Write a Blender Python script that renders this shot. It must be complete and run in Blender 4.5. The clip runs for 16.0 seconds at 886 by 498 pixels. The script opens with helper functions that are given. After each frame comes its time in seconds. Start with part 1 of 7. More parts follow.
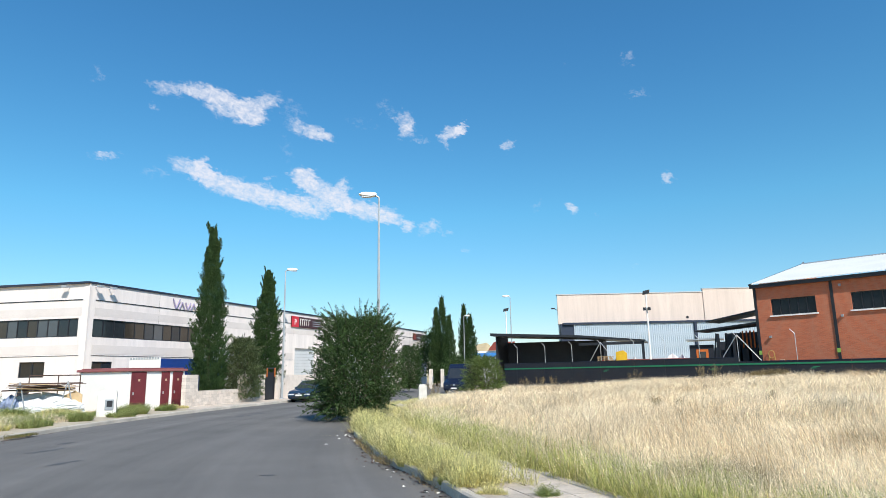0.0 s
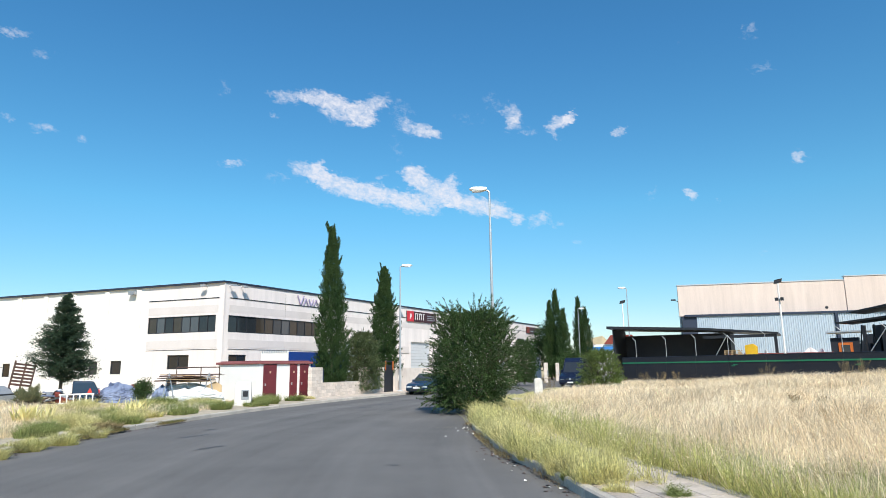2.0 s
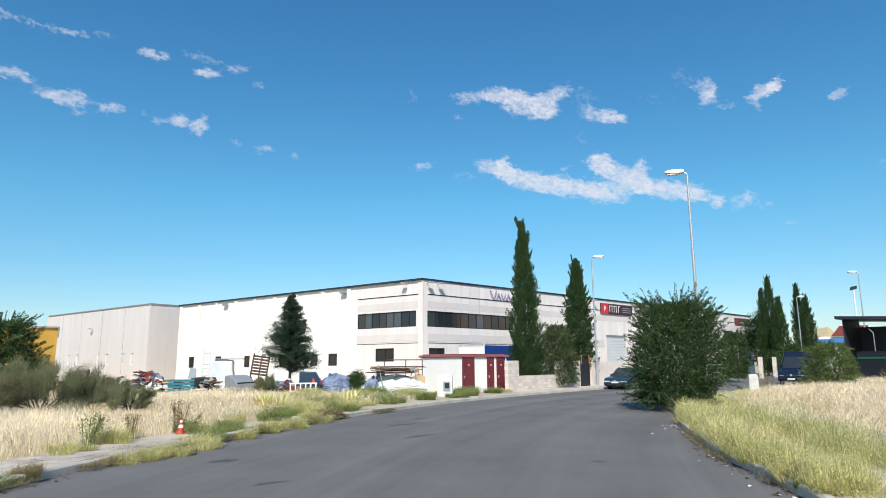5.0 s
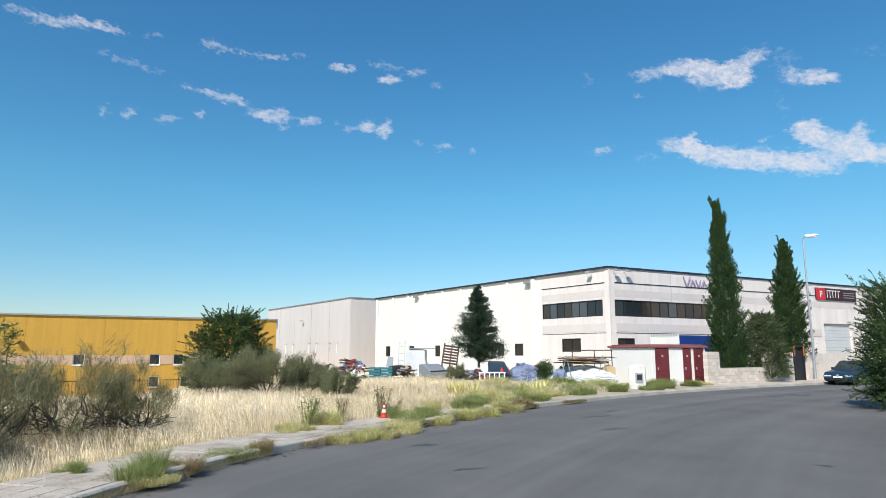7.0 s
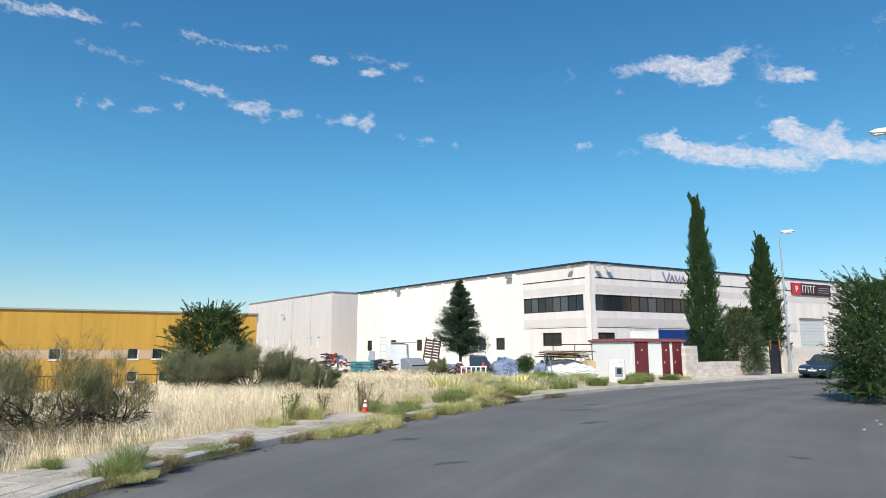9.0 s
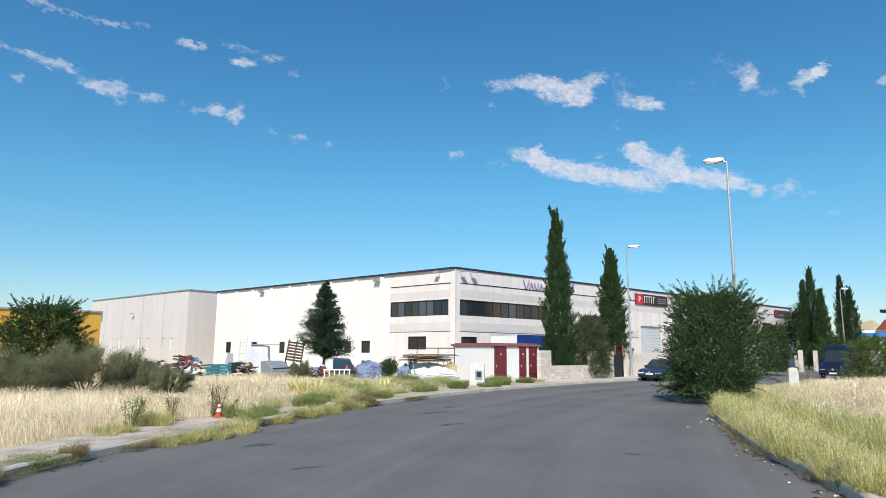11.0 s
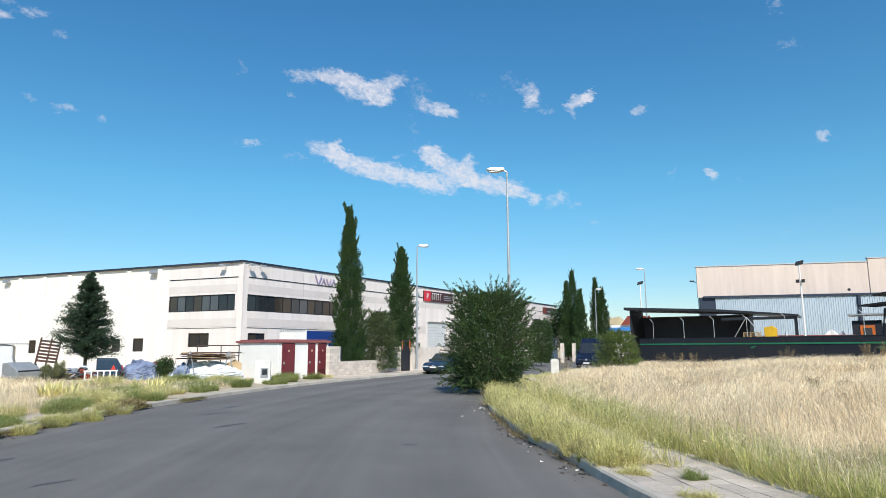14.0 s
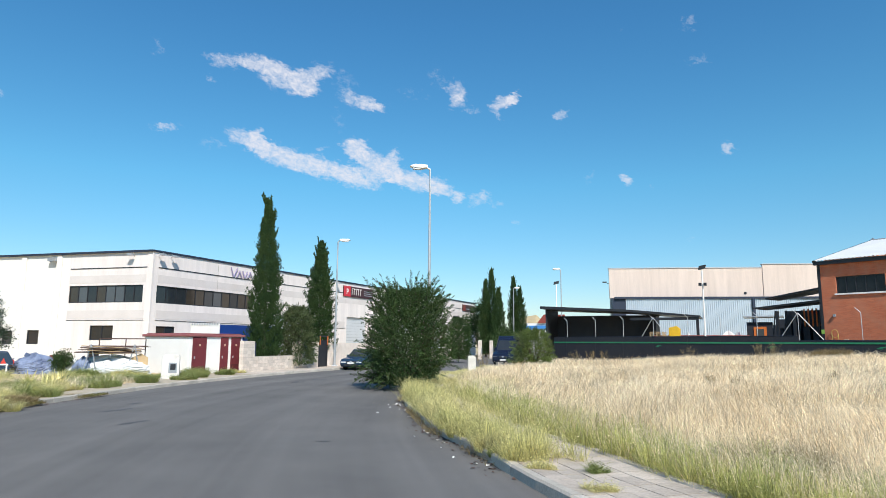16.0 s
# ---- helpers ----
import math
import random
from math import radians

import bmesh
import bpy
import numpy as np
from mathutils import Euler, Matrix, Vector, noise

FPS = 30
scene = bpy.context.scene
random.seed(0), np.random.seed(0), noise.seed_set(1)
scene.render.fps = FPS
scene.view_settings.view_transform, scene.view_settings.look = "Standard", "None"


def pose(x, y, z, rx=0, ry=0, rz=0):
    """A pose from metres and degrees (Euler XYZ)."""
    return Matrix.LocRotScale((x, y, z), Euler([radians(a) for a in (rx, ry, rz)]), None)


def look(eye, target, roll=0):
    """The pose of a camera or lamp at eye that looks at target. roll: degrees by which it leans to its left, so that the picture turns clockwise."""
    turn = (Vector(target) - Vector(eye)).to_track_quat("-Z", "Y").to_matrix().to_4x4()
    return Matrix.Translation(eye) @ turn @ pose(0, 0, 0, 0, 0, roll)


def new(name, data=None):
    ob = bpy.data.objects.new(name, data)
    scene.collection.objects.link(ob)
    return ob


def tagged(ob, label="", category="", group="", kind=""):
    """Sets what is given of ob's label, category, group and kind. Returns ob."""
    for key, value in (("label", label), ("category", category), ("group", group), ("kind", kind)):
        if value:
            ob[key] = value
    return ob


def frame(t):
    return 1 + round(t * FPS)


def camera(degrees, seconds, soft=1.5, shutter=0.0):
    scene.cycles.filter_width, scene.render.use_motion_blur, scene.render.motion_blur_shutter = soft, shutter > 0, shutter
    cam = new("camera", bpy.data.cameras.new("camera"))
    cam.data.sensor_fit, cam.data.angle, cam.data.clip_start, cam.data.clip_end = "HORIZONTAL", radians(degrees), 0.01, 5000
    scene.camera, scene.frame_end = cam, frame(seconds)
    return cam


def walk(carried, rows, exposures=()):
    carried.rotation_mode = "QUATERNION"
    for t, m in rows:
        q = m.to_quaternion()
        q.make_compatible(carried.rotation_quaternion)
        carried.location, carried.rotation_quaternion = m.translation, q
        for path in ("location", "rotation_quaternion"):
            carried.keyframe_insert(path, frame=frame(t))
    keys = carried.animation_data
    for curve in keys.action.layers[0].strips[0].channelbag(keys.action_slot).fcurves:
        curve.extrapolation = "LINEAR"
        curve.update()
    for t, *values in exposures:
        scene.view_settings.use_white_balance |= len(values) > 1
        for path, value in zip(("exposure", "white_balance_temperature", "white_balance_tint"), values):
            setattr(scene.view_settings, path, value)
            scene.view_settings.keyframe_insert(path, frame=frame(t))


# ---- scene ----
# ---------------------------------------------------------------- camera
EYE = 1.9
cam = camera(70.0, 16.0, soft=0.85)
ROWS = [
    (0.0, 0.403, 11.032, 0.988), (0.5, 2.298, 11.077, 0.886), (1.0, 4.843, 10.906, 0.810), (1.5, 7.799, 10.732, 0.700),
    (2.0, 10.487, 10.612, 0.700), (2.5, 12.671, 10.496, 0.865), (3.0, 15.307, 10.289, 0.766), (5.5, 31.369, 10.058, 0.350),
    (6.0, 35.597, 9.843, 0.164), (6.5, 40.121, 9.633, -0.704), (7.0, 44.017, 9.325, -0.075), (7.5, 46.131, 9.013, -0.117),
    (8.0, 45.764, 8.888, 0.027), (10.5, 33.572, 9.153, -0.500), (11.0, 30.434, 9.133, -0.508), (11.5, 26.946, 9.140, -0.595),
    (12.0, 23.543, 9.099, -0.550), (12.5, 20.325, 9.003, -0.677), (13.0, 17.031, 9.006, -0.625), (13.5, 14.332, 9.037, -0.214),
    (14.0, 11.950, 8.794, 0.261), (14.5, 9.358, 8.651, 0.241), (15.0, 7.732, 8.616, -0.112), (15.5, 6.976, 8.272, -0.277),
    (16.0, 4.756, 8.456, -0.339),
]
# the arm that holds the camera swings a little as it turns
walk(cam, [(t, pose(0.165 - 0.0078 * yaw, 0, EYE - 0.02 + 0.0037 * t, 90 + pitch, roll, yaw)) for t, yaw, pitch, roll in ROWS],
     [(0.0, 0.29), (3.0, 0.25), (5.5, 0.15), (8.0, 0.11), (10.5, 0.10), (13.0, 0.12), (16.0, 0.2)])

# ---------------------------------------------------------------- world, sun
SUN_AZ, SUN_EL = 157.0, 44.0          # compass from the y axis, clockwise
SKY = 0.125


def make_world():
    w = bpy.data.worlds.new("sky")
    scene.world = w
    w.use_nodes = True
    nt = w.node_tree
    nt.nodes.clear()
    N, L = nt.nodes.new, nt.links.new
    sky = N("ShaderNodeTexSky")
    sky.sky_type, sky.sun_disc = "NISHITA", False
    sky.sun_elevation, sky.sun_rotation = radians(SUN_EL), radians(SUN_AZ)
    sky.altitude, sky.air_density, sky.dust_density, sky.ozone_density = 700, 1.0, 0.6, 2.2
    hsv = N("ShaderNodeHueSaturation")
    hsv.inputs["Saturation"].default_value = SKY_SAT
    L(sky.outputs[0], hsv.inputs["Color"])
    scale = N("ShaderNodeVectorMath")
    scale.operation = "MULTIPLY"
    L(hsv.outputs[0], scale.inputs[0])

    def m(op, a, b=None, c=None, clamp=False):
        n = N("ShaderNodeMath")
        n.operation, n.use_clamp = op, clamp
        for i, v in enumerate((a, b, c)):
            if v is None:
                continue
            if isinstance(v, (int, float)):
                n.inputs[i].default_value = v
            else:
                L(v, n.inputs[i])
        return n.outputs[0]

    co = N("ShaderNodeTexCoord")
    sep = N("ShaderNodeSeparateXYZ")
    L(co.outputs["Generated"], sep.inputs[0])
    az = m("MULTIPLY", m("ARCTAN2", sep.outputs[0], sep.outputs[1]), 57.2958)
    el = m("MULTIPLY", m("ARCSINE", sep.outputs[2]), 57.2958)
    flat = N("ShaderNodeCombineXYZ")
    # streaked along the drift of the clouds
    L(m("SUBTRACT", m("MULTIPLY", az, 0.62), m("MULTIPLY", el, 0.1)), flat.inputs[0])
    L(m("ADD", m("MULTIPLY", el, 1.45), m("MULTIPLY", az, 0.3)), flat.inputs[1])

    # deeper blue overhead, paler towards the horizon
    tint = N("ShaderNodeMix")
    tint.data_type = "RGBA"
    L(m("DIVIDE", el, 14.0, clamp=True), tint.inputs[0])
    tint.inputs[6].default_value = (SKY * 0.79, SKY * 0.76, SKY * 0.81, 1)
    tint.inputs[7].default_value = (SKY * 0.73, SKY * 1.15, SKY * 1.06, 1)
    high = N("ShaderNodeMix")
    high.data_type = "RGBA"
    L(m("DIVIDE", m("SUBTRACT", el, 13.0), 15.0, clamp=True), high.inputs[0])
    L(tint.outputs[2], high.inputs[6])
    high.inputs[7].default_value = (SKY * 0.67, SKY * 1.125, SKY * 1.14, 1)
    L(high.outputs[2], scale.inputs[1])

    def noise_at(scale_value, detail, rough, seed):
        n = N("ShaderNodeTexNoise")
        n.noise_dimensions = "4D"
        L(flat.outputs[0], n.inputs["Vector"])
        n.inputs["W"].default_value, n.inputs["Scale"].default_value = seed, scale_value
        n.inputs["Detail"].default_value, n.inputs["Roughness"].default_value = detail, rough
        return n.outputs[0]

    big, fine = noise_at(0.8, 8, 0.66, 3.0), noise_at(2.2, 6, 0.7, 8.0)
    curl = N("ShaderNodeCombineXYZ")
    L(m("MULTIPLY", az, 0.9), curl.inputs[0])
    L(el, curl.inputs[1])
    tuft = N("ShaderNodeTexNoise")
    L(curl.outputs[0], tuft.inputs["Vector"])
    tuft.inputs["Scale"].default_value, tuft.inputs["Detail"].default_value, tuft.inputs["Roughness"].default_value = 2.2, 8, 0.66
    tuft.inputs["Distortion"].default_value = 0.7
    wob1, wob2 = noise_at(1.3, 5, 0.65, 21.0), noise_at(1.3, 5, 0.65, 47.0)
    az = m("ADD", az, m("MULTIPLY", m("SUBTRACT", wob1, 0.5), 2.4))
    el = m("ADD", el, m("MULTIPLY", m("SUBTRACT", wob2, 0.5), 1.7))
    total = None
    for a0, e0, ra, re, tilt, dens in CLOUDS:
        c, s = math.cos(radians(tilt)), math.sin(radians(tilt))
        da, de = m("SUBTRACT", az, a0), m("SUBTRACT", el, e0)
        p = m("DIVIDE", m("ADD", m("MULTIPLY", da, c), m("MULTIPLY", de, s)), ra)
        q = m("DIVIDE", m("SUBTRACT", m("MULTIPLY", de, c), m("MULTIPLY", da, s)), re)
        d = m("ADD", m("MULTIPLY", p, p), m("MULTIPLY", q, q))
        k = m("MULTIPLY", m("SUBTRACT", 1.0, m("MULTIPLY", d, 0.62), clamp=True), dens)
        total = k if total is None else m("ADD", total, k)
    total = m("MINIMUM", total, 1.2)
    grain = m("ADD", m("ADD", m("MULTIPLY", big, 0.25), m("MULTIPLY", fine, 0.3)), m("MULTIPLY", tuft.outputs[0], 0.45))
    body = m("ADD", m("MULTIPLY", total, 1.2), m("MULTIPLY", m("SUBTRACT", grain, 0.5), 4.8))
    gate = m("MULTIPLY", total, 1.5, clamp=True)
    mask = m("MULTIPLY", m("MULTIPLY", m("SUBTRACT", body, 0.3), 0.68, clamp=True), gate)
    mask = m("MULTIPLY", mask, 0.9, clamp=True)
    mix = N("ShaderNodeMix")
    mix.data_type = "RGBA"
    L(mask, mix.inputs[0])
    L(scale.outputs[0], mix.inputs[6])
    mix.inputs[7].default_value = (0.72, 0.725, 0.79, 1)
    bg = N("ShaderNodeBackground")
    L(mix.outputs[2], bg.inputs[0])
    out = N("ShaderNodeOutputWorld")
    L(bg.outputs[0], out.inputs[0])


SKY_SAT = 1.2
# clouds: azimuth, elevation, half length, half thickness, tilt, density
UPPER_CLOUD = [
    (-24.9, 23.6, 2.25, 0.55, -2, 0.80), (-21.7, 23.7, 2.28, 0.74, -7, 1.00), (-19.5, 22.7, 2.53, 1.03, -13, 1.05),
    (-17.1, 23.4, 2.04, 0.75, 18, 0.90), (-17.6, 22.2, 1.28, 0.65, 0, 0.80), (-14.4, 22.9, 1.47, 1.07, -43, 0.40),
    (-12.6, 21.3, 2.29, 0.66, -13, 0.80), (-11.2, 21.0, 1.27, 0.47, -2, 0.60), (-14.7, 19.7, 1.21, 0.71, -59, 0.35),
    (-30.4, 23.8, 0.67, 0.73, 46, 0.40), (-25.9, 22.0, 0.39, 0.37, 3, 0.60),
]
LOWER_CLOUD = [
    (-22.2, 17.2, 2.22, 0.77, -18, 1.10), (-21.9, 17.8, 0.79, 0.48, 30, 0.90), (-19.5, 16.2, 2.99, 0.96, -11, 1.15),
    (-15.8, 15.4, 3.00, 0.96, -8, 1.15), (-12.7, 14.6, 2.24, 0.87, -13, 1.10), (-13.2, 17.2, 1.24, 0.88, -40, 1.00),
    (-12.5, 17.6, 0.81, 0.48, 8, 1.00), (-11.1, 15.9, 2.24, 1.07, -26, 1.10), (-9.5, 16.6, 0.88, 0.69, 37, 0.90), (-8.0, 14.7, 2.96, 0.86, -17, 1.10),
    (-5.2, 14.1, 1.70, 0.76, -23, 1.00), (-3.4, 13.1, 0.67, 0.58, 42, 0.90), (-1.4, 13.0, 1.17, 0.66, 21, 0.75), (0.3, 12.5, 0.84, 0.37, -4, 0.50),
    (-25.3, 16.8, 1.71, 0.57, 2, 0.35),
]
SMALL_CLOUDS = [
    (-3.7, 22.6, 0.92, 0.98, 54, 0.80), (-3.5, 21.6, 0.66, 1.05, -62, 0.75), (-2.0, 20.8, 0.97, 0.37, -5, 0.55), (0.9, 21.4, 1.48, 0.61, 21, 1.15),
    (1.9, 21.8, 0.65, 0.46, 12, 1.00), (0.4, 20.2, 0.43, 0.41, -6, 0.70), (-5.5, 23.5, 0.83, 1.09, 54, 0.35), (-7.7, 22.2, 1.52, 0.64, -12, 0.30),
    (6.2, 20.2, 0.87, 0.54, 22, 0.90), (1.9, 10.9, 0.55, 0.37, -4, 0.60), (-29.1, 17.6, 0.86, 0.37, 13, 0.70), (-30.1, 17.5, 0.95, 0.28, 3, 0.40),
    (-16.1, 17.0, 0.40, 0.38, 0, 0.60),
]
EAST_CLOUDS = [
    (20.2, 16.1, 0.52, 0.67, 55, 0.90), (11.6, 14.3, 0.42, 0.67, 56, 0.85), (8.7, 14.6, 0.76, 0.44, 35, 0.40), (13.8, 13.4, 0.35, 0.30, -9, 0.40),
    (18.4, 23.4, 1.28, 0.39, -4, 0.50), (17.6, 26.4, 0.57, 0.72, -69, 0.50), (11.9, 26.6, 0.34, 0.28, -13, 0.40), (16.7, 8.9, 0.46, 0.39, 43, 0.30),
]
WEST_UPPER = [
    (-77.1, 25.0, 2.62, 0.50, 9, 0.85), (-79.8, 25.1, 1.40, 0.34, 5, 0.60), (-74.0, 25.3, 1.75, 0.32, -2, 0.75), (-70.3, 25.4, 1.69, 0.24, 6, 0.40),
    (-65.2, 25.6, 1.34, 0.56, -6, 0.65), (-62.1, 25.3, 2.10, 0.30, -2, 0.60), (-59.6, 25.4, 0.96, 0.26, 2, 0.60), (-57.5, 25.7, 0.79, 0.39, 5, 0.50),
    (-53.6, 25.0, 1.30, 0.40, -3, 1.00), (-49.7, 25.3, 2.04, 0.45, -2, 0.55), (-49.3, 24.2, 1.23, 0.41, 2, 1.00), (-46.7, 24.8, 1.54, 0.32, 10, 0.65),
    (-44.6, 23.9, 0.82, 0.37, 18, 0.45),
]
WEST_LOWER = [
    (-72.5, 23.2, 1.77, 0.34, -11, 0.60), (-69.8, 22.8, 1.45, 0.30, -5, 0.40), (-66.7, 21.8, 1.74, 0.26, -3, 0.60),
    (-63.7, 21.5, 1.89, 0.49, -9, 0.85), (-59.4, 20.5, 1.43, 0.68, 0, 1.00), (-56.6, 20.3, 1.27, 0.50, 4, 1.00), (-61.2, 20.5, 1.01, 0.46, -14, 0.70),
    (-58.8, 19.5, 0.38, 0.32, 5, 0.60), (-51.2, 20.1, 1.10, 0.65, 2, 0.85), (-49.5, 19.9, 0.99, 0.58, 40, 0.95), (-52.8, 19.8, 0.60, 0.47, 3, 0.60),
    (-54.1, 20.3, 0.58, 0.33, -16, 0.40),
]
WEST_WISPS = [
    (-73.3, 19.0, 0.55, 0.58, 10, 0.50), (-71.5, 19.3, 0.75, 0.49, 24, 0.60), (-68.7, 19.2, 1.20, 0.38, 13, 0.60),
    (-65.9, 19.9, 0.45, 0.43, 27, 0.75), (-44.0, 18.5, 1.01, 0.42, -5, 0.55), (-41.2, 18.1, 0.50, 0.29, -1, 0.50), (-46.4, 18.9, 0.40, 0.33, 1, 0.45),
]
CLOUDS = UPPER_CLOUD + LOWER_CLOUD + SMALL_CLOUDS + EAST_CLOUDS + WEST_UPPER + WEST_LOWER + WEST_WISPS
make_world()
sun = new("sun", bpy.data.lights.new("sun", "SUN"))
sun.data.energy, sun.data.angle, sun.data.color = 4.6, radians(0.53), (1.0, 0.95, 0.87)
_az, _el = radians(SUN_AZ), radians(SUN_EL)
sun.matrix_world = look((math.sin(_az) * math.cos(_el) * 90, math.cos(_az) * math.cos(_el) * 90, math.sin(_el) * 90), (0, 0, 0))


# ---------------------------------------------------------------- materials
def mat(name, color, rough=0.8, other=None, amount=0.5, scale=1.0, fine=25.0, fine_amount=0.25, bump=0.0, bump_scale=30.0, metal=0.0,
        island=0.0, obj=0.0, spec=0.4, stretch=(1, 1, 1), trans=0.0):
    """A procedural surface: colour towards another at a large scale, fine grain, and relief; sizes in 1/metre."""
    m = bpy.data.materials.new(name)
    m.use_nodes = True
    nt = m.node_tree
    N, L = nt.nodes.new, nt.links.new
    b = nt.nodes["Principled BSDF"]
    b.inputs["Roughness"].default_value, b.inputs["Metallic"].default_value = rough, metal
    b.inputs["Specular IOR Level"].default_value = spec
    other = other or tuple(c * 0.7 for c in color)
    geo = N("ShaderNodeNewGeometry")
    mp = N("ShaderNodeMapping")
    mp.inputs["Scale"].default_value = stretch
    L(geo.outputs["Position"], mp.inputs[0])

    def noise_node(s, detail=6):
        n = N("ShaderNodeTexNoise")
        L(mp.outputs[0], n.inputs["Vector"])
        n.inputs["Scale"].default_value, n.inputs["Detail"].default_value, n.inputs["Roughness"].default_value = s, detail, 0.62
        return n

    n1, n2 = noise_node(scale), noise_node(fine, 4)
    ramp = N("ShaderNodeMapRange")
    ramp.inputs["From Min"].default_value, ramp.inputs["From Max"].default_value = 0.35, 0.7
    ramp.inputs["To Max"].default_value = amount
    L(n1.outputs[0], ramp.inputs[0])
    mix = N("ShaderNodeMix")
    mix.data_type = "RGBA"
    mix.inputs[6].default_value, mix.inputs[7].default_value = (*color, 1), (*other, 1)
    L(ramp.outputs[0], mix.inputs[0])
    gain = N("ShaderNodeMapRange")
    gain.inputs["From Min"].default_value, gain.inputs["From Max"].default_value = 0.25, 0.75
    gain.inputs["To Min"].default_value, gain.inputs["To Max"].default_value = 1 - fine_amount, 1 + fine_amount
    L(n2.outputs[0], gain.inputs[0])
    value = gain.outputs[0]
    for strength, source in ((island, geo.outputs["Random Per Island"]), (obj, None)):
        if not strength:
            continue
        if source is None:
            source = N("ShaderNodeObjectInfo").outputs["Random"]
        r = N("ShaderNodeMapRange")
        r.inputs["To Min"].default_value, r.inputs["To Max"].default_value = 1 - strength, 1 + strength
        L(source, r.inputs[0])
        mu = N("ShaderNodeMath")
        mu.operation = "MULTIPLY"
        L(value, mu.inputs[0]), L(r.outputs[0], mu.inputs[1])
        value = mu.outputs[0]
    vm = N("ShaderNodeVectorMath")
    vm.operation = "SCALE"
    L(mix.outputs[2], vm.inputs[0]), L(value, vm.inputs["Scale"])
    L(vm.outputs[0], b.inputs["Base Color"])
    if bump:
        n3 = noise_node(bump_scale, 5)
        bp = N("ShaderNodeBump")
        bp.inputs["Strength"].default_value, bp.inputs["Distance"].default_value = bump, 0.02
        L(n3.outputs[0], bp.inputs["Height"])
        L(bp.outputs[0], b.inputs["Normal"])
    if trans:
        t = N("ShaderNodeBsdfTranslucent")
        L(vm.outputs[0], t.inputs[0])
        ms = N("ShaderNodeMixShader")
        ms.inputs[0].default_value = trans
        L(b.outputs[0], ms.inputs[1]), L(t.outputs[0], ms.inputs[2])
        L(ms.outputs[0], nt.nodes["Material Output"].inputs[0])
    return m


def asphalt():
    m = mat("asphalt", (0.150, 0.142, 0.135), 0.9, (0.115, 0.110, 0.106), 0.9, 0.3, 70, 0.22, 0.45, 90)
    nt = m.node_tree
    N, L = nt.nodes.new, nt.links.new
    b = nt.nodes["Principled BSDF"]
    old = b.inputs["Base Color"].links[0].from_socket
    uv = N("ShaderNodeUVMap")
    value = None
    for sx, sy, lo, hi in ((0.75, 0.02, 0.84, 1.2), (3.5, 0.04, 0.94, 1.06), (0.35, 0.3, 0.92, 1.08)):
        mp = N("ShaderNodeMapping")
        mp.inputs["Scale"].default_value = (sx, sy, 1)
        L(uv.outputs[0], mp.inputs[0])
        n = N("ShaderNodeTexNoise")
        n.inputs["Scale"].default_value, n.inputs["Detail"].default_value = 1.0, 5
        L(mp.outputs[0], n.inputs["Vector"])
        r = N("ShaderNodeMapRange")
        r.inputs["From Min"].default_value, r.inputs["From Max"].default_value = 0.3, 0.7
        r.inputs["To Min"].default_value, r.inputs["To Max"].default_value = lo, hi
        L(n.outputs[0], r.inputs[0])
        if value is None:
            value = r.outputs[0]
        else:
            k = N("ShaderNodeMath")
            k.operation = "MULTIPLY"
            L(value, k.inputs[0]), L(r.outputs[0], k.inputs[1])
            value = k.outputs[0]
    sc = N("ShaderNodeVectorMath")
    sc.operation = "SCALE"
    L(old, sc.inputs[0]), L(value, sc.inputs["Scale"])
    L(sc.outputs[0], b.inputs["Base Color"])
    return m


def glazing():
    """Dark glass, with blinds and furniture behind some panes."""
    m = mat("dark_window_glass", (0.02, 0.026, 0.032), 0.05, (0.045, 0.045, 0.042), 0.7, 0.9, 6, 0.3, spec=0.5)
    nt = m.node_tree
    N, L = nt.nodes.new, nt.links.new
    b = nt.nodes["Principled BSDF"]
    old = b.inputs["Base Color"].links[0].from_socket
    rnd = N("ShaderNodeObjectInfo")
    ramp = N("ShaderNodeValToRGB")
    ramp.color_ramp.interpolation = "CONSTANT"
    el = ramp.color_ramp.elements
    el[0].position, el[0].color = 0.0, (0.02, 0.026, 0.032, 1)
    el[1].position, el[1].color = 0.5, (0.07, 0.05, 0.03, 1)
    for p, c in ((0.64, (0.03, 0.035, 0.045, 1)), (0.78, (0.13, 0.145, 0.16, 1)), (0.9, (0.05, 0.06, 0.07, 1))):
        e = el.new(p)
        e.color = c
    L(rnd.outputs["Random"], ramp.inputs[0])
    mix = N("ShaderNodeMix")
    mix.data_type = "RGBA"
    mix.inputs[0].default_value = 0.5
    L(old, mix.inputs[6]), L(ramp.outputs[0], mix.inputs[7])
    L(mix.outputs[2], b.inputs["Base Color"])
    return m


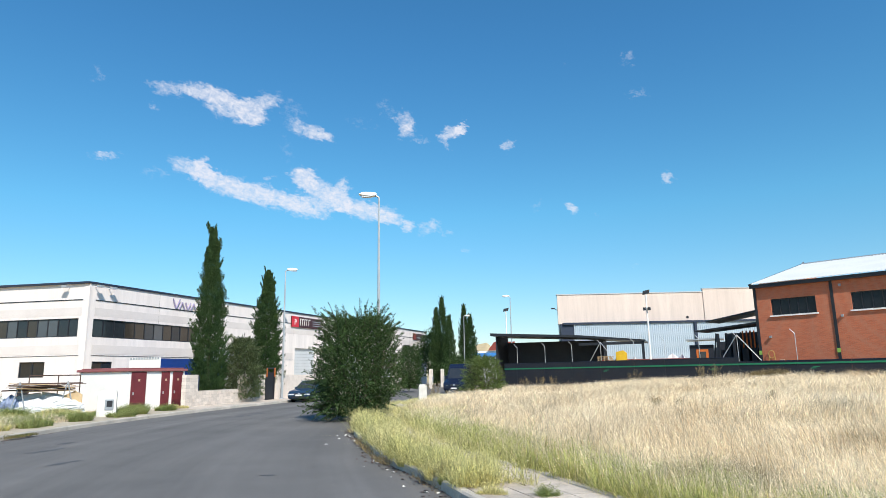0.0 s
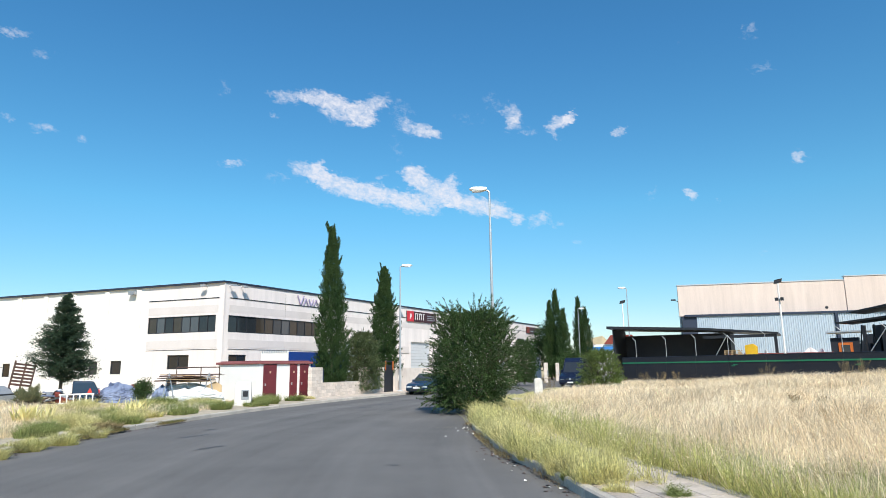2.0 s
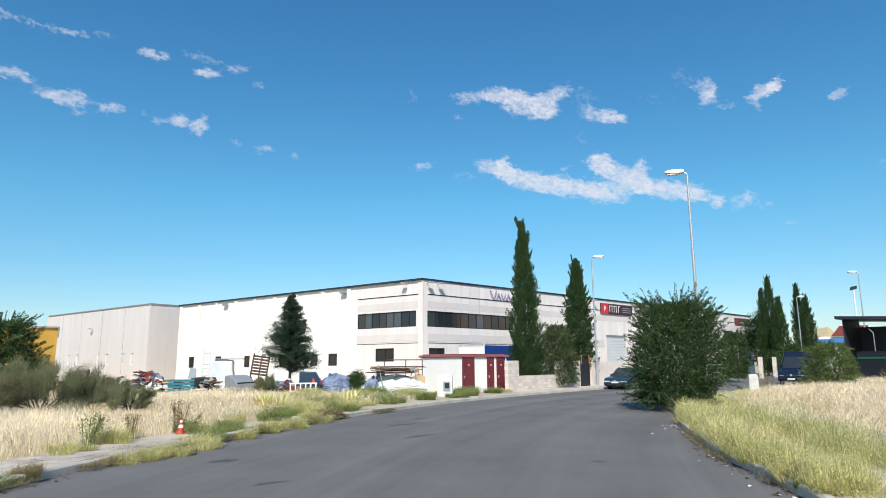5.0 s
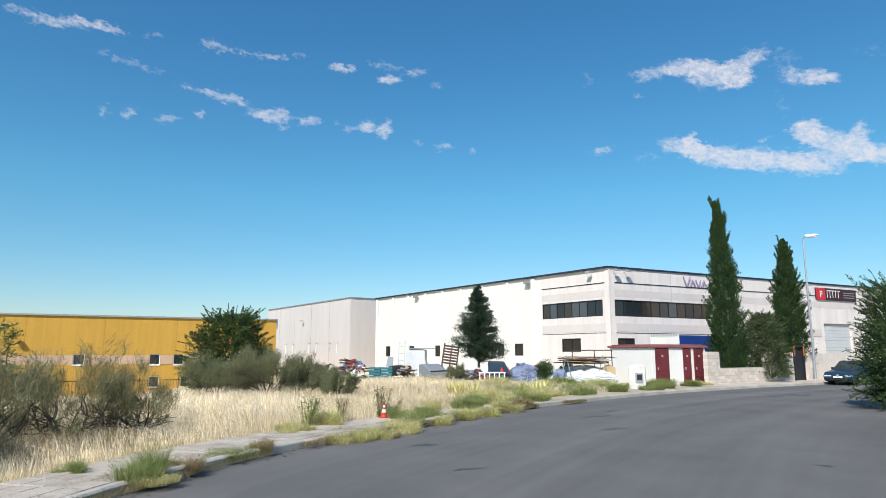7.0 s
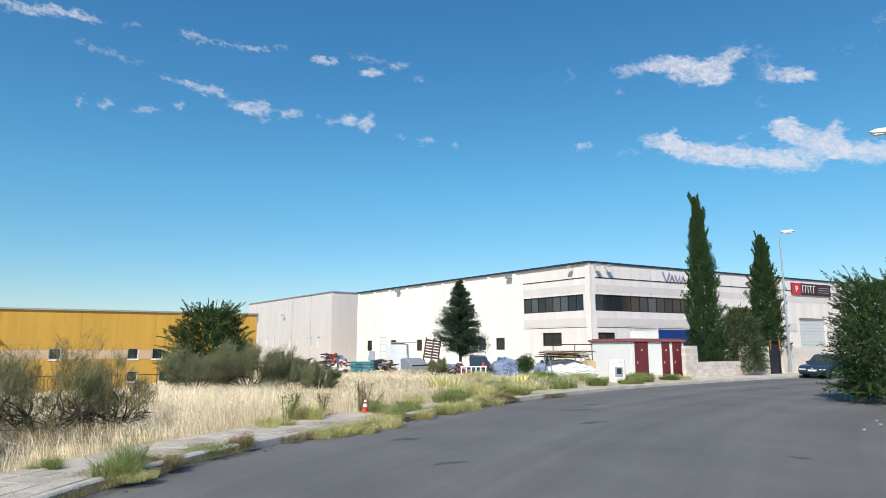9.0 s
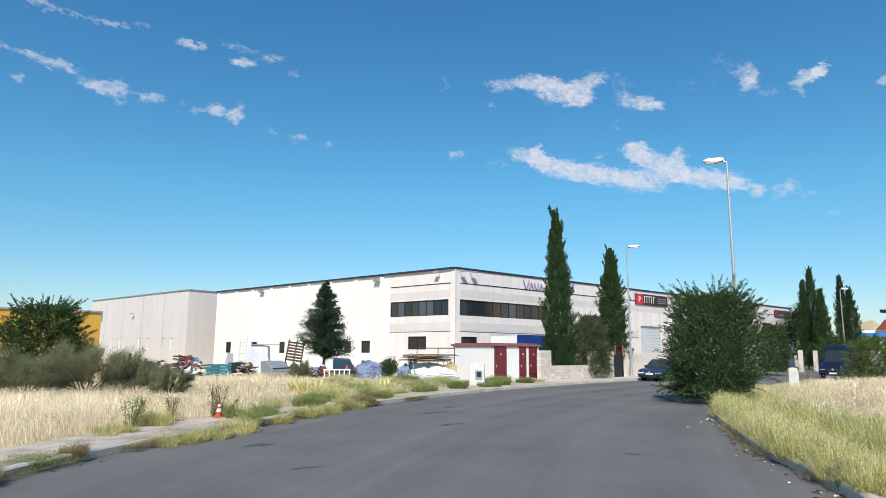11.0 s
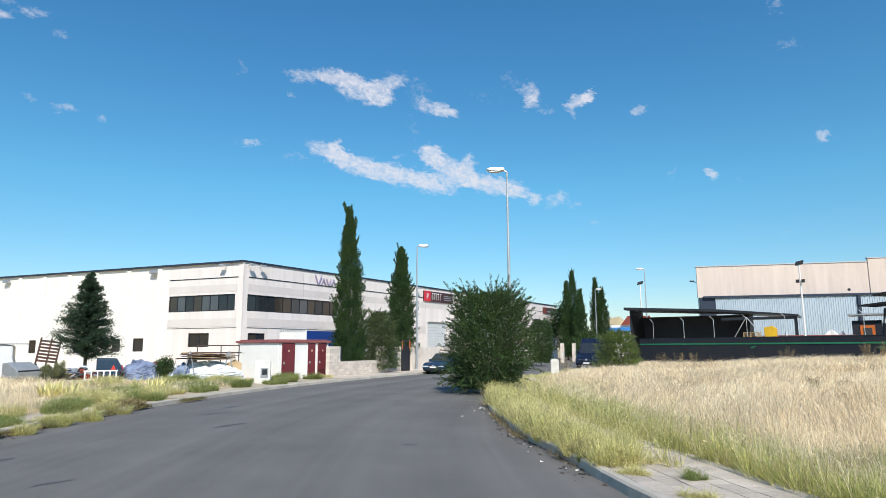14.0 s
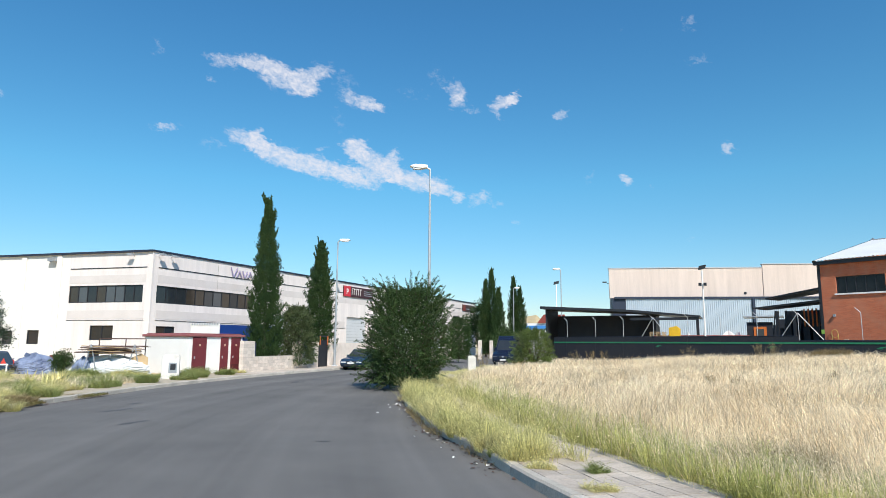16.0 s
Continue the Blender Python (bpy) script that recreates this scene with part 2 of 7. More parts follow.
def streaked(m, low, high, wide=0.9, tall=0.07):
    """Rain streaks that run down a wall."""
    nt = m.node_tree
    N, L = nt.nodes.new, nt.links.new
    b = nt.nodes["Principled BSDF"]
    old = b.inputs["Base Color"].links[0].from_socket
    geo, mp, n, r, sc = N("ShaderNodeNewGeometry"), N("ShaderNodeMapping"), N("ShaderNodeTexNoise"), N("ShaderNodeMapRange"), N("ShaderNodeVectorMath")
    mp.inputs["Scale"].default_value = (wide, wide, tall)
    n.inputs["Scale"].default_value, n.inputs["Detail"].default_value, n.inputs["Roughness"].default_value = 1.6, 7, 0.7
    r.inputs["From Min"].default_value, r.inputs["From Max"].default_value = 0.3, 0.62
    r.inputs["To Min"].default_value, r.inputs["To Max"].default_value = low, high
    sc.operation = "SCALE"
    L(geo.outputs["Position"], mp.inputs[0]), L(mp.outputs[0], n.inputs["Vector"]), L(n.outputs[0], r.inputs[0])
    L(old, sc.inputs[0]), L(r.outputs[0], sc.inputs["Scale"]), L(sc.outputs[0], b.inputs["Base Color"])
    return m


M_ASPHALT = asphalt()
M_GROUND = mat("dry_soil", (0.52, 0.41, 0.24), 0.95, (0.38, 0.29, 0.16), 0.8, 0.35, 9, 0.35, 0.6, 12)
M_DIRT = mat("pale_dirt", (0.50, 0.43, 0.33), 0.95, (0.36, 0.30, 0.22), 0.8, 0.6, 20, 0.3, 0.6, 25)
M_KERB = mat("kerb_concrete", (0.54, 0.485, 0.42), 0.9, (0.34, 0.315, 0.275), 0.8, 1.2, 40, 0.25, 0.4, 60, obj=0.12)
M_SLAB = mat("pavement_slab", (0.53, 0.455, 0.385), 0.9, (0.36, 0.305, 0.255), 0.9, 0.8, 30, 0.22, 0.4, 60, obj=0.14)
M_JOINT = mat("pavement_joint", (0.27, 0.24, 0.19), 0.95, (0.18, 0.17, 0.12), 0.8, 1.0, 30, 0.3)
M_STRAW = mat("straw", (0.93, 0.81, 0.60), 0.8, (0.78, 0.63, 0.42), 0.8, 0.35, 1.3, 0.25, island=0.5, trans=0.3)
M_STRAW_BROWN = mat("brown_straw", (0.68, 0.50, 0.29), 0.85, (0.52, 0.36, 0.19), 0.9, 0.6, 2.0, 0.25, island=0.4, trans=0.3)
M_STRAW_GREEN = mat("green_straw", (0.74, 0.66, 0.33), 0.8, (0.50, 0.49, 0.18), 0.8, 0.5, 2.0, 0.3, island=0.5, trans=0.42)
M_YELLOWWEED = mat("yellow_green_weed", (0.56, 0.54, 0.20), 0.8, (0.38, 0.40, 0.13), 0.8, 0.7, 3.0, 0.25, island=0.35, trans=0.42)
M_WEED = mat("green_weed", (0.23, 0.29, 0.09), 0.8, (0.40, 0.38, 0.15), 0.7, 0.7, 3.0, 0.25, island=0.35, trans=0.35)
M_CYPRESS = mat("cypress_leaf", (0.034, 0.068, 0.024), 0.85, (0.052, 0.085, 0.026), 0.8, 0.8, 4.0, 0.3, island=0.4, trans=0.12, spec=0.15)
M_ELM = mat("elm_leaf", (0.058, 0.10, 0.031), 0.7, (0.034, 0.064, 0.021), 0.8, 0.7, 4.0, 0.25, island=0.45, trans=0.22, spec=0.2)
M_FIR = mat("fir_needle", (0.035, 0.065, 0.035), 0.8, (0.022, 0.045, 0.022), 0.8, 1.0, 4.0, 0.3, island=0.35, trans=0.1)
M_BROOM = mat("broom_stem_green", (0.16, 0.19, 0.10), 0.8, (0.19, 0.19, 0.095), 0.8, 0.6, 4.0, 0.3, island=0.35, trans=0.2)
M_BARK = mat("bark", (0.10, 0.08, 0.06), 0.95, (0.06, 0.047, 0.036), 0.8, 3.0, 30, 0.3, 0.8, 40)
M_PANEL = mat("precast_concrete_panel", (0.80, 0.73, 0.695), 0.9, (0.72, 0.65, 0.62), 0.7, 0.25, 18, 0.05, 0.15, 40, stretch=(1, 1, 0.35))
M_PANEL_WHITE = mat("white_painted_panel", (0.80, 0.765, 0.72), 0.88, (0.73, 0.695, 0.65), 0.6, 0.3, 18, 0.05, 0.12, 40, stretch=(1, 1, 0.25))
M_GREYPANEL = mat("grey_painted_panel", (0.64, 0.585, 0.56), 0.9, (0.58, 0.53, 0.505), 0.7, 0.2, 18, 0.05, 0.12, 40, stretch=(1, 1, 0.3))
M_BEIGE = mat("beige_render", (0.68, 0.565, 0.495), 0.9, (0.60, 0.49, 0.425), 0.7, 0.12, 12, 0.05, 0.1, 20, stretch=(1, 1, 0.4))
M_YELLOW = mat("ochre_paint", (0.55, 0.315, 0.055), 0.85, (0.48, 0.27, 0.045), 0.7, 0.12, 10, 0.05, 0.1, 20, stretch=(1, 1, 0.3))
M_PEACH = mat("peach_paint", (0.56, 0.39, 0.27), 0.85, (0.5, 0.34, 0.23), 0.7, 0.3, 10, 0.05)
for _m, _lo in ((M_PANEL, 0.88), (M_PANEL_WHITE, 0.96), (M_GREYPANEL, 0.95), (M_BEIGE, 0.88), (M_YELLOW, 0.88)):
    streaked(_m, _lo, 1.04)
M_NAVY = mat("navy_metal", (0.018, 0.028, 0.055), 0.5, (0.03, 0.04, 0.065), 0.6, 0.8, 20, 0.2)
M_BLACKFRAME = mat("dark_frame_aluminium", (0.018, 0.02, 0.025), 0.45, (0.03, 0.032, 0.038), 0.5, 2.0, 20, 0.15)
M_GREY = mat("grey_metal", (0.33, 0.35, 0.37), 0.5, (0.26, 0.28, 0.3), 0.6, 1.0, 20, 0.15, metal=0.3)
M_GALV = mat("galvanised_steel", (0.50, 0.52, 0.54), 0.45, (0.4, 0.42, 0.44), 0.6, 2.0, 20, 0.12, metal=0.5)
M_CORR = mat("grey_blue_sheeting", (0.43, 0.50, 0.56), 0.5, (0.35, 0.42, 0.48), 0.7, 0.3, 10, 0.1, metal=0.2)
M_CORR_LIGHT = mat("light_roof_sheeting", (0.52, 0.53, 0.54), 0.55, (0.42, 0.43, 0.44), 0.7, 0.4, 10, 0.1)
M_WHITE = mat("white_paint", (0.85, 0.83, 0.80), 0.8, (0.76, 0.73, 0.69), 0.6, 0.9, 25, 0.05, 0.1, 40)
M_MAROON = mat("maroon_paint", (0.16, 0.028, 0.035), 0.6, (0.11, 0.02, 0.026), 0.7, 1.5, 30, 0.12)
M_MAROON_TILE = mat("maroon_coping", (0.30, 0.105, 0.105), 0.8, (0.22, 0.075, 0.075), 0.7, 1.2, 30, 0.12)
M_GLASS = glazing()
M_GLASS_DARK = mat("black_window_glass", (0.012, 0.014, 0.018), 0.15, (0.02, 0.022, 0.026), 0.6, 1.0, 8, 0.2, spec=0.3)
M_STONE = mat("split_stone_block", (0.72, 0.635, 0.56), 0.9, (0.58, 0.49, 0.42), 0.8, 1.8, 20, 0.15, 0.9, 18, obj=0.12)
M_BLACKWALL = mat("black_painted_metal", (0.016, 0.02, 0.03), 0.6, (0.028, 0.03, 0.036), 0.7, 0.7, 12, 0.25)
M_GREENSTRIPE = mat("green_paint", (0.025, 0.23, 0.11), 0.5, (0.02, 0.17, 0.085), 0.6, 1.5, 20, 0.12)
M_BLUE = mat("blue_tarpaulin", (0.015, 0.055, 0.26), 0.45, (0.012, 0.04, 0.19), 0.6, 1.2, 20, 0.12)
M_CARBLUE = mat("blue_car_paint", (0.02, 0.045, 0.085), 0.25, (0.016, 0.036, 0.07), 0.5, 2.0, 40, 0.06, spec=0.6)
M_VAN = mat("navy_van_paint", (0.008, 0.013, 0.034), 0.25, (0.007, 0.011, 0.028), 0.5, 2.0, 40, 0.06, spec=0.6)
M_TYRE = mat("tyre_rubber", (0.018, 0.018, 0.019), 0.85)
M_RED = mat("red_plastic", (0.62, 0.05, 0.035), 0.5, (0.5, 0.04, 0.03), 0.5, 4, 30, 0.1)
M_ORANGE = mat("orange_paint", (0.62, 0.16, 0.03), 0.6)
M_DRYWEED = mat("dry_weed", (0.34, 0.25, 0.13), 0.85, (0.24, 0.20, 0.09), 0.8, 1.5, 6, 0.3, island=0.35, trans=0.25)
M_LAMPGLASS = mat("lamp_lens", (0.75, 0.76, 0.76), 0.3)


# ---------------------------------------------------------------- mesh helpers
class Shape:
    """Collects faces of one mesh."""

    def __init__(self):
        self.v, self.f = [], []

    def face(self, *pts):
        n = len(self.v)
        self.v += [tuple(p) for p in pts]
        self.f.append(tuple(range(n, n + len(pts))))
        return self

    def box(self, x0, x1, y0, y1, z0, z1):
        n = len(self.v)
        self.v += [(x0, y0, z0), (x1, y0, z0), (x1, y1, z0), (x0, y1, z0), (x0, y0, z1), (x1, y0, z1), (x1, y1, z1), (x0, y1, z1)]
        self.f += [tuple(n + i for i in q) for q in ((0, 3, 2, 1), (4, 5, 6, 7), (0, 1, 5, 4), (1, 2, 6, 5), (2, 3, 7, 6), (3, 0, 4, 7))]
        return self

    def tube(self, a, b, r0, r1=None, sides=8, caps=True):
        a, b = Vector(a), Vector(b)
        r1 = r0 if r1 is None else r1
        d = (b - a).normalized()
        u = d.orthogonal().normalized()
        w = d.cross(u)
        n = len(self.v)
        for p, r in ((a, r0), (b, r1)):
            for i in range(sides):
                t = 2 * math.pi * i / sides
                self.v.append(tuple(p + u * (r * math.cos(t)) + w * (r * math.sin(t))))
        for i in range(sides):
            j = (i + 1) % sides
            self.f.append((n + i, n + j, n + sides + j, n + sides + i))
        if caps:
            self.f.append(tuple(n + i for i in reversed(range(sides))))
            self.f.append(tuple(n + sides + i for i in range(sides)))
        return self

    def path(self, pts, r, sides=6):
        for a, b in zip(pts, pts[1:]):
            self.tube(a, b, r, r, sides)
        return self

    def prism(self, outline, y0, y1):
        """An outline in x, z pushed from y0 to y1."""
        n, k = len(self.v), len(outline)
        self.v += [(x, y0, z) for x, z in outline] + [(x, y1, z) for x, z in outline]
        self.f.append(tuple(n + i for i in range(k)))
        self.f.append(tuple(n + k + i for i in reversed(range(k))))
        for i in range(k):
            j = (i + 1) % k
            self.f.append((n + j, n + i, n + k + i, n + k + j))
        return self

    def mesh(self, name, material, smooth=False):
        me = bpy.data.meshes.new(name)
        me.from_pydata(self.v, [], self.f)
        me.materials.append(material)
        bm = bmesh.new()
        bm.from_mesh(me)
        bmesh.ops.recalc_face_normals(bm, faces=bm.faces)
        bm.to_mesh(me)
        bm.free()
        if smooth:
            me.shade_smooth()
        return me


def part(name, shape, material, parent, label="", at=None, bevel=0.0, smooth=False):
    ob = new(name, shape.mesh(name, material, smooth))
    ob.parent = parent
    if at is not None:
        ob.matrix_local = at
    if label:
        ob["label"] = label
    if bevel:
        b = ob.modifiers.new("edge", "BEVEL")
        b.width, b.segments, b.limit_method = bevel, 2, "ANGLE"
    return ob


def thing(name, m, label, category, group="", kind=""):
    ob = new(name)
    ob.empty_display_size = 0.2
    ob.matrix_world = m
    return tagged(ob, label, category, group, kind)


def single(name, shape, material, m, label, category, group="", kind="", bevel=0.0, smooth=False):
    ob = new(name, shape.mesh(name, material, smooth))
    ob.matrix_world = m
    if bevel:
        b = ob.modifiers.new("edge", "BEVEL")
        b.width, b.segments, b.limit_method = bevel, 2, "ANGLE"
    return tagged(ob, label, category, group, kind)


def soup(name, verts, faces, material):
    """A mesh from arrays: verts (n, 3), faces (m, k)."""
    me = bpy.data.meshes.new(name)
    k = faces.shape[1]
    me.vertices.add(len(verts))
    me.vertices.foreach_set("co", np.asarray(verts, dtype=np.float32).ravel())
    me.loops.add(faces.size)
    me.loops.foreach_set("vertex_index", faces.astype(np.int32).ravel())
    me.polygons.add(len(faces))
    me.polygons.foreach_set("loop_start", np.arange(0, faces.size, k, dtype=np.int32))
    me.update(calc_edges=True)
    me.materials.append(material)
    return me


def polar(az, d):
    return d * math.sin(radians(az)), d * math.cos(radians(az))


# ---------------------------------------------------------------- ground, road, pavements
LEFT_Y = [-30, -12, -6, -1.5, 3.2, 5.5, 7.4, 10.0, 14.6, 18.7, 25.8, 31.0, 38.8, 44.6, 52, 68, 110, 200]
LEFT_X = [22, 4, -2.0, -6.0, -9.45, -10.75, -11.4, -12.1, -13.2, -13.8, -14.1, -13.8, -12.6, -11.2, -9.6, -6.6, -1, 10]
RIGHT_Y = [-30, -12, -6, -1.5, 4.0, 8.6, 9.8, 11.7, 14.1, 20.4, 26.0, 32.0, 38.0, 45.0, 50.0, 56.0, 68, 110, 200]
RIGHT_X = [38, 18, 10.5, 6.4, 2.7, 0.74, 0.34, -0.24, -1.2, -2.8, -3.5, -3.6, -3.2, -1.8, 0.6, 2.6, 5.0, 11, 22]


def left_x(y):
    return np.interp(y, LEFT_Y, LEFT_X)


def right_x(y):
    return np.interp(y, RIGHT_Y, RIGHT_X)


def left_width(y):
    """Width of the pavement across x, wider where the kerb runs askew."""
    slope = (left_x(np.asarray(y, float) + 1.0) - left_x(np.asarray(y, float) - 1.0)) / 2.0
    return 1.62 * np.sqrt(1 + slope ** 2)


def smooth01(t):
    t = np.clip(t, 0, 1)
    return t * t * (3 - 2 * t)


def land(x, y):
    """Height of the open ground beside the road."""
    x, y = np.asarray(x, float), np.asarray(y, float)
    h = np.full(np.broadcast(x, y).shape, 0.10)
    right = x - right_x(y) - 2.0
    h = h + 0.85 * smooth01(right / 24) * smooth01((75 - y) / 30)
    left = left_x(y) - 3.0 - x
    h = h - 2.6 * smooth01((left - 6) / 40) * smooth01((36 - y) / 18)
    h = h + 0.12 * smooth01((left - 3) / 8) * smooth01((y - 18) / 12)
    return h


def ground_height(x, y):
    inside = (x > left_x(y) - 0.9) & (x < right_x(y) + 0.9)
    return np.where(inside, -0.12, land(x, y))


def make_ground():
    xs = np.unique(np.concatenate([np.linspace(-3000, -140, 12), np.linspace(-140, -40, 30), np.linspace(-40, 45, 150), np.linspace(45, 140, 25), np.linspace(140, 3000, 12)]))
    ys = np.unique(np.concatenate([np.linspace(-3000, -40, 12), np.linspace(-40, 0, 30), np.linspace(0, 75, 130), np.linspace(75, 220, 40), np.linspace(220, 4000, 14)]))
    X, Y = np.meshgrid(xs, ys)
    Z = ground_height(X, Y)
    nx, ny = len(xs), len(ys)
    i, j = np.meshgrid(np.arange(nx - 1), np.arange(ny - 1))
    a = (j * nx + i).ravel()
    me = soup("ground", np.stack([X, Y, Z], -1).reshape(-1, 3), np.stack([a, a + 1, a + nx + 1, a + nx], 1), M_GROUND)
    me.shade_smooth()
    tagged(new("ground", me), "dry straw-coloured earth of the vacant plots", "ground", kind="structure")


def strip(name, ys, x0, x1, z, material, label, z1=None):
    n = len(ys)
    v = np.concatenate([np.stack([x0, ys, np.full(n, z)], 1), np.stack([x1, ys, np.full(n, z if z1 is None else z1)], 1)])
    k = np.arange(n - 1)
    return tagged(new(name, soup(name, v, np.stack([k, k + n, k + n + 1, k + 1], 1), material)), label, name.split("_")[0], kind="structure")


make_ground()
_y = np.concatenate([np.arange(-30, 75, 1.0), np.arange(75, 201, 5.0)])


def make_road():
    n, k = len(_y), 17
    t = np.linspace(0, 1, k)
    x = (left_x(_y) - 0.02)[:, None] * (1 - t) + (right_x(_y) + 0.02)[:, None] * t
    y = np.repeat(_y[:, None], k, 1)
    mid = 0.5 * (left_x(_y) + right_x(_y))
    s = np.concatenate([[0], np.cumsum(np.hypot(np.diff(mid), np.diff(_y)))])
    v = np.stack([x, y, np.zeros_like(x)], -1).reshape(-1, 3)
    i, j = np.meshgrid(np.arange(k - 1), np.arange(n - 1))
    a = (j * k + i).ravel()
    f = np.stack([a, a + 1, a + k + 1, a + k], 1)
    me = soup("road", v, f, M_ASPHALT)
    uv = me.uv_layers.new(name="lane")
    width = (right_x(_y) - left_x(_y))[:, None] * t
    co = np.stack([width, np.repeat(s[:, None], k, 1)], -1).reshape(-1, 2)
    uv.data.foreach_set("uv", co[f.ravel()].astype(np.float32).ravel())
    tagged(new("road", me), "worn grey asphalt road bending round the corner", "road", kind="structure")


make_road()


# ---------------------------------------------------------------- buildings
def wall_shape(length, height, thick, holes, z0=0.0):
    """A wall along x from 0 to length, face at y = 0, with openings (x0, x1, z0, z1) through it, in one piece."""
    s = Shape()
    xs = sorted({0.0, length, *[h[0] for h in holes], *[h[1] for h in holes]})
    zs = sorted({z0, height, *[min(max(z, z0), height) for h in holes for z in h[2:4]]})
    nx, nz = len(xs), len(zs)
    s.v = [(x, y, z) for y in (0.0, thick) for z in zs for x in xs]

    def at(i, k, back):
        return back * nx * nz + k * nx + i

    def solid(i, k):
        if not (0 <= i < nx - 1 and 0 <= k < nz - 1):
            return False
        cx, cz = (xs[i] + xs[i + 1]) / 2, (zs[k] + zs[k + 1]) / 2
        return not any(h[0] < cx < h[1] and h[2] < cz < h[3] for h in holes)

    for i in range(nx - 1):
        for k in range(nz - 1):
            if not solid(i, k):
                continue
            s.f.append((at(i, k, 0), at(i + 1, k, 0), at(i + 1, k + 1, 0), at(i, k + 1, 0)))
            s.f.append((at(i, k, 1), at(i, k + 1, 1), at(i + 1, k + 1, 1), at(i + 1, k, 1)))
            for di, dk, (p, q) in ((-1, 0, ((i, k), (i, k + 1))), (1, 0, ((i + 1, k), (i + 1, k + 1))), (0, -1, ((i, k), (i + 1, k))), (0, 1, ((i, k + 1), (i + 1, k + 1)))):
                if not solid(i + di, k + dk):
                    s.f.append((at(*p, 0), at(*q, 0), at(*q, 1), at(*p, 1)))
    used = sorted({i for f in s.f for i in f})
    new_index = {old: n for n, old in enumerate(used)}
    s.v = [s.v[i] for i in used]
    s.f = [tuple(new_index[i] for i in f) for f in s.f]
    return s


def window(parent, x0, x1, z0, z1, panes, sill=False, frame_mat=None, depth=0.10, bar=0.06, glass=None):
    """A window set back in its opening: frame, panes, mullions and perhaps a sill."""
    w = part("window", Shape().box(x0, x1, depth + 0.06, depth + 0.08, z0, z1), M_BLACKFRAME, parent)
    f = Shape()
    f.box(x0, x1, depth - 0.05, depth + 0.05, z0, z0 + bar).box(x0, x1, depth - 0.05, depth + 0.05, z1 - bar, z1)
    f.box(x0, x0 + bar, depth - 0.05, depth + 0.05, z0 + bar, z1 - bar).box(x1 - bar, x1, depth - 0.05, depth + 0.05, z0 + bar, z1 - bar)
    step = (x1 - x0) / panes
    for i in range(1, panes):
        f.box(x0 + step * i - bar / 2, x0 + step * i + bar / 2, depth - 0.04, depth + 0.04, z0 + bar, z1 - bar)
    part("window_frame", f, frame_mat or M_BLACKFRAME, w)
    for i in range(panes):
        part("pane", Shape().box(x0 + step * i + bar / 2, x0 + step * (i + 1) - bar / 2, depth, depth + 0.015, z0 + bar * 0.5, z1 - bar * 0.5), glass or M_GLASS, w)
    if sill:
        part("window_sill", Shape().box(x0 - 0.06, x1 + 0.06, -0.06, depth, z0 - 0.08, z0), M_WHITE, w)
    return w


def floodlight(parent, x, z, out=0.42):
    s = Shape().tube((x, 0, z), (x, -out, z + 0.1), 0.025).box(x - 0.2, x + 0.2, -out - 0.16, -out + 0.1, z + 0.0, z + 0.13)
    part("floodlight", s, M_GALV, parent, "small white floodlight on an arm")


M_SHUTTER = mat("shutter_grey", (0.58, 0.60, 0.62), 0.6, (0.5, 0.52, 0.54), 0.5, 1.0, 20, 0.06)
# panel concrete made darker, to carry the shade of flutes not modelled
M_PANEL_DARK = mat("flute_shade_concrete", (0.69, 0.63, 0.60), 0.9, (0.60, 0.54, 0.51), 0.8, 0.5, 18, 0.06, 0.15, 40)
CX, CY = -23.86, 42.3
RIGHT_FACE, LEFT_FACE = pose(CX, CY, 0, 0, 0, 71.0), pose(CX, CY, 0, 0, 0, -10.5)


GRID = [0.5, 6.3, 12.4, 18.6, 24.9, 29.6, 35.8, 40.2, 45.8, 50.2, 56.5, 63.5]


def fluted(x0, x1, z0, z1):
    """A shallow proud band of the panels, flat; a darker colour replaces the flutes' shade."""
    return Shape().box(x0, x1, -0.012, -0.002, z0, z1)


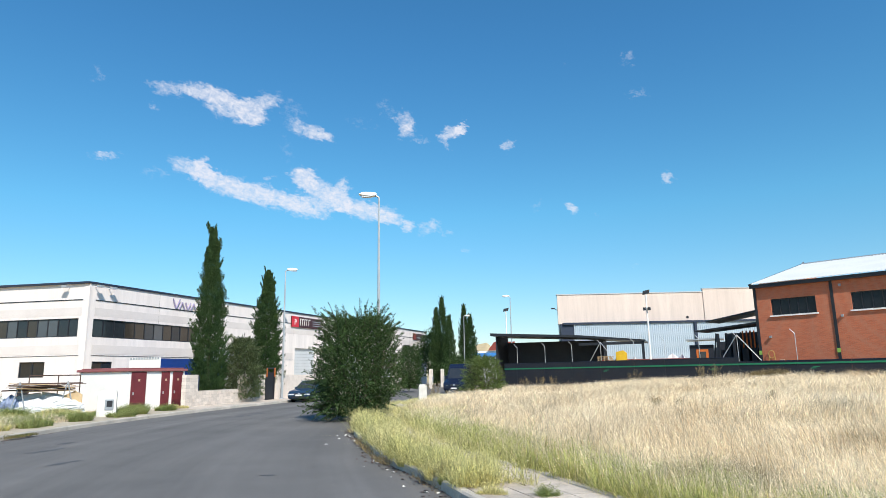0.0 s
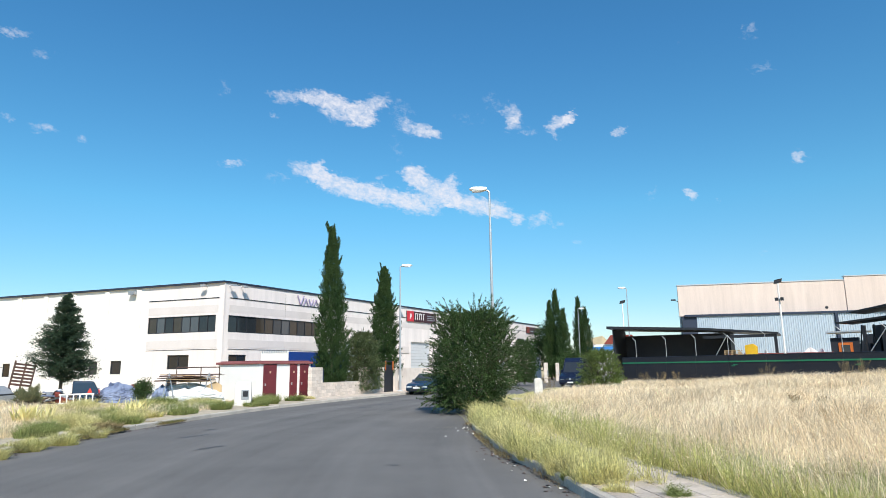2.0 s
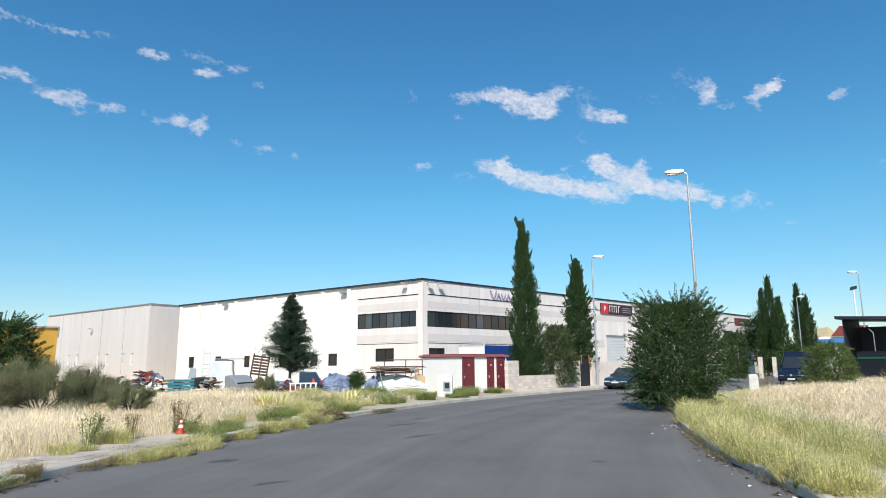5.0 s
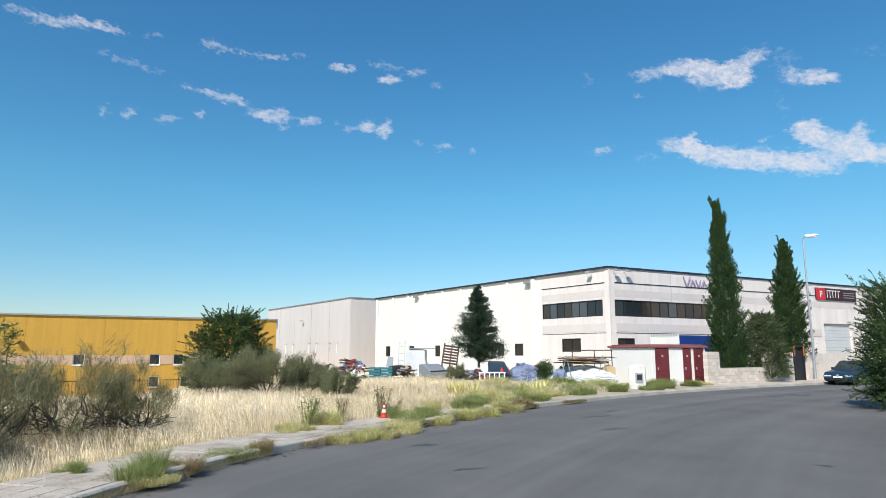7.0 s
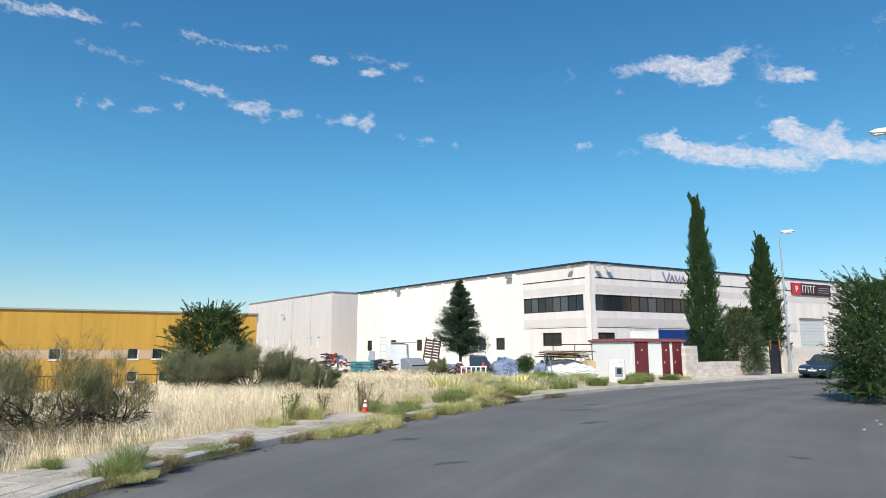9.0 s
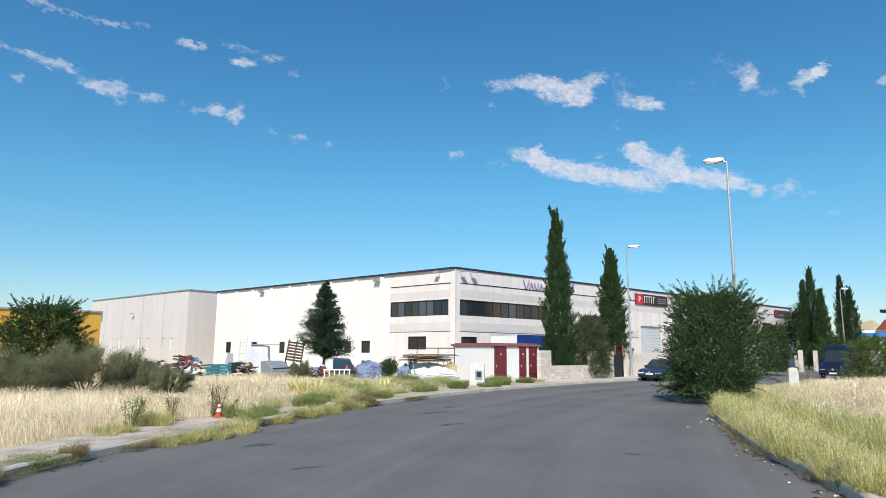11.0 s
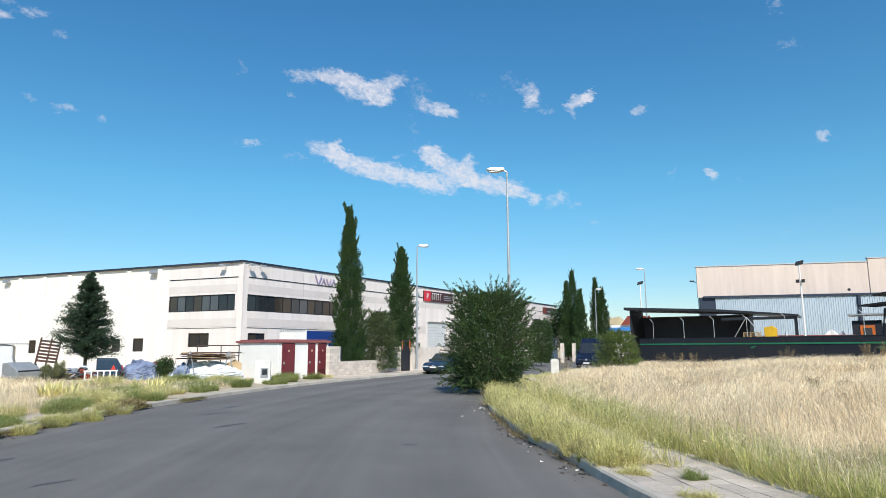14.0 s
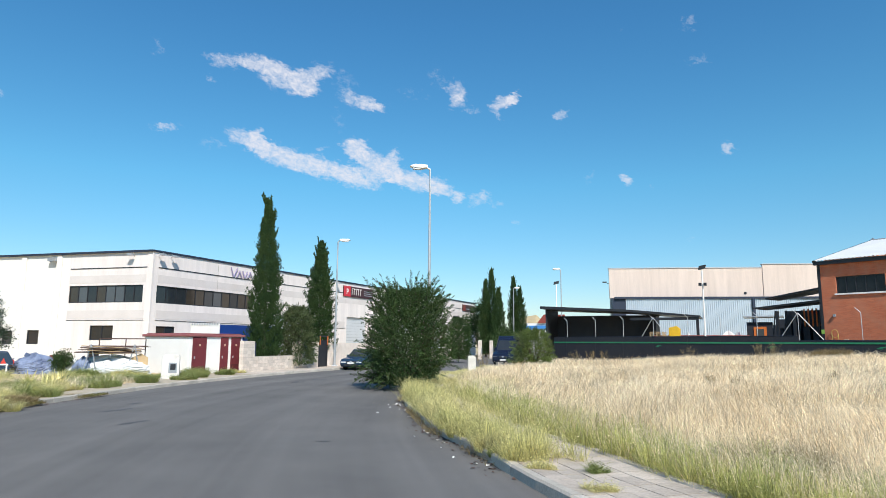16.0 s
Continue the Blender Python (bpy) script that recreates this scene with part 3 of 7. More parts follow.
def white_building():
    b = thing("industrial_building", pose(CX, CY, 0), "long two-storey white industrial building of precast concrete panels", "building")
    H = 8.2
    # street side
    R = new("street_front")
    R.parent, R.matrix_local = b, pose(0, 0, 0, 0, 0, 71.0)
    length = 63.6
    holes = [(0.45, 10.6, 4.62, 5.85), (0.62, 2.3, 2.0, 3.0), (25.3, 29.4, 0.0, 4.62), (12.5, 16.5, 0.0, 4.2), (54.2, 56.8, 5.1, 5.95), (55.6, 57.2, 0.0, 2.3), (36, 40, 0, 4.4), (46, 50, 0, 4.4)]
    part("wall", wall_shape(length, H, 0.3, holes, -1), M_PANEL, R, bevel=0.0)
    def blocked(x0, x1, z0, z1):
        return any(h[0] < x1 - 0.05 and h[1] > x0 + 0.05 and h[2] < z1 and h[3] > z0 for h in holes)

    for x0, x1 in zip(GRID, GRID[1:]):
        for z, w in ((7.12, 0.03), (3.40, 0.012)):
            if not blocked(x0, x1, z - w, z + w):
                part("panel_joint", Shape().box(x0, x1, -0.035, -0.002, z - w, z + w), M_BLACKFRAME, R, "dark horizontal joint between panels")
        for z0, z1 in ((6.05, 6.6), (3.5, 4.1)):
            if not blocked(x0, x1, z0, z1):
                part("ribbed_band", fluted(x0 + 0.01, x1 - 0.01, z0, z1), M_PANEL_DARK, R, "flat band, its darker colour standing in for shaded flutes")
    for x in GRID[1:-1]:
        part("panel_joint", Shape().box(x - 0.006, x + 0.006, -0.006, -0.001, 5.87, H), M_JOINT, R, "fine upright joint between panels")
    part("roof_edge", Shape().box(-0.06, length + 0.06, -0.09, 0.42, H, H + 0.13), M_NAVY, R, "navy metal roof edging")
    window(R, 0.45, 10.6, 4.62, 5.85, 11)
    window(R, 0.62, 2.3, 2.0, 3.0, 2)
    window(R, 54.2, 56.8, 5.1, 5.95, 3)
    for x0, x1, z1 in ((25.3, 29.4, 4.62), (36, 40, 4.4), (46, 50, 4.4), (12.5, 16.5, 4.2)):
        d = part("shutter_door", Shape().box(x0, x1, 0.2, 0.24, 0, z1), M_GREY, R, "light grey roller shutter door")
        k = int(z1 / 0.3)
        for i in range(k):
            part("slat", Shape().box(x0 + 0.02, x1 - 0.02, 0.17, 0.196, z1 * i / k + 0.01, z1 * (i + 1) / k - 0.01), M_SHUTTER, d)
    part("door", Shape().box(55.6, 57.2, 0.1, 0.16, 0, 2.3), M_BLACKFRAME, R)
    for x in (0.4, 1.5, 13.4, 23.0):
        floodlight(R, x, 7.95)
    # yard side
    Lf = new("yard_front")
    Lf.parent, Lf.matrix_local = b, pose(0, 0, 0, 0, 0, -10.5)
    length = 35.0
    wins = [(-4.99, -2.99, 2.0, 3.03, 2), (-10.6, -9.5, 1.68, 2.7, 1), (-12.9, -11.95, 1.66, 2.66, 1), (-22.7, -21.8, 1.55, 2.65, 1), (-27.6, -26.6, 1.5, 2.64, 1), (-32.6, -31.6, 1.5, 2.64, 1), (-17.3, -16.3, 1.55, 2.65, 1)]
    near = [(-7.1, -0.7, 4.65, 5.88), (-4.99, -2.99, 2.0, 3.03), (-5.0, -4.0, 0.0, 1.4)]

    def shifted(holes, x):
        return [(h[0] - x, h[1] - x, *h[2:4]) for h in holes]

    part("wall", wall_shape(7.22, H, 0.3, shifted(near, -7.22), -1), M_PANEL, Lf, "bare pinkish grey concrete panels", at=pose(-7.22, 0, 0))
    part("wall", wall_shape(length - 7.22, H, 0.3, shifted([w for w in wins if w[0] < -7.3], -length), -1), M_PANEL_WHITE, Lf, "white painted panels", at=pose(-length, 0, 0))
    for x in (-8.1, -11.4, -15.0, -18.2, -21.3, -24.4, -27.8, -31.0, -34.6):
        part("pilaster", Shape().box(x - 0.22, x + 0.22, -0.16, -0.002, -0.5, H - 0.12), M_PANEL_WHITE, Lf, bevel=0.05)
    part("corner_column", Shape().box(-0.42, 0.02, -0.05, 0.3, -1, H), M_PANEL, Lf)
    for z, w in ((7.12, 0.03), (3.40, 0.012)):
        part("panel_joint", Shape().box(-7.1, -0.45, -0.03, -0.002, z - w, z + w), M_BLACKFRAME, Lf, "dark horizontal joint between panels")
    for z0, z1 in ((6.05, 6.6), (3.5, 4.1)):
        part("ribbed_band", fluted(-7.1, -0.5, z0, z1), M_PANEL_DARK, Lf, "flat darker band in place of shaded flutes in the panels")
    part("roof_edge", Shape().box(-length, 0.04, -0.2, 0.42, H, H + 0.13), M_NAVY, Lf, "navy metal roof edging")
    window(Lf, -7.1, -0.7, 4.65, 5.88, 8)
    for x0, x1, z0, z1, n in wins:
        window(Lf, x0, x1, z0, z1, n)
    part("door", Shape().box(-5.0, -4.0, 0.1, 0.16, 0, 1.4), M_BLACKFRAME, Lf)
    floodlight(Lf, -1.6, 7.95)
    for x in (-8.6, -26.0):
        part("vent_box", Shape().box(x - 0.32, x + 0.32, -0.4, -0.16, 7.72, 7.98), M_GREY, Lf, "grey box under the eaves")
    # roof and the far sides
    u, v = Vector((0.3256, 0.9455, 0)), Vector((-0.9833, 0.1822, 0))
    a, bb, c, d = Vector((0, 0, 0)), u * 63.6, u * 63.6 + v * 35, v * 35
    s = Shape().face(*[p + Vector((0, 0, H - 0.1)) for p in (a, bb, c, d)])
    for p, q in ((bb, c), (c, d)):
        s.face(p + Vector((0, 0, -1)), q + Vector((0, 0, -1)), q + Vector((0, 0, H)), p + Vector((0, 0, H)))
    part("roof", s, M_GREYPANEL, b)
    return b


white_building()


def grey_building():
    # corner seen against the sky behind the yard
    x, y = polar(-52.4, 78)
    b = thing("industrial_building", pose(x, y, 0), "plain grey-pink painted warehouse with small paired windows", "building")
    H, long = 8.5, 28.2
    A = new("front")
    A.parent, A.matrix_local = b, pose(0, 0, 0, 0, 0, -10.8)
    holes = [(-x0 - 0.35, -x0 + 0.35, 1.85, 3.15) for x0 in (3.4, 5.6, 9.6, 12.0, 17.8, 20.4)]
    part("wall", wall_shape(long, H, 0.3, [(h[0] + long, h[1] + long, *h[2:]) for h in holes], -2.5), M_GREYPANEL, A, at=pose(-long, 0, 0))
    for h in holes:
        window(A, *h, 1, frame_mat=M_WHITE, glass=M_SHUTTER)
    part("roof_edge", Shape().box(-long, 0, -0.1, 0.4, H, H + 0.12), M_GREY, A)
    for k in range(1, 5):
        part("panel_joint", Shape().box(-5.8 * k - 0.02, -5.8 * k + 0.02, -0.008, -0.001, 0, H), M_JOINT, A)
    floodlight(A, -14.0, 6.2)
    part("downpipe", Shape().box(-25.2, -25.0, -0.12, 0.0, -1.0, 5.4), M_GREY, A)
    part("door", Shape().box(-14.6, -13.8, -0.06, 0.0, -1.0, 1.3), M_BLACKFRAME, A)
    B = new("side")
    B.parent, B.matrix_local = b, pose(0, 0, 0, 0, 0, 78.0)
    part("wall", wall_shape(30, H, 0.3, [], -2.5), M_GREYPANEL, B)
    part("roof_edge", Shape().box(0, 30, -0.1, 0.4, H, H + 0.12), M_GREY, B)
    C = new("far_side")
    C.parent, C.matrix_local = b, pose(0, 0, 0, 0, 0, -10.8) @ pose(-long, 0, 0, 0, 0, 90)
    part("wall", Shape().box(0, 30, 0, 0.3, -2.5, H), M_GREYPANEL, C)


grey_building()


M_OCHRE_JOINT = mat("ochre_joint", (0.45, 0.25, 0.04), 0.9)


def yellow_building():
    x, y = polar(-58.75, 66)
    turn = 69.0
    b = thing("industrial_building", pose(x, y, 0, 0, 0, turn), "ochre yellow warehouse with a peach band and small windows", "building")
    H, Z = 5.08, -3.4
    wins = [(wx - 0.45, wx + 0.45, 0.8, 1.78, 1) for wx in (-0.9, -8.87, -10.9, -17.0, -25.1, -33.0)]
    wins += [(wx - 0.44, wx + 0.44, -1.22, -0.25, 1) for wx in (-10.85, -8.2)]
    holes = [(w[0] + 60, w[1] + 60, w[2], w[3]) for w in wins]
    part("wall", wall_shape(60, H, 0.3, holes, Z), M_YELLOW, b, at=pose(-60, 0, 0))
    part("band", wall_shape(60, 1.66, 0.03, [h for h in holes if h[2] > 0], 0.84), M_PEACH, b, "peach painted band between the windows", at=pose(-60, -0.034, 0))
    for w in wins:
        window(b, *w, sill=True, frame_mat=M_WHITE, bar=0.065)
    part("roof_edge", Shape().box(-60.1, 0.1, -0.15, 0.5, H, H + 0.14).box(-0.02, 0.1, -0.15, 0.5, H - 0.8, H), M_GREY, b, "grey metal roof edging")
    part("side_wall", Shape().box(-0.3, 0, 0.3, 25, Z, H - 0.4), M_YELLOW, b)
    part("roof", Shape().box(-60, 0, 0.3, 25, H - 0.6, H - 0.45), M_GREY, b)
    for i in range(9):
        part("panel_joint", Shape().box(-3.2 - 6 * i, -3.16 - 6 * i, -0.012, 0.01, 1.7, H), M_OCHRE_JOINT, b)
    lamp = part("floodlight", Shape().box(-22.72, -22.28, -1.5, -1.0, 4.05, 4.25), M_BLACKFRAME, b)
    part("arm", Shape().tube((-22.5, 0, 4.0), (-22.5, -1.1, 4.1), 0.04), M_BLACKFRAME, lamp)
    part("entrance", Shape().box(-21.8, -20.0, -0.06, -0.002, -3.0, -0.1), M_GREY, b, "glazed entrance door under a canopy")
    part("canopy", Shape().box(-22.2, -19.6, -1.4, 0.0, -0.1, 0.15), M_BLACKFRAME, b)
    f = thing("metal_fence", pose(x, y, 0, 0, 0, turn) @ pose(-24, -5, 0), "thin black railing before the yellow building", "fence")
    part("rail", Shape().box(0, 24, -0.02, 0.02, -0.42, -0.36), M_BLACKFRAME, f)
    part("rail", Shape().box(0, 24, -0.02, 0.02, -1.72, -1.66), M_BLACKFRAME, f)
    for i in range(9):
        part("post", Shape().box(i * 3 - 0.035, i * 3 + 0.035, -0.035, 0.035, -2.8, -0.2), M_BLACKFRAME, f)
    bar = Shape().box(0, 0.025, 0, 0.025, -1.7, -0.38).mesh("bar", M_BLACKFRAME)
    for i in range(96):
        ob = new("bar", bar)
        ob.parent = f
        ob.matrix_local = pose(i * 0.25 + 0.1, -0.012, 0)


yellow_building()


def corrugated(w, h, pitch=0.25, depth=0.05, along="x"):
    """A ribbed sheet in the x, z plane, with trapezoid ribs."""
    s = Shape()
    n = int(w / pitch)
    prof = []
    for i in range(n):
        x = i * pitch
        prof += [(x, 0), (x + pitch * 0.55, 0), (x + pitch * 0.65, -depth), (x + pitch * 0.9, -depth)]
    prof.append((n * pitch, 0))
    for (xa, ya), (xb, yb) in zip(prof, prof[1:]):
        s.face((xa, ya, 0), (xb, yb, 0), (xb, yb, h), (xa, ya, h))
    return s


def warehouse():
    x, y = polar(10.07, 84)
    b = thing("warehouse", pose(x, y, 0, 0, 0, -2.0), "tall beige warehouse above a wall of grey ribbed sheeting", "building")
    H = 11.55
    part("wall", wall_shape(18.8, H, 0.4, [], 7.75), M_BEIGE, b, "beige rendered upper wall")
    part("wall", wall_shape(24, H + 0.4, 0.4, [], 6.0), M_BEIGE, b, "beige rendered upper wall", at=pose(18.8, -0.12, 0))
    part("roof_edge", Shape().box(-0.1, 18.75, -0.08, 0.5, H, H + 0.12).box(18.75, 42.8, -0.2, 0.4, H + 0.4, H + 0.5), M_GALV, b)
    part("sheeting", corrugated(30, 8.3), M_CORR, b, "grey-blue ribbed steel sheeting", at=pose(1.9, -0.9, -0.6))
    part("lintel", Shape().box(0.5, 33, -1.1, 0.05, 7.6, 7.85), M_NAVY, b)
    part("side_bay", Shape().box(0.2, 1.85, -0.8, 0.3, -1, 7.7), M_NAVY, b)
    part("side_wall", Shape().face((0.05, 0.4, -1), (9, 30, -1), (9, 30, H), (0.05, 0.4, H)), M_CORR, b)
    part("post", Shape().box(17.0, 17.3, -1.2, -0.9, -1, 7.6), M_NAVY, b)
    part("vent", Shape().tube((16.6, -0.05, 8.35), (16.6, 0.1, 8.35), 0.17, sides=12), M_BLACKFRAME, b)
    part("wall_lamp", Shape().tube((-0.1, -0.1, 9.6), (-0.6, -0.4, 9.8), 0.04).box(-0.9, -0.4, -0.6, -0.2, 9.7, 9.85), M_BLACKFRAME, b)
    return b


warehouse()


def brick_material():
    m = mat("red_brick", (0.50, 0.155, 0.085), 0.9, (0.38, 0.115, 0.065), 0.7, 0.5, 14, 0.12)
    nt = m.node_tree
    N, L = nt.nodes.new, nt.links.new
    co = N("ShaderNodeTexCoord")
    mp = N("ShaderNodeMapping")
    mp.inputs["Rotation"].default_value = (radians(90), 0, 0)
    L(co.outputs["Object"], mp.inputs[0])
    br = N("ShaderNodeTexBrick")
    br.inputs["Scale"].default_value = 1.0
    br.inputs["Brick Width"].default_value, br.inputs["Row Height"].default_value = 0.25, 0.067
    br.inputs["Mortar Size"].default_value = 0.007
    br.inputs["Color1"].default_value, br.inputs["Color2"].default_value = (0.58, 0.165, 0.075, 1), (0.43, 0.115, 0.055, 1)
    br.inputs["Mortar"].default_value = (0.42, 0.25, 0.17, 1)
    L(mp.outputs[0], br.inputs["Vector"])
    mul = N("ShaderNodeMix")
    mul.data_type, mul.blend_type = "RGBA", "MIX"
    mul.inputs[0].default_value = 0.72
    b = nt.nodes["Principled BSDF"]
    old = b.inputs["Base Color"].links[0].from_socket
    L(old, mul.inputs[6]), L(br.outputs["Color"], mul.inputs[7])
    L(mul.outputs[2], b.inputs["Base Color"])
    return m


M_BRICK = brick_material()
FENCE_DIR = -47.3                       # turn of the fence and of the brick hall, degrees


def brick_hall():
    x, y = polar(26.1, 51)
    b = thing("brick_hall", pose(x, y, 0, 0, 0, FENCE_DIR), "red brick hall with dark strip windows and a corrugated roof", "building")
    H = 7.6
    holes = [(1.1 + 5.0 * k, 4.0 + 5.0 * k, 5.42, 6.57) for k in range(5)]
    part("wall", wall_shape(28, H, 0.35, holes, -0.5), M_BRICK, b)
    for h in holes:
        w = window(b, *h, 5, frame_mat=M_BLACKFRAME, depth=0.16, glass=M_GLASS_DARK)
        part("window_sill", Shape().box(h[0] - 0.1, h[1] + 0.1, -0.1, 0.16, h[2] - 0.1, h[2]), M_WHITE, w, "pale concrete sill")
    for px in (0.08, 5.02, 10.0, 15.0, 20.0, 25.0):
        col = part("downpipe", Shape().box(px - 0.09, px + 0.09, -0.06, -0.004, 0.0, H - 0.1), M_BLACKFRAME, b, "dark steel column on the wall")
        part("marker", Shape().box(px - 0.1, px + 0.1, -0.075, -0.061, 2.72, 3.0), M_LIME, col, "lime green marking")
    part("gutter", Shape().box(-0.15, 28, -0.3, 0.0, H - 0.16, H + 0.08), M_BLACKFRAME, b)
    # corrugated pitched roof
    s = Shape()
    n = 120
    rise, run = 2.72, 11.0
    for i in range(n):
        xa, xb = -0.1 + 28.4 * i / n, -0.1 + 28.4 * (i + 0.5) / n
        xc = -0.1 + 28.4 * (i + 1) / n
        for p, q, up0, up1 in ((xa, xb, 0, 0.09), (xb, xc, 0.09, 0)):
            s.face((p, -0.38, H + 0.08 + up0), (q, -0.38, H + 0.08 + up1), (q, run, H + rise + up1), (p, run, H + rise + up0))
    part("roof", s, M_CORR_LIGHT, b, "pale corrugated sheet roof")
    part("gable", Shape().face((0, 0.0, -0.5), (0, 22, -0.5), (0, 22, H), (0, 11, H + rise - 0.15), (0, 0.0, H)), M_BRICK, b)
    part("verge", Shape().tube((-0.1, -0.38, H + 0.08), (-0.1, run, H + rise + 0.02), 0.07), M_BLACKFRAME, b)
    part("ridge_cap", Shape().tube((-0.12, run, H + rise), (0.1, run, H + rise + 0.2), 0.08).tube((-0.1, run, H + rise + 0.04), (28, run, H + rise + 0.04), 0.1), M_GREY, b)
    for px, pz in ((0.88, 3.94), (5.49, 5.08), (5.56, 7.1)):
        part("wall_lamp", Shape().box(px - 0.07, px + 0.07, -0.16, -0.01, pz - 0.08, pz + 0.08), M_GREY, b)
    part("fuse_box", Shape().box(1.35, 1.6, -0.12, -0.01, 2.1, 2.36), M_PEACH, b)
    hose = Shape()
    pts = [(0.82 + 0.2 * math.cos(t), -0.12, 2.72 + 0.26 * math.sin(t)) for t in np.linspace(-0.4, math.pi * 2 + 0.2, 22)]
    hose.path(pts, 0.026, 5).path([(0.68, -0.12, 2.55), (0.58, -0.12, 2.1), (0.4, -0.12, 1.2)], 0.026, 5).path([(1.02, -0.12, 2.7), (1.05, -0.12, 1.2)], 0.026, 5)
    hp = part("hose", hose, M_HOSE, b, "coiled yellow hose hung on the wall")
    # open canopies on the gable side
    for z0, z1, out, y0 in ((5.35, 5.95, 4.3, 1.2), (4.62, 4.98, 5.0, 0.6)):
        s = Shape().prism([(-out, z0), (0, z1), (0, z1 + 0.14), (-out, z0 + 0.1)], y0, y0 + 2.4)
        part("canopy", s, M_BLACKFRAME, b, "dark lean-to canopy")
    part("store_wall", Shape().box(-4.6, -0.1, 5.0, 5.2, -0.3, 4.6), M_BLACKWALL, b, "dark sheet wall under the canopies")
    for k in range(6):
        part("stored_frame", Shape().box(-4.2 + 0.65 * k, -3.75 + 0.65 * k, 2.5, 4.5, 0, 3.2 + 0.5 * math.sin(k * 2.1)), M_BLACKWALL, b)
    for px in (-2.0, -3.2):
        part("canopy_post", Shape().box(px - 0.09, px + 0.09, 0.5, 0.7, 0, 4.4), M_BLACKFRAME, b)
    for k in range(7):
        part("lattice_bar", Shape().box(-2.1 + 0.28 * k, -2.02 + 0.28 * k, 2.36, 2.44, 3.3, 4.6), M_ORANGE, b, "orange lattice behind the canopy")
    for px in (-4.4, -3.6, -2.5, -1.2):
        part("leaning_bar", Shape().tube((px, 1.6, 0), (px + 0.5, 1.9, 4.5), 0.05, sides=6), M_BLACKFRAME, b)
    return b


M_LIME = mat("lime_paint", (0.30, 0.52, 0.10), 0.6)
M_HOSE = mat("yellow_hose", (0.52, 0.34, 0.10), 0.6)
brick_hall()


def boundary_wall():
    """Black boundary wall of the yard: sheet panels, green stripe, posts with bent tops."""
    x, y = polar(5.2, 61)
    b = thing("boundary_wall", pose(x, y, 0, 0, 0, FENCE_DIR), "long black metal boundary wall with a green stripe", "wall", kind="")
    D = Vector((math.cos(radians(FENCE_DIR)), math.sin(radians(FENCE_DIR))))
    edges = [0.0, 1.55, 4.81, 7.74, 10.65, 13.72, 16.34, 19.06, 21.84, 25.61, 28.7, 31.8, 34.9, 38.0, 41.0, 44.0]
    for k, (s0, s1) in enumerate(zip(edges, edges[1:])):
        top = 2.55 if s1 < 22 else 2.25
        part("panel", Shape().box(s0 + 0.01, s1 - 0.01, 0, 0.08, -0.3, top), M_BLACKWALL, b, bevel=0.012)
        part("coping", Shape().box(s0 + 0.01, s1 - 0.01, -0.02, 0.1, top, top + 0.03), M_NAVY, b)
        part("stripe", Shape().box(s0 + 0.004, s1 - 0.004, -0.03, -0.004, 2.02, 2.13), M_GREENSTRIPE, b, "green painted stripe")
        if 0 < k < 10:
            p = Shape().tube((s0, 0.14, -0.2), (s0, 0.14, 4.0), 0.022, sides=6).tube((s0, 0.14, 4.0), (s0 - 0.28, 0.05, 4.32), 0.022, sides=6)
            part("post", p, M_GALV, b, "galvanised post with a bent top")
        if k in (4, 8):
            for dx in (-1.3, 1.5):
                part("brace", Shape().tube((s0, 0.14, 4.1), (s0 + dx, 0.14, 2.3), 0.03, sides=6), M_GALV, b)
    for px in (10.9, 19.8, 26.4):
        part("lettering_mark", Shape().box(px, px + 0.3, -0.02, -0.004, 1.72, 1.78).box(px + 0.12, px + 0.5, -0.02, -0.004, 1.81, 1.86), M_GREENSTRIPE, b)


boundary_wall()


def yard_canopy():
    x, y = polar(4.5, 66)
    b = thing("yard_canopy", pose(x, y, 0, 0, 0, -20.0), "long black open-fronted storage shed in the yard", "shed")
    part("roof", Shape().prism([(-0.4, 5.45), (8.5, 5.0), (14.7, 4.42), (14.7, 4.6), (8.5, 5.22), (-0.4, 5.72)], -0.6, 5), M_BLACKFRAME, b)
    part("back_wall", Shape().box(0, 10.6, 4.6, 4.8, -0.5, 4.9), M_BLACKWALL, b)
    part("side_wall", Shape().box(0, 0.12, 0.0, 4.6, -0.5, 5.4), M_BLACKWALL, b)
    part("side_wall", Shape().box(10.5, 10.62, 1.5, 4.6, -0.5, 4.7), M_BLACKWALL, b)
    part("post", Shape().box(14.35, 14.6, -0.4, -0.15, -0.5, 4.45), M_BLACKFRAME, b)
    part("beam", Shape().box(8.5, 14.6, -0.5, -0.3, 4.2, 4.45), M_BLACKFRAME, b)


yard_canopy()


M_REDDARK = mat("scuffed_dark_maroon", (0.05, 0.012, 0.016), 0.7, (0.09, 0.03, 0.03), 0.7, 3.0, 30, 0.3)


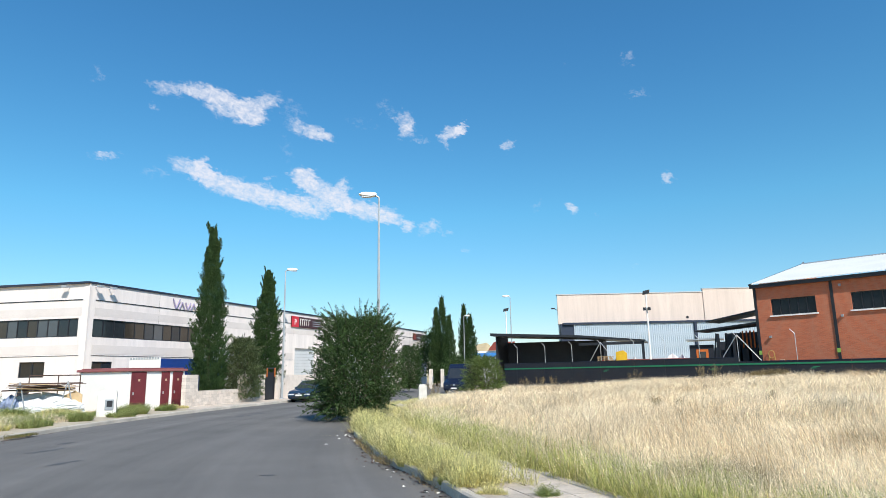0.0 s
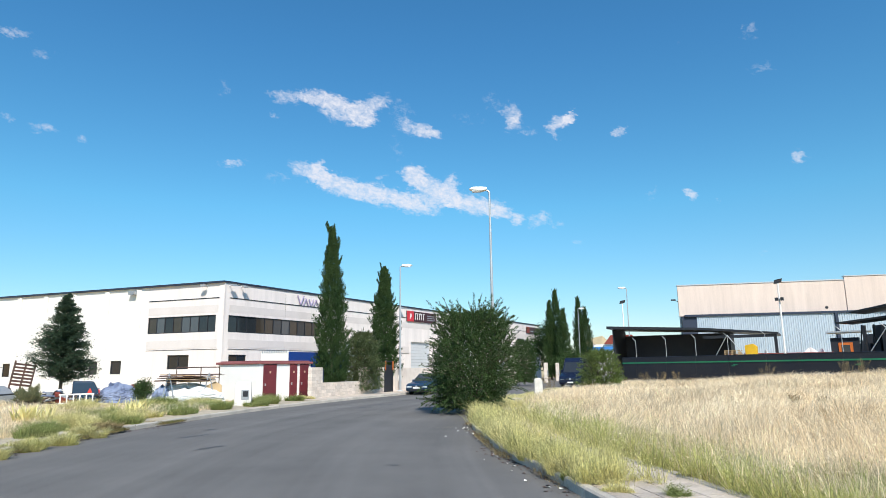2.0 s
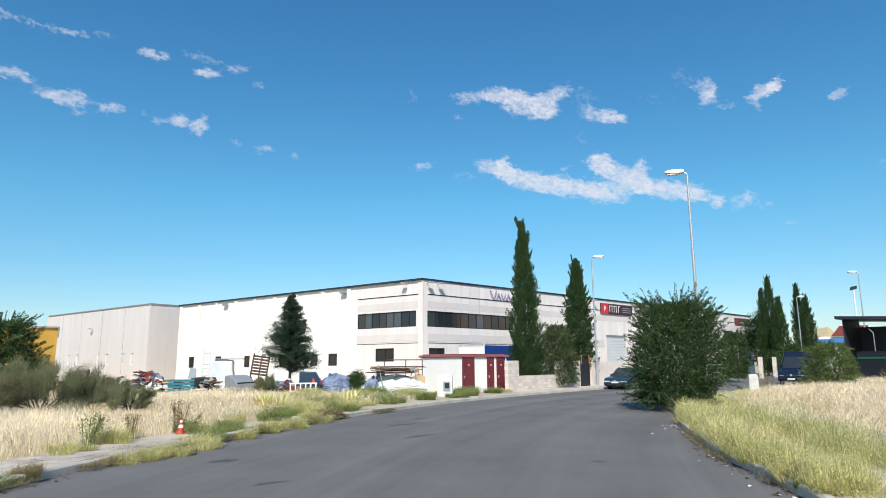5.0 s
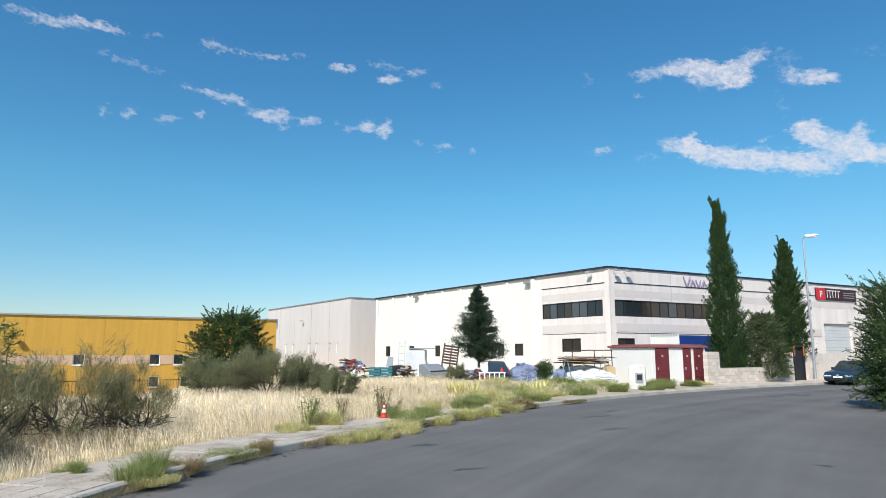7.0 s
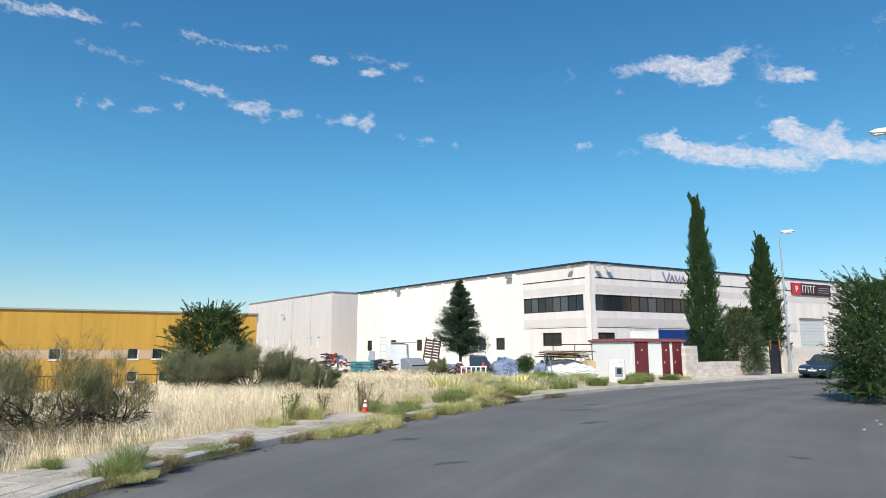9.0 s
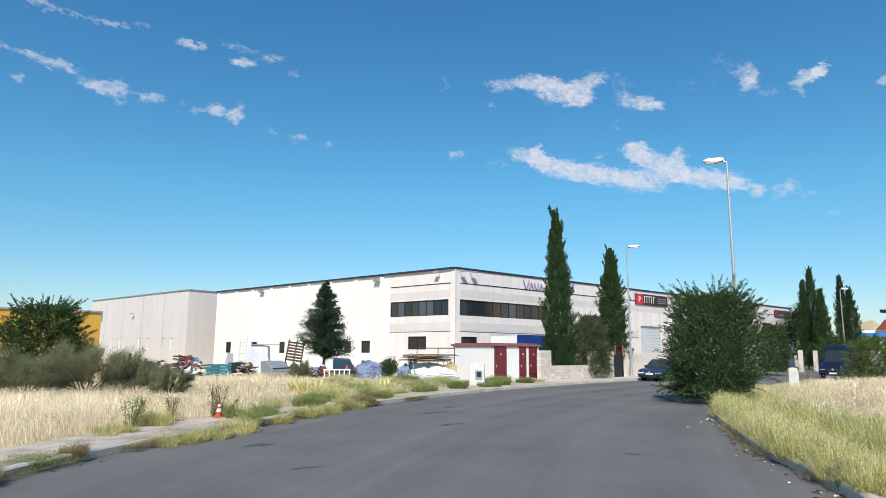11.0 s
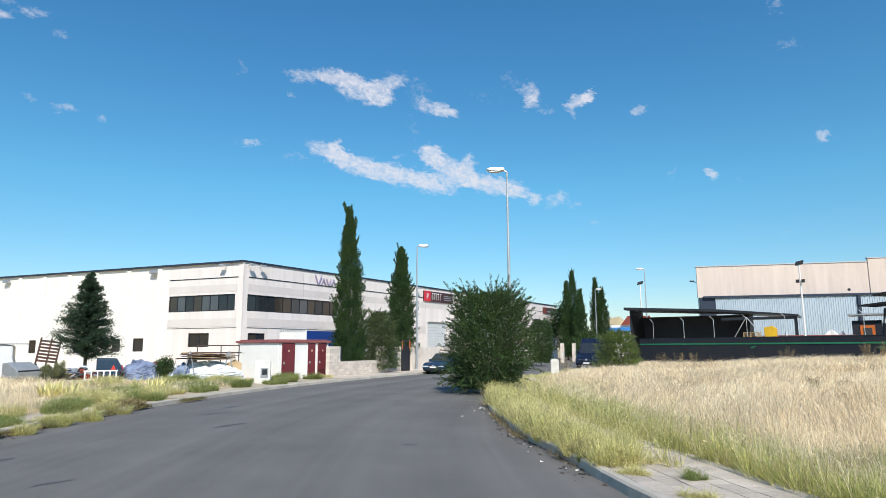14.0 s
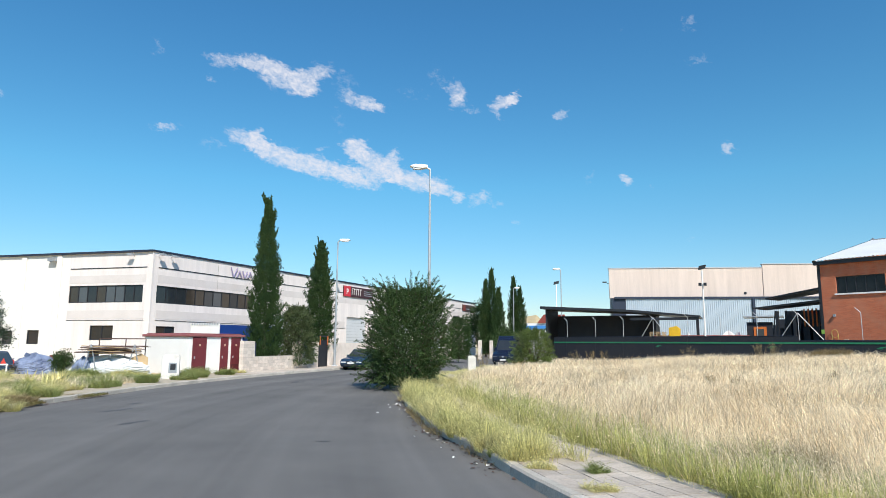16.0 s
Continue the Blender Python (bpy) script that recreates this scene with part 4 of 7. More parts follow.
def transformer_booth():
    b = thing("transformer_booth", pose(-17.25, 35.0, 0, 0, 0, 68.0), "small white utility booth with maroon doors and coping", "booth")
    H = 2.22
    L1, L2 = 4.15, 3.7
    part("body", Shape().box(0, L1, 0, L2, -0.3, H), M_WHITE, b, "white rendered walls", bevel=0.02)
    part("coping", Shape().box(-0.12, L1 + 0.12, -0.12, L2 + 0.12, H, H + 0.14).box(0.05, L1 - 0.05, 0.05, L2 - 0.05, H + 0.14, H + 0.2), M_MAROON_TILE, b, "flat roof slab with a maroon edge", bevel=0.03)
    for x0, x1, z0 in ((0.25, 1.25, 0.0), (2.35, 2.95, 0.05), (3.2, 3.95, 0.05)):
        d = part("door", Shape().box(x0, x1, -0.05, 0.02, z0, H - 0.02), M_MAROON, b, "maroon steel door", bevel=0.01)
        s = Shape()
        for i in range(6):
            s.box(x0 + 0.08, x1 - 0.08, -0.065, -0.045, z0 + 0.1 + i * 0.07, z0 + 0.13 + i * 0.07)
        part("vent_slats", s, M_MAROON, d)
        if z0 == 0.0 or x0 > 3:
            part("kick_plate", Shape().box(x0 + 0.03, x1 - 0.03, -0.062, -0.046, z0 + 0.02, z0 + 0.52), M_REDDARK, d, "dark scuffed lower panel")
        part("warning_sign", Shape().box((x0 + x1) / 2 - 0.06, (x0 + x1) / 2 + 0.06, -0.058, -0.048, 1.68, 1.8), M_PEACH, d)
        part("handle", Shape().box(x0 + 0.1, x0 + 0.16, -0.09, -0.045, 0.95, 1.1), M_GALV, d)
    return b


transformer_booth()


M_CABINET = mat("grey_white_concrete", (0.76, 0.73, 0.69), 0.9, (0.52, 0.49, 0.46), 0.8, 1.5, 20, 0.1)


def meter_cabinet():
    x, y = -15.95, 30.6
    b = thing("meter_cabinet", pose(x, y, 0.05, 0, 0, 25), "small rounded concrete meter cabinet beside the booth", "cabinet")
    pts = [(-0.45, -0.3), (0.45, -0.3), (0.45, 0.98)] + [(0.45 - 0.12 * (1 - math.cos(t)), 0.98 + 0.14 * math.sin(t)) for t in (0.6, 1.1, 1.57)] + [(-0.3, 1.12), (-0.42, 1.05), (-0.45, 0.95)]
    part("body", Shape().prism([(px * 0.92, pz * 1.12) for px, pz in pts], 0, 0.55), M_CABINET, b, bevel=0.03)
    part("door", Shape().box(-0.08, 0.3, -0.03, 0.01, 0.35, 0.85), M_GREY, b, bevel=0.01)
    # no hole: a near-black box put in for the shade inside the niche
    part("opening", Shape().box(0.0, 0.24, -0.045, -0.025, 0.5, 0.78), M_BLACKFRAME, b)


meter_cabinet()


M_MORTAR = mat("pale_mortar", (0.56, 0.49, 0.43), 0.95, (0.45, 0.39, 0.34), 0.8, 2.0, 20, 0.15)


def stone_wall():
    b = thing("boundary_wall", pose(-15.1, 37.6, 0, 0, 0, 77.5), "low wall of pale split stone blocks with taller ends", "wall")
    # runs along local x; profile of heights
    runs = [(0.0, 1.2, 2.0), (1.2, 6.1, 1.05), (6.1, 9.4, 1.98)]
    row, length = 0.2, 0.42
    meshes = [Shape().box(0.008, length - 0.008, 0.0, 0.28, 0.006, row - 0.006).mesh("block", M_STONE) for _ in range(1)]
    core = Shape()
    for x0, x1, h in runs:
        core.box(x0 + 0.01, x1 - 0.01, 0.02, 0.26, -0.3, h - 0.01)
    part("mortar", core, M_MORTAR, b)
    rnd = random.Random(4)
    for x0, x1, h in runs:
        rows = int(round(h / row))
        for r in range(rows):
            x = x0 - (0.21 if r % 2 else 0.0)
            while x < x1 - 0.1:
                a, e = max(x, x0), min(x + length, x1)
                if e - a > 0.08:
                    ob = new("block", meshes[0])
                    ob.parent = b
                    ob.matrix_local = Matrix.LocRotScale((a, rnd.uniform(-0.012, 0.012), r * row), None, ((e - a) / length, 1, 1))
                x += length
    part("letter_box", Shape().box(7.2, 7.7, -0.05, 0.02, 0.55, 1.35).box(7.05, 7.8, -0.03, 0.02, 0.3, 1.5), M_WHITE, b, "white service panel in the wall")
    part("service_door", Shape().box(8.0, 8.7, -0.04, 0.02, 0.3, 1.4), M_GREY, b, "grey slatted service door")
    g = thing("gate_frame", pose(-15.1, 37.6, 0, 0, 0, 77.5) @ pose(9.55, 0, 0), "black pedestrian gate with orange upper corners", "gate")
    part("leaf", Shape().box(0.1, 1.2, 0.05, 0.1, 0.05, 2.1), M_BLACKFRAME, g)
    for px in (0.0, 1.2):
        p = part("post", Shape().box(px, px + 0.1, 0, 0.12, 0, 2.45), M_BLACKFRAME, g)
        part("corner_plate", Shape().box(px - 0.02, px + 0.12, -0.02, -0.002, 1.75, 2.4), M_ORANGE, p, "orange painted plate")
    part("lintel", Shape().box(0.1, 1.2, 0.02, 0.1, 2.35, 2.45), M_BLACKFRAME, g)
    far = thing("boundary_wall", pose(-15.1, 37.6, 0, 0, 0, 77.5) @ pose(11.2, 0, 0), "rendered wall of the next plots along the road", "wall")
    part("wall", Shape().box(0, 8, 0, 0.25, -0.3, 1.9), M_STONE, far)
    part("wall", Shape().box(8, 40, 0, 0.25, -0.3, 0.9), M_STONE, far)
    part("box", Shape().box(0.5, 0.85, -0.12, 0, 0.9, 1.35), M_WHITE, far)
    return b


stone_wall()


# ---------------------------------------------------------------- plants
M_OLIVE = mat("grey_green_leaf", (0.10, 0.13, 0.055), 0.7, (0.055, 0.08, 0.03), 0.8, 0.8, 4.0, 0.3, island=0.45, trans=0.2, spec=0.2)
M_ROUND = mat("round_bush_leaf", (0.15, 0.20, 0.055), 0.75, (0.09, 0.135, 0.038), 0.8, 0.9, 4.0, 0.25, island=0.4, trans=0.25, spec=0.2)

def leaves(centres, size, aspect=2.0, up=0.0, jitter=0.4, seed=1, dirs=None):
    """Quads round the centres: a rhombus leaf each, turned at random or along dirs."""
    rng = np.random.default_rng(seed)
    n = len(centres)
    a = rng.normal(size=(n, 3)) if dirs is None else dirs + rng.normal(size=(n, 3)) * jitter
    a[:, 2] += up
    a /= np.linalg.norm(a, axis=1)[:, None] + 1e-9
    b = np.cross(a, rng.normal(size=(n, 3)))
    b /= np.linalg.norm(b, axis=1)[:, None] + 1e-9
    L = size * rng.uniform(0.6, 1.35, n)[:, None]
    W = L / aspect
    c = centres
    v = np.stack([c - a * L * 0.5, c + b * W * 0.5, c + a * L * 0.5, c - b * W * 0.5], 1).reshape(-1, 3)
    return v, np.arange(4 * n).reshape(n, 4)


def blades(x, y, z, h, w, lean, seed):
    """Grass blades: three-sided strips that bend over."""
    rng = np.random.default_rng(seed)
    n = len(x)
    t = rng.uniform(0, 2 * np.pi, n)
    d = rng.normal(0, 1, (n, 2)) * (lean * h)[:, None]
    dx, dy = np.cos(t) * w / 2, np.sin(t) * w / 2
    p = np.stack([x, y, z], 1)
    s = np.stack([dx, dy, np.zeros(n)], 1)
    mid = p + np.stack([d[:, 0] * 0.3, d[:, 1] * 0.3, h * 0.6], 1)
    tip = p + np.stack([d[:, 0], d[:, 1], h * (1 - 0.25 * np.minimum(1, lean))], 1)
    v = np.stack([p - s, p + s, mid + s * 0.7, mid - s * 0.7, tip], 1).reshape(-1, 3)
    k = np.arange(n)[:, None] * 5
    tri = np.concatenate([k + [0, 1, 2], k + [0, 2, 3], k + [3, 2, 4]], 0)
    return v, tri


def cypress(name, x, y, h, r, seed, lean=(0.0, 0.0), label="tall narrow dark green cypress", group="", z0=0.1, count=90000, crown_base=0.3):
    rng = np.random.default_rng(seed)
    t = thing(name, pose(x, y, z0), label, "tree", group)
    part("trunk", Shape().tube((0, 0, -0.2), (lean[0] * 0.5, lean[1] * 0.5, h * 0.55), 0.16, 0.05), M_BARK, t)
    u = rng.uniform(0, 1, count) ** 1.15
    phi = rng.uniform(0, 2 * np.pi, count)
    lump = 0.86 + 0.16 * np.sin(phi * 3 + u * 17 + seed) + 0.14 * np.sin(phi * 5 - u * 41 + 2 * seed) + 0.1 * np.sin(u * 90 + phi * 2) + rng.normal(0, 0.1, count)
    stops = [0, 0.06, 0.2, 0.45, 0.6, 0.78, 0.9, 0.97, 1]
    widths = [0.78, 0.95, 1.0, 0.92, 0.8, 0.5, 0.3, 0.2, 0.08]
    prof = np.interp(u, stops, widths) * r
    rad = prof * lump * np.sqrt(rng.uniform(0.2, 1.0, count))
    # tufts that break the outline
    nt = 210
    tu, tp, tk = rng.uniform(0.02, 0.97, nt), rng.uniform(0, 2 * np.pi, nt), rng.integers(0, nt, count // 3)
    tl = rng.uniform(0.4, 1.5, nt) ** 1.5
    q = len(tk)
    grow = rng.uniform(0, 1, q)
    u[:q] = np.clip(tu[tk] + grow * 0.045 * tl[tk] + rng.normal(0, 0.005, q), 0, 1.03)
    phi[:q] = tp[tk] + rng.normal(0, 0.16, q) * (1 - 0.7 * grow)
    rad[:q] = np.interp(tu[tk], stops, widths) * r * (0.74 + 0.34 * grow * tl[tk]) + rng.normal(0, 0.03, q)
    zc = crown_base + u * (h - crown_base)
    c = np.stack([np.cos(phi) * rad + lean[0] * (u ** 2 + 0.5 * np.clip((u - 0.95) / 0.05, 0, 1)), np.sin(phi) * rad + lean[1] * u ** 2, zc], 1)
    d = np.stack([np.cos(phi) * 0.35, np.sin(phi) * 0.35, np.ones(count)], 1)
    v, f = leaves(c, 0.125 if count > 30000 else 0.21, 4.0, 0.0, 0.3, seed, d)
    ob = new("crown", soup("crown", v, f, M_CYPRESS))
    ob.parent = t
    return t


def limbs(seed, count, h, spread, r, base=0.3, droop=0.0, forks=3):
    """Branch skeleton: list of (a, b, ra, rb), and the twig points."""
    rng = random.Random(seed)
    segs, tips = [], []

    def grow(p, d, length, rad, level):
        n = 3
        for i in range(n):
            q = p + d * (length / n)
            segs.append((p.copy(), q.copy(), rad * (1 - 0.25 * i / n), rad * (1 - 0.25 * (i + 1) / n)))
            tips.append((q.copy(), level))
            p = q
            d = (d + Vector((rng.gauss(0, 0.18), rng.gauss(0, 0.18), rng.gauss(0, 0.12) - droop * level))).normalized()
        if level < forks:
            for _ in range(3):
                e = (d + Vector((rng.gauss(0, 0.6), rng.gauss(0, 0.6), rng.gauss(0.0, 0.4)))).normalized()
                grow(p, e, length * rng.uniform(0.55, 0.8), rad * 0.55, level + 1)

    for i in range(count):
        t = 2 * math.pi * (i + rng.uniform(-0.3, 0.3)) / count
        lean = spread * rng.uniform(0.35, 1.0)
        d = Vector((math.cos(t) * lean, math.sin(t) * lean, 1)).normalized()
        grow(Vector((math.cos(t) * 0.1, math.sin(t) * 0.1, base * 0.3)), d, h * rng.uniform(0.34, 0.46), r, 1)
    return segs, tips


def leafy_bush(name, x, y, z, h, rx, ry, label, material, seed, count=22000, leaf=0.10, category="bush", stems=9, group="", low=0.12, aspect=2.0, shoots=60, twig=0.045, profile=(0.6, 0.85, 1.0, 0.8, 0.45), reach=0.2):
    """A many-stemmed bush: stems, boughs, and leaves in clumps with gaps and free shoots."""
    rng = np.random.default_rng(seed)
    t = thing(name, pose(x, y, z), label, category, group)
    segs, tips = limbs(seed, stems, h, 0.8, twig, forks=3)
    s = Shape()
    for a, b, ra, rb in segs:
        s.tube((a.x * rx / h * 1.35, a.y * ry / h * 1.35, a.z * 0.85), (b.x * rx / h * 1.35, b.y * ry / h * 1.35, b.z * 0.85), ra, rb, 5, False)
    part("branchwork", s, M_BARK, t)
    # clumps over an uneven body
    nc = 220
    d = rng.normal(size=(nc, 3))
    d /= np.linalg.norm(d, axis=1)[:, None]
    rr = rng.uniform(0.05, 0.95, nc) ** 0.55
    cz = h * (0.5 + low * 0.5) + d[:, 2] * rr * h * (0.5 - low * 0.5)
    wide = np.interp(cz / h, [0, 0.15, 0.45, 0.75, 1], profile)
    lobes = np.arctan2(d[:, 1], d[:, 0])
    wide = wide * (1 + 0.2 * np.sin(3 * lobes + cz * 2.1 + seed) + 0.16 * np.sin(5 * lobes - cz * 3.3))
    cc = np.stack([d[:, 0] * rr * rx * wide, d[:, 1] * rr * ry * wide, cz], 1)
    k = rng.integers(0, nc, count)
    size = rng.uniform(0.11, 0.21, nc) * (rx + h / 2) * 0.5
    off = np.clip(rng.normal(size=(count, 3)), -1.5, 1.5) * size[k][:, None]
    c = cc[k] + off
    # leafy shoots that stand out of the body, bending up
    if shoots:
        j = rng.integers(0, nc, shoots)
        dirn = d[j] * [1, 1, 0.6] + np.array([0, 0, 0.35]) + rng.normal(0, 0.3, (shoots, 3))
        dirn /= np.linalg.norm(dirn, axis=1)[:, None]
        L = rng.uniform(0.3, 1.0, shoots) ** 1.6 * h * reach
        k = 34
        u = np.linspace(0, 1, k)[None, :, None]
        bend = np.stack([np.zeros(shoots), np.zeros(shoots), rng.normal(0.1, 0.3, shoots) * L], 1)
        q = cc[j][:, None] + dirn[:, None] * L[:, None, None] * u + bend[:, None] * u ** 2 + np.clip(rng.normal(0, 1, (shoots, k, 3)), -1.6, 1.6) * leaf * 0.4
        c = np.concatenate([c, q.reshape(-1, 3)])
    c = c[c[:, 2] > 0.05]
    v, f = leaves(c, leaf, aspect, 0.1, 0.4, seed)
    ob = new("crown", soup("crown", v, f, material))
    ob.parent = t
    return t


def spray_bush(name, x, y, z, h, r, label, material, seed, shoots=620, leaf=0.085, category="bush", group="", outline=(0.35, 0.8, 1.0, 0.98, 0.82, 0.5), each=44, lift=0.7, stems=9, sweep=0.0, fill=9000, long=0.26):
    """A bush of arching leafy shoots that spring from a dense heart; leaves sit along both sides of each shoot."""
    rng = np.random.default_rng(seed)
    t = thing(name, pose(x, y, z), label, category, group)
    segs, tips = limbs(seed, stems, h, 0.8, 0.045, forks=3)
    s = Shape()
    for a, b, ra, rb in segs:
        s.tube((a.x * r / h * 1.2, a.y * r / h * 1.2, a.z * 0.82), (b.x * r / h * 1.2, b.y * r / h * 1.2, b.z * 0.82), ra, rb, 5, False)
    zs = np.array([0.0, 0.12, 0.32, 0.55, 0.78, 1.0])

    def wide(q, phi):
        return np.interp(q, zs, outline) * (1 + 0.13 * np.sin(3 * phi + 5 * q + seed) + 0.1 * np.sin(5 * phi - 9 * q + 2 * seed))

    # shoots: foot inside the body, out and up, tips bowing over
    phi, q = rng.uniform(0, 2 * np.pi, shoots), rng.uniform(0.02, 0.86, shoots)
    rad = wide(q, phi) * r * np.sqrt(rng.uniform(0.05, 1, shoots)) * 0.72
    foot = np.stack([np.cos(phi) * rad, np.sin(phi) * rad, q * h], 1)
    foot[:, 0] -= sweep * np.clip(0.45 - q, 0, 1) * np.where(np.cos(phi) < 0, 1.6, 0.2)
    up = lift * (0.25 + 1.3 * q)
    d = np.stack([np.cos(phi), np.sin(phi), up], 1) + rng.normal(0, 0.42, (shoots, 3))
    d /= np.linalg.norm(d, axis=1)[:, None]
    L = h * long * rng.uniform(0.45, 1.15, shoots)
    droop = -L * rng.uniform(0.0, 0.5, shoots) * np.clip(1.1 - q, 0.1, 1)
    u = np.linspace(0.05, 1, each)
    p = foot[:, None] + d[:, None] * (L[:, None] * u)[..., None]
    p[..., 2] += droop[:, None] * u ** 2
    tang = d[:, None] * L[:, None, None] + np.array([0, 0, 2.0]) * (droop[:, None] * u)[..., None]
    tang /= np.linalg.norm(tang, axis=-1)[..., None]
    side = np.cross(tang, rng.normal(size=(shoots, 1, 3)))
    side /= np.linalg.norm(side, axis=-1)[..., None] + 1e-9
    side *= np.where(np.arange(each) % 2, 1.0, -1.0)[None, :, None]
    dirs = (tang * 0.7 + side).reshape(-1, 3)
    size = leaf * (1.15 - 0.55 * u)[None, :, None]
    c = (p + side * size * 0.55).reshape(-1, 3)
    for i in range(0, shoots, 2):
        s.tube(tuple(p[i, 0]), tuple(p[i, each // 2]), 0.012, 0.008, 3, False).tube(tuple(p[i, each // 2]), tuple(p[i, -1]), 0.008, 0.003, 3, False)
    tagged(part("branchwork", s, M_BARK, t), kind="stuff")
    # dense heart
    ph, qq = rng.uniform(0, 2 * np.pi, fill), rng.uniform(0.03, 0.9, fill)
    rr = wide(qq, ph) * r * np.sqrt(rng.uniform(0, 1, fill)) * 0.84
    heart = np.stack([np.cos(ph) * rr, np.sin(ph) * rr, qq * h], 1) + rng.normal(0, 0.05, (fill, 3))
    c, dirs = np.concatenate([c, heart]), np.concatenate([dirs, rng.normal(size=(fill, 3))])
    keep = c[:, 2] > 0.04
    v, f = leaves(c[keep], leaf, 2.1, 0.0, 0.25, seed, dirs[keep])
    ob = new("crown", soup("crown", v, f, material))
    ob.parent = t
    return t


def fir(x, y, z, h, r, seed):
    rng = np.random.default_rng(seed)
    t = thing("fir_tree", pose(x, y, z), "dark green conical young fir with a bare trunk foot", "tree")
    part("trunk", Shape().tube((0, 0, -0.2), (0, 0, h * 0.97), 0.11, 0.02), M_BARK, t)
    c, dd = [], []
    boughs = Shape()
    for i in range(300):
        u = rng.uniform(0, 1) ** 0.8
        z0 = h * (0.17 + 0.83 * u)
        L = r * (1 - u) ** 0.8 * rng.uniform(0.55, 1.18) + 0.1
        L *= np.interp(u, [0, 0.12, 0.2], [0.75, 1.0, 1.0])
        a = rng.uniform(0, 2 * np.pi)
        tip = np.array([np.cos(a) * L, np.sin(a) * L, rng.uniform(0.0, 0.4) * L])
        boughs.tube((0, 0, z0), tuple(tip + [0, 0, z0]), 0.025, 0.008, 4, False)
        n = int(30 + 150 * L)
        s = rng.uniform(0.1, 1, n)[:, None]
        p = tip * s + [0, 0, z0] + rng.normal(0, 0.05, (n, 3)) * (0.5 + L)
        c.append(p)
        dd.append(np.repeat(tip[None] / L, n, 0))
    part("branchwork", boughs, M_BARK, t)
    v, f = leaves(np.concatenate(c), 0.12, 3.2, 0.1, 0.6, seed, np.concatenate(dd))
    ob = new("crown", soup("crown", v, f, M_FIR))
    ob.parent = t


def broom(x, y, z, h, r, seed, count=9000, material=None, label="grey-green broom shrub with thin whip-like stems"):
    """A shrub of thin upright whips on a few dark crooked stems."""
    rng = np.random.default_rng(seed)
    t = thing("broom_shrub", pose(x, y, z), label, "shrub", "broom shrubs")
    segs, tips = limbs(seed, 15, h * 0.92, 1.9, 0.03, forks=3)
    s = Shape()
    for a, b, ra, rb in segs:
        s.tube(a * (r / h), b * (r / h), ra, rb, 5, False)
    part("branchwork", s, M_BARK, t)
    T = np.array([tuple(p * (r / h)) for p, lv in tips if lv >= 2])
    T[:, 2] = T[:, 2] / max(T[:, 2].max(), 0.1) * h * 0.9
    k = rng.integers(0, len(T), count)
    p = T[k] + rng.normal(0, 0.05 * r, (count, 3))
    p[:, 2] = np.maximum(p[:, 2], 0.1)
    d = np.stack([p[:, 0] / r * 0.7, p[:, 1] / r * 0.7, np.ones(count)], 1)
    brown = rng.uniform(0, 1, count) < (0.36 if x * x + y * y < 400 else 0.12)
    if material is None:
        v, f = leaves(p[brown], 0.17, 18.0, 0.0, 0.7, seed + 1, d[brown])
        ob = new("dry_foliage", soup("dry_foliage", v, f, M_DRYWEED))
        ob.parent = t
        ob["label"] = "yellow-brown dried twigs"
        p, d = p[~brown], d[~brown]
    v, f = leaves(p, 0.2, 26.0 if r > 1.4 or h < 1.6 else 34.0, 0.0, 0.5, seed, d)
    ob = new("foliage", soup("foliage", v, f, material or M_BROOM))
    ob.parent = t
    return t


x, y = polar(-20.2, 45)
cypress("cypress", x, y, 11.85, 1.08, 3, (-0.22, 0.1), "tall dark cypress with a ragged bent tip", "cypresses by the wall")
x, y = polar(-15.65, 51)
cypress("cypress", x, y, 9.9, 1.2, 5, (0.0, 0.0), "dark green cypress behind the stone wall", "cypresses by the wall")
for az, el, d, r, sd in ((-0.85, 5.7, 92, 1.0, 11), (-0.33, 6.6, 92, 1.15, 12), (0.3, 4.9, 90, 1.1, 13), (1.65, 5.95, 96, 1.0, 14), (2.2, 5.0, 96, 1.1, 15)):
    x, y = polar(az, d)
    cypress("cypress", x, y, 1.9 + d * math.tan(radians(el)), r, sd, label="far dark cypress along the road", group="far cypresses", count=22000)
x, y = polar(-17.55, 46.5)
spray_bush("hedge_bush", x, y, 0.3, 4.6, 1.75, "grey-green bushy tree between the cypresses", M_OLIVE, 8, 520, 0.095, fill=18000, long=0.17, outline=(0.7, 0.95, 1.0, 0.85, 0.58, 0.15))
spray_bush("elm_bush", -3.62, 26.9, 0.05, 4.6, 2.2, "large green elm bush growing out of the pavement", M_ELM, 5, 900, 0.08, sweep=0.9, outline=(0.28, 0.72, 0.98, 0.92, 0.74, 0.4), fill=38000, long=0.23, lift=1.05)
x, y = polar(3.4, 49)
spray_bush("round_bush", x, y, 0.1, 3.25, 2.05, "rounded bright green bush beside the parked van", M_ROUND, 9, 480, 0.08, fill=13000, long=0.18, outline=(0.8, 1.0, 1.0, 0.85, 0.6, 0.2))
x, y = polar(-41.0, 43)
fir(x, y, 0.15, 6.25, 1.95, 6)
x, y = polar(-62.5, 36)
spray_bush("field_tree", x, y, -0.5, 4.9, 2.75, "dark green broad bushy tree in the field", M_ELM, 17, 800, 0.1, category="tree", fill=16000, long=0.19, outline=(0.6, 0.9, 1.0, 0.88, 0.62, 0.15))
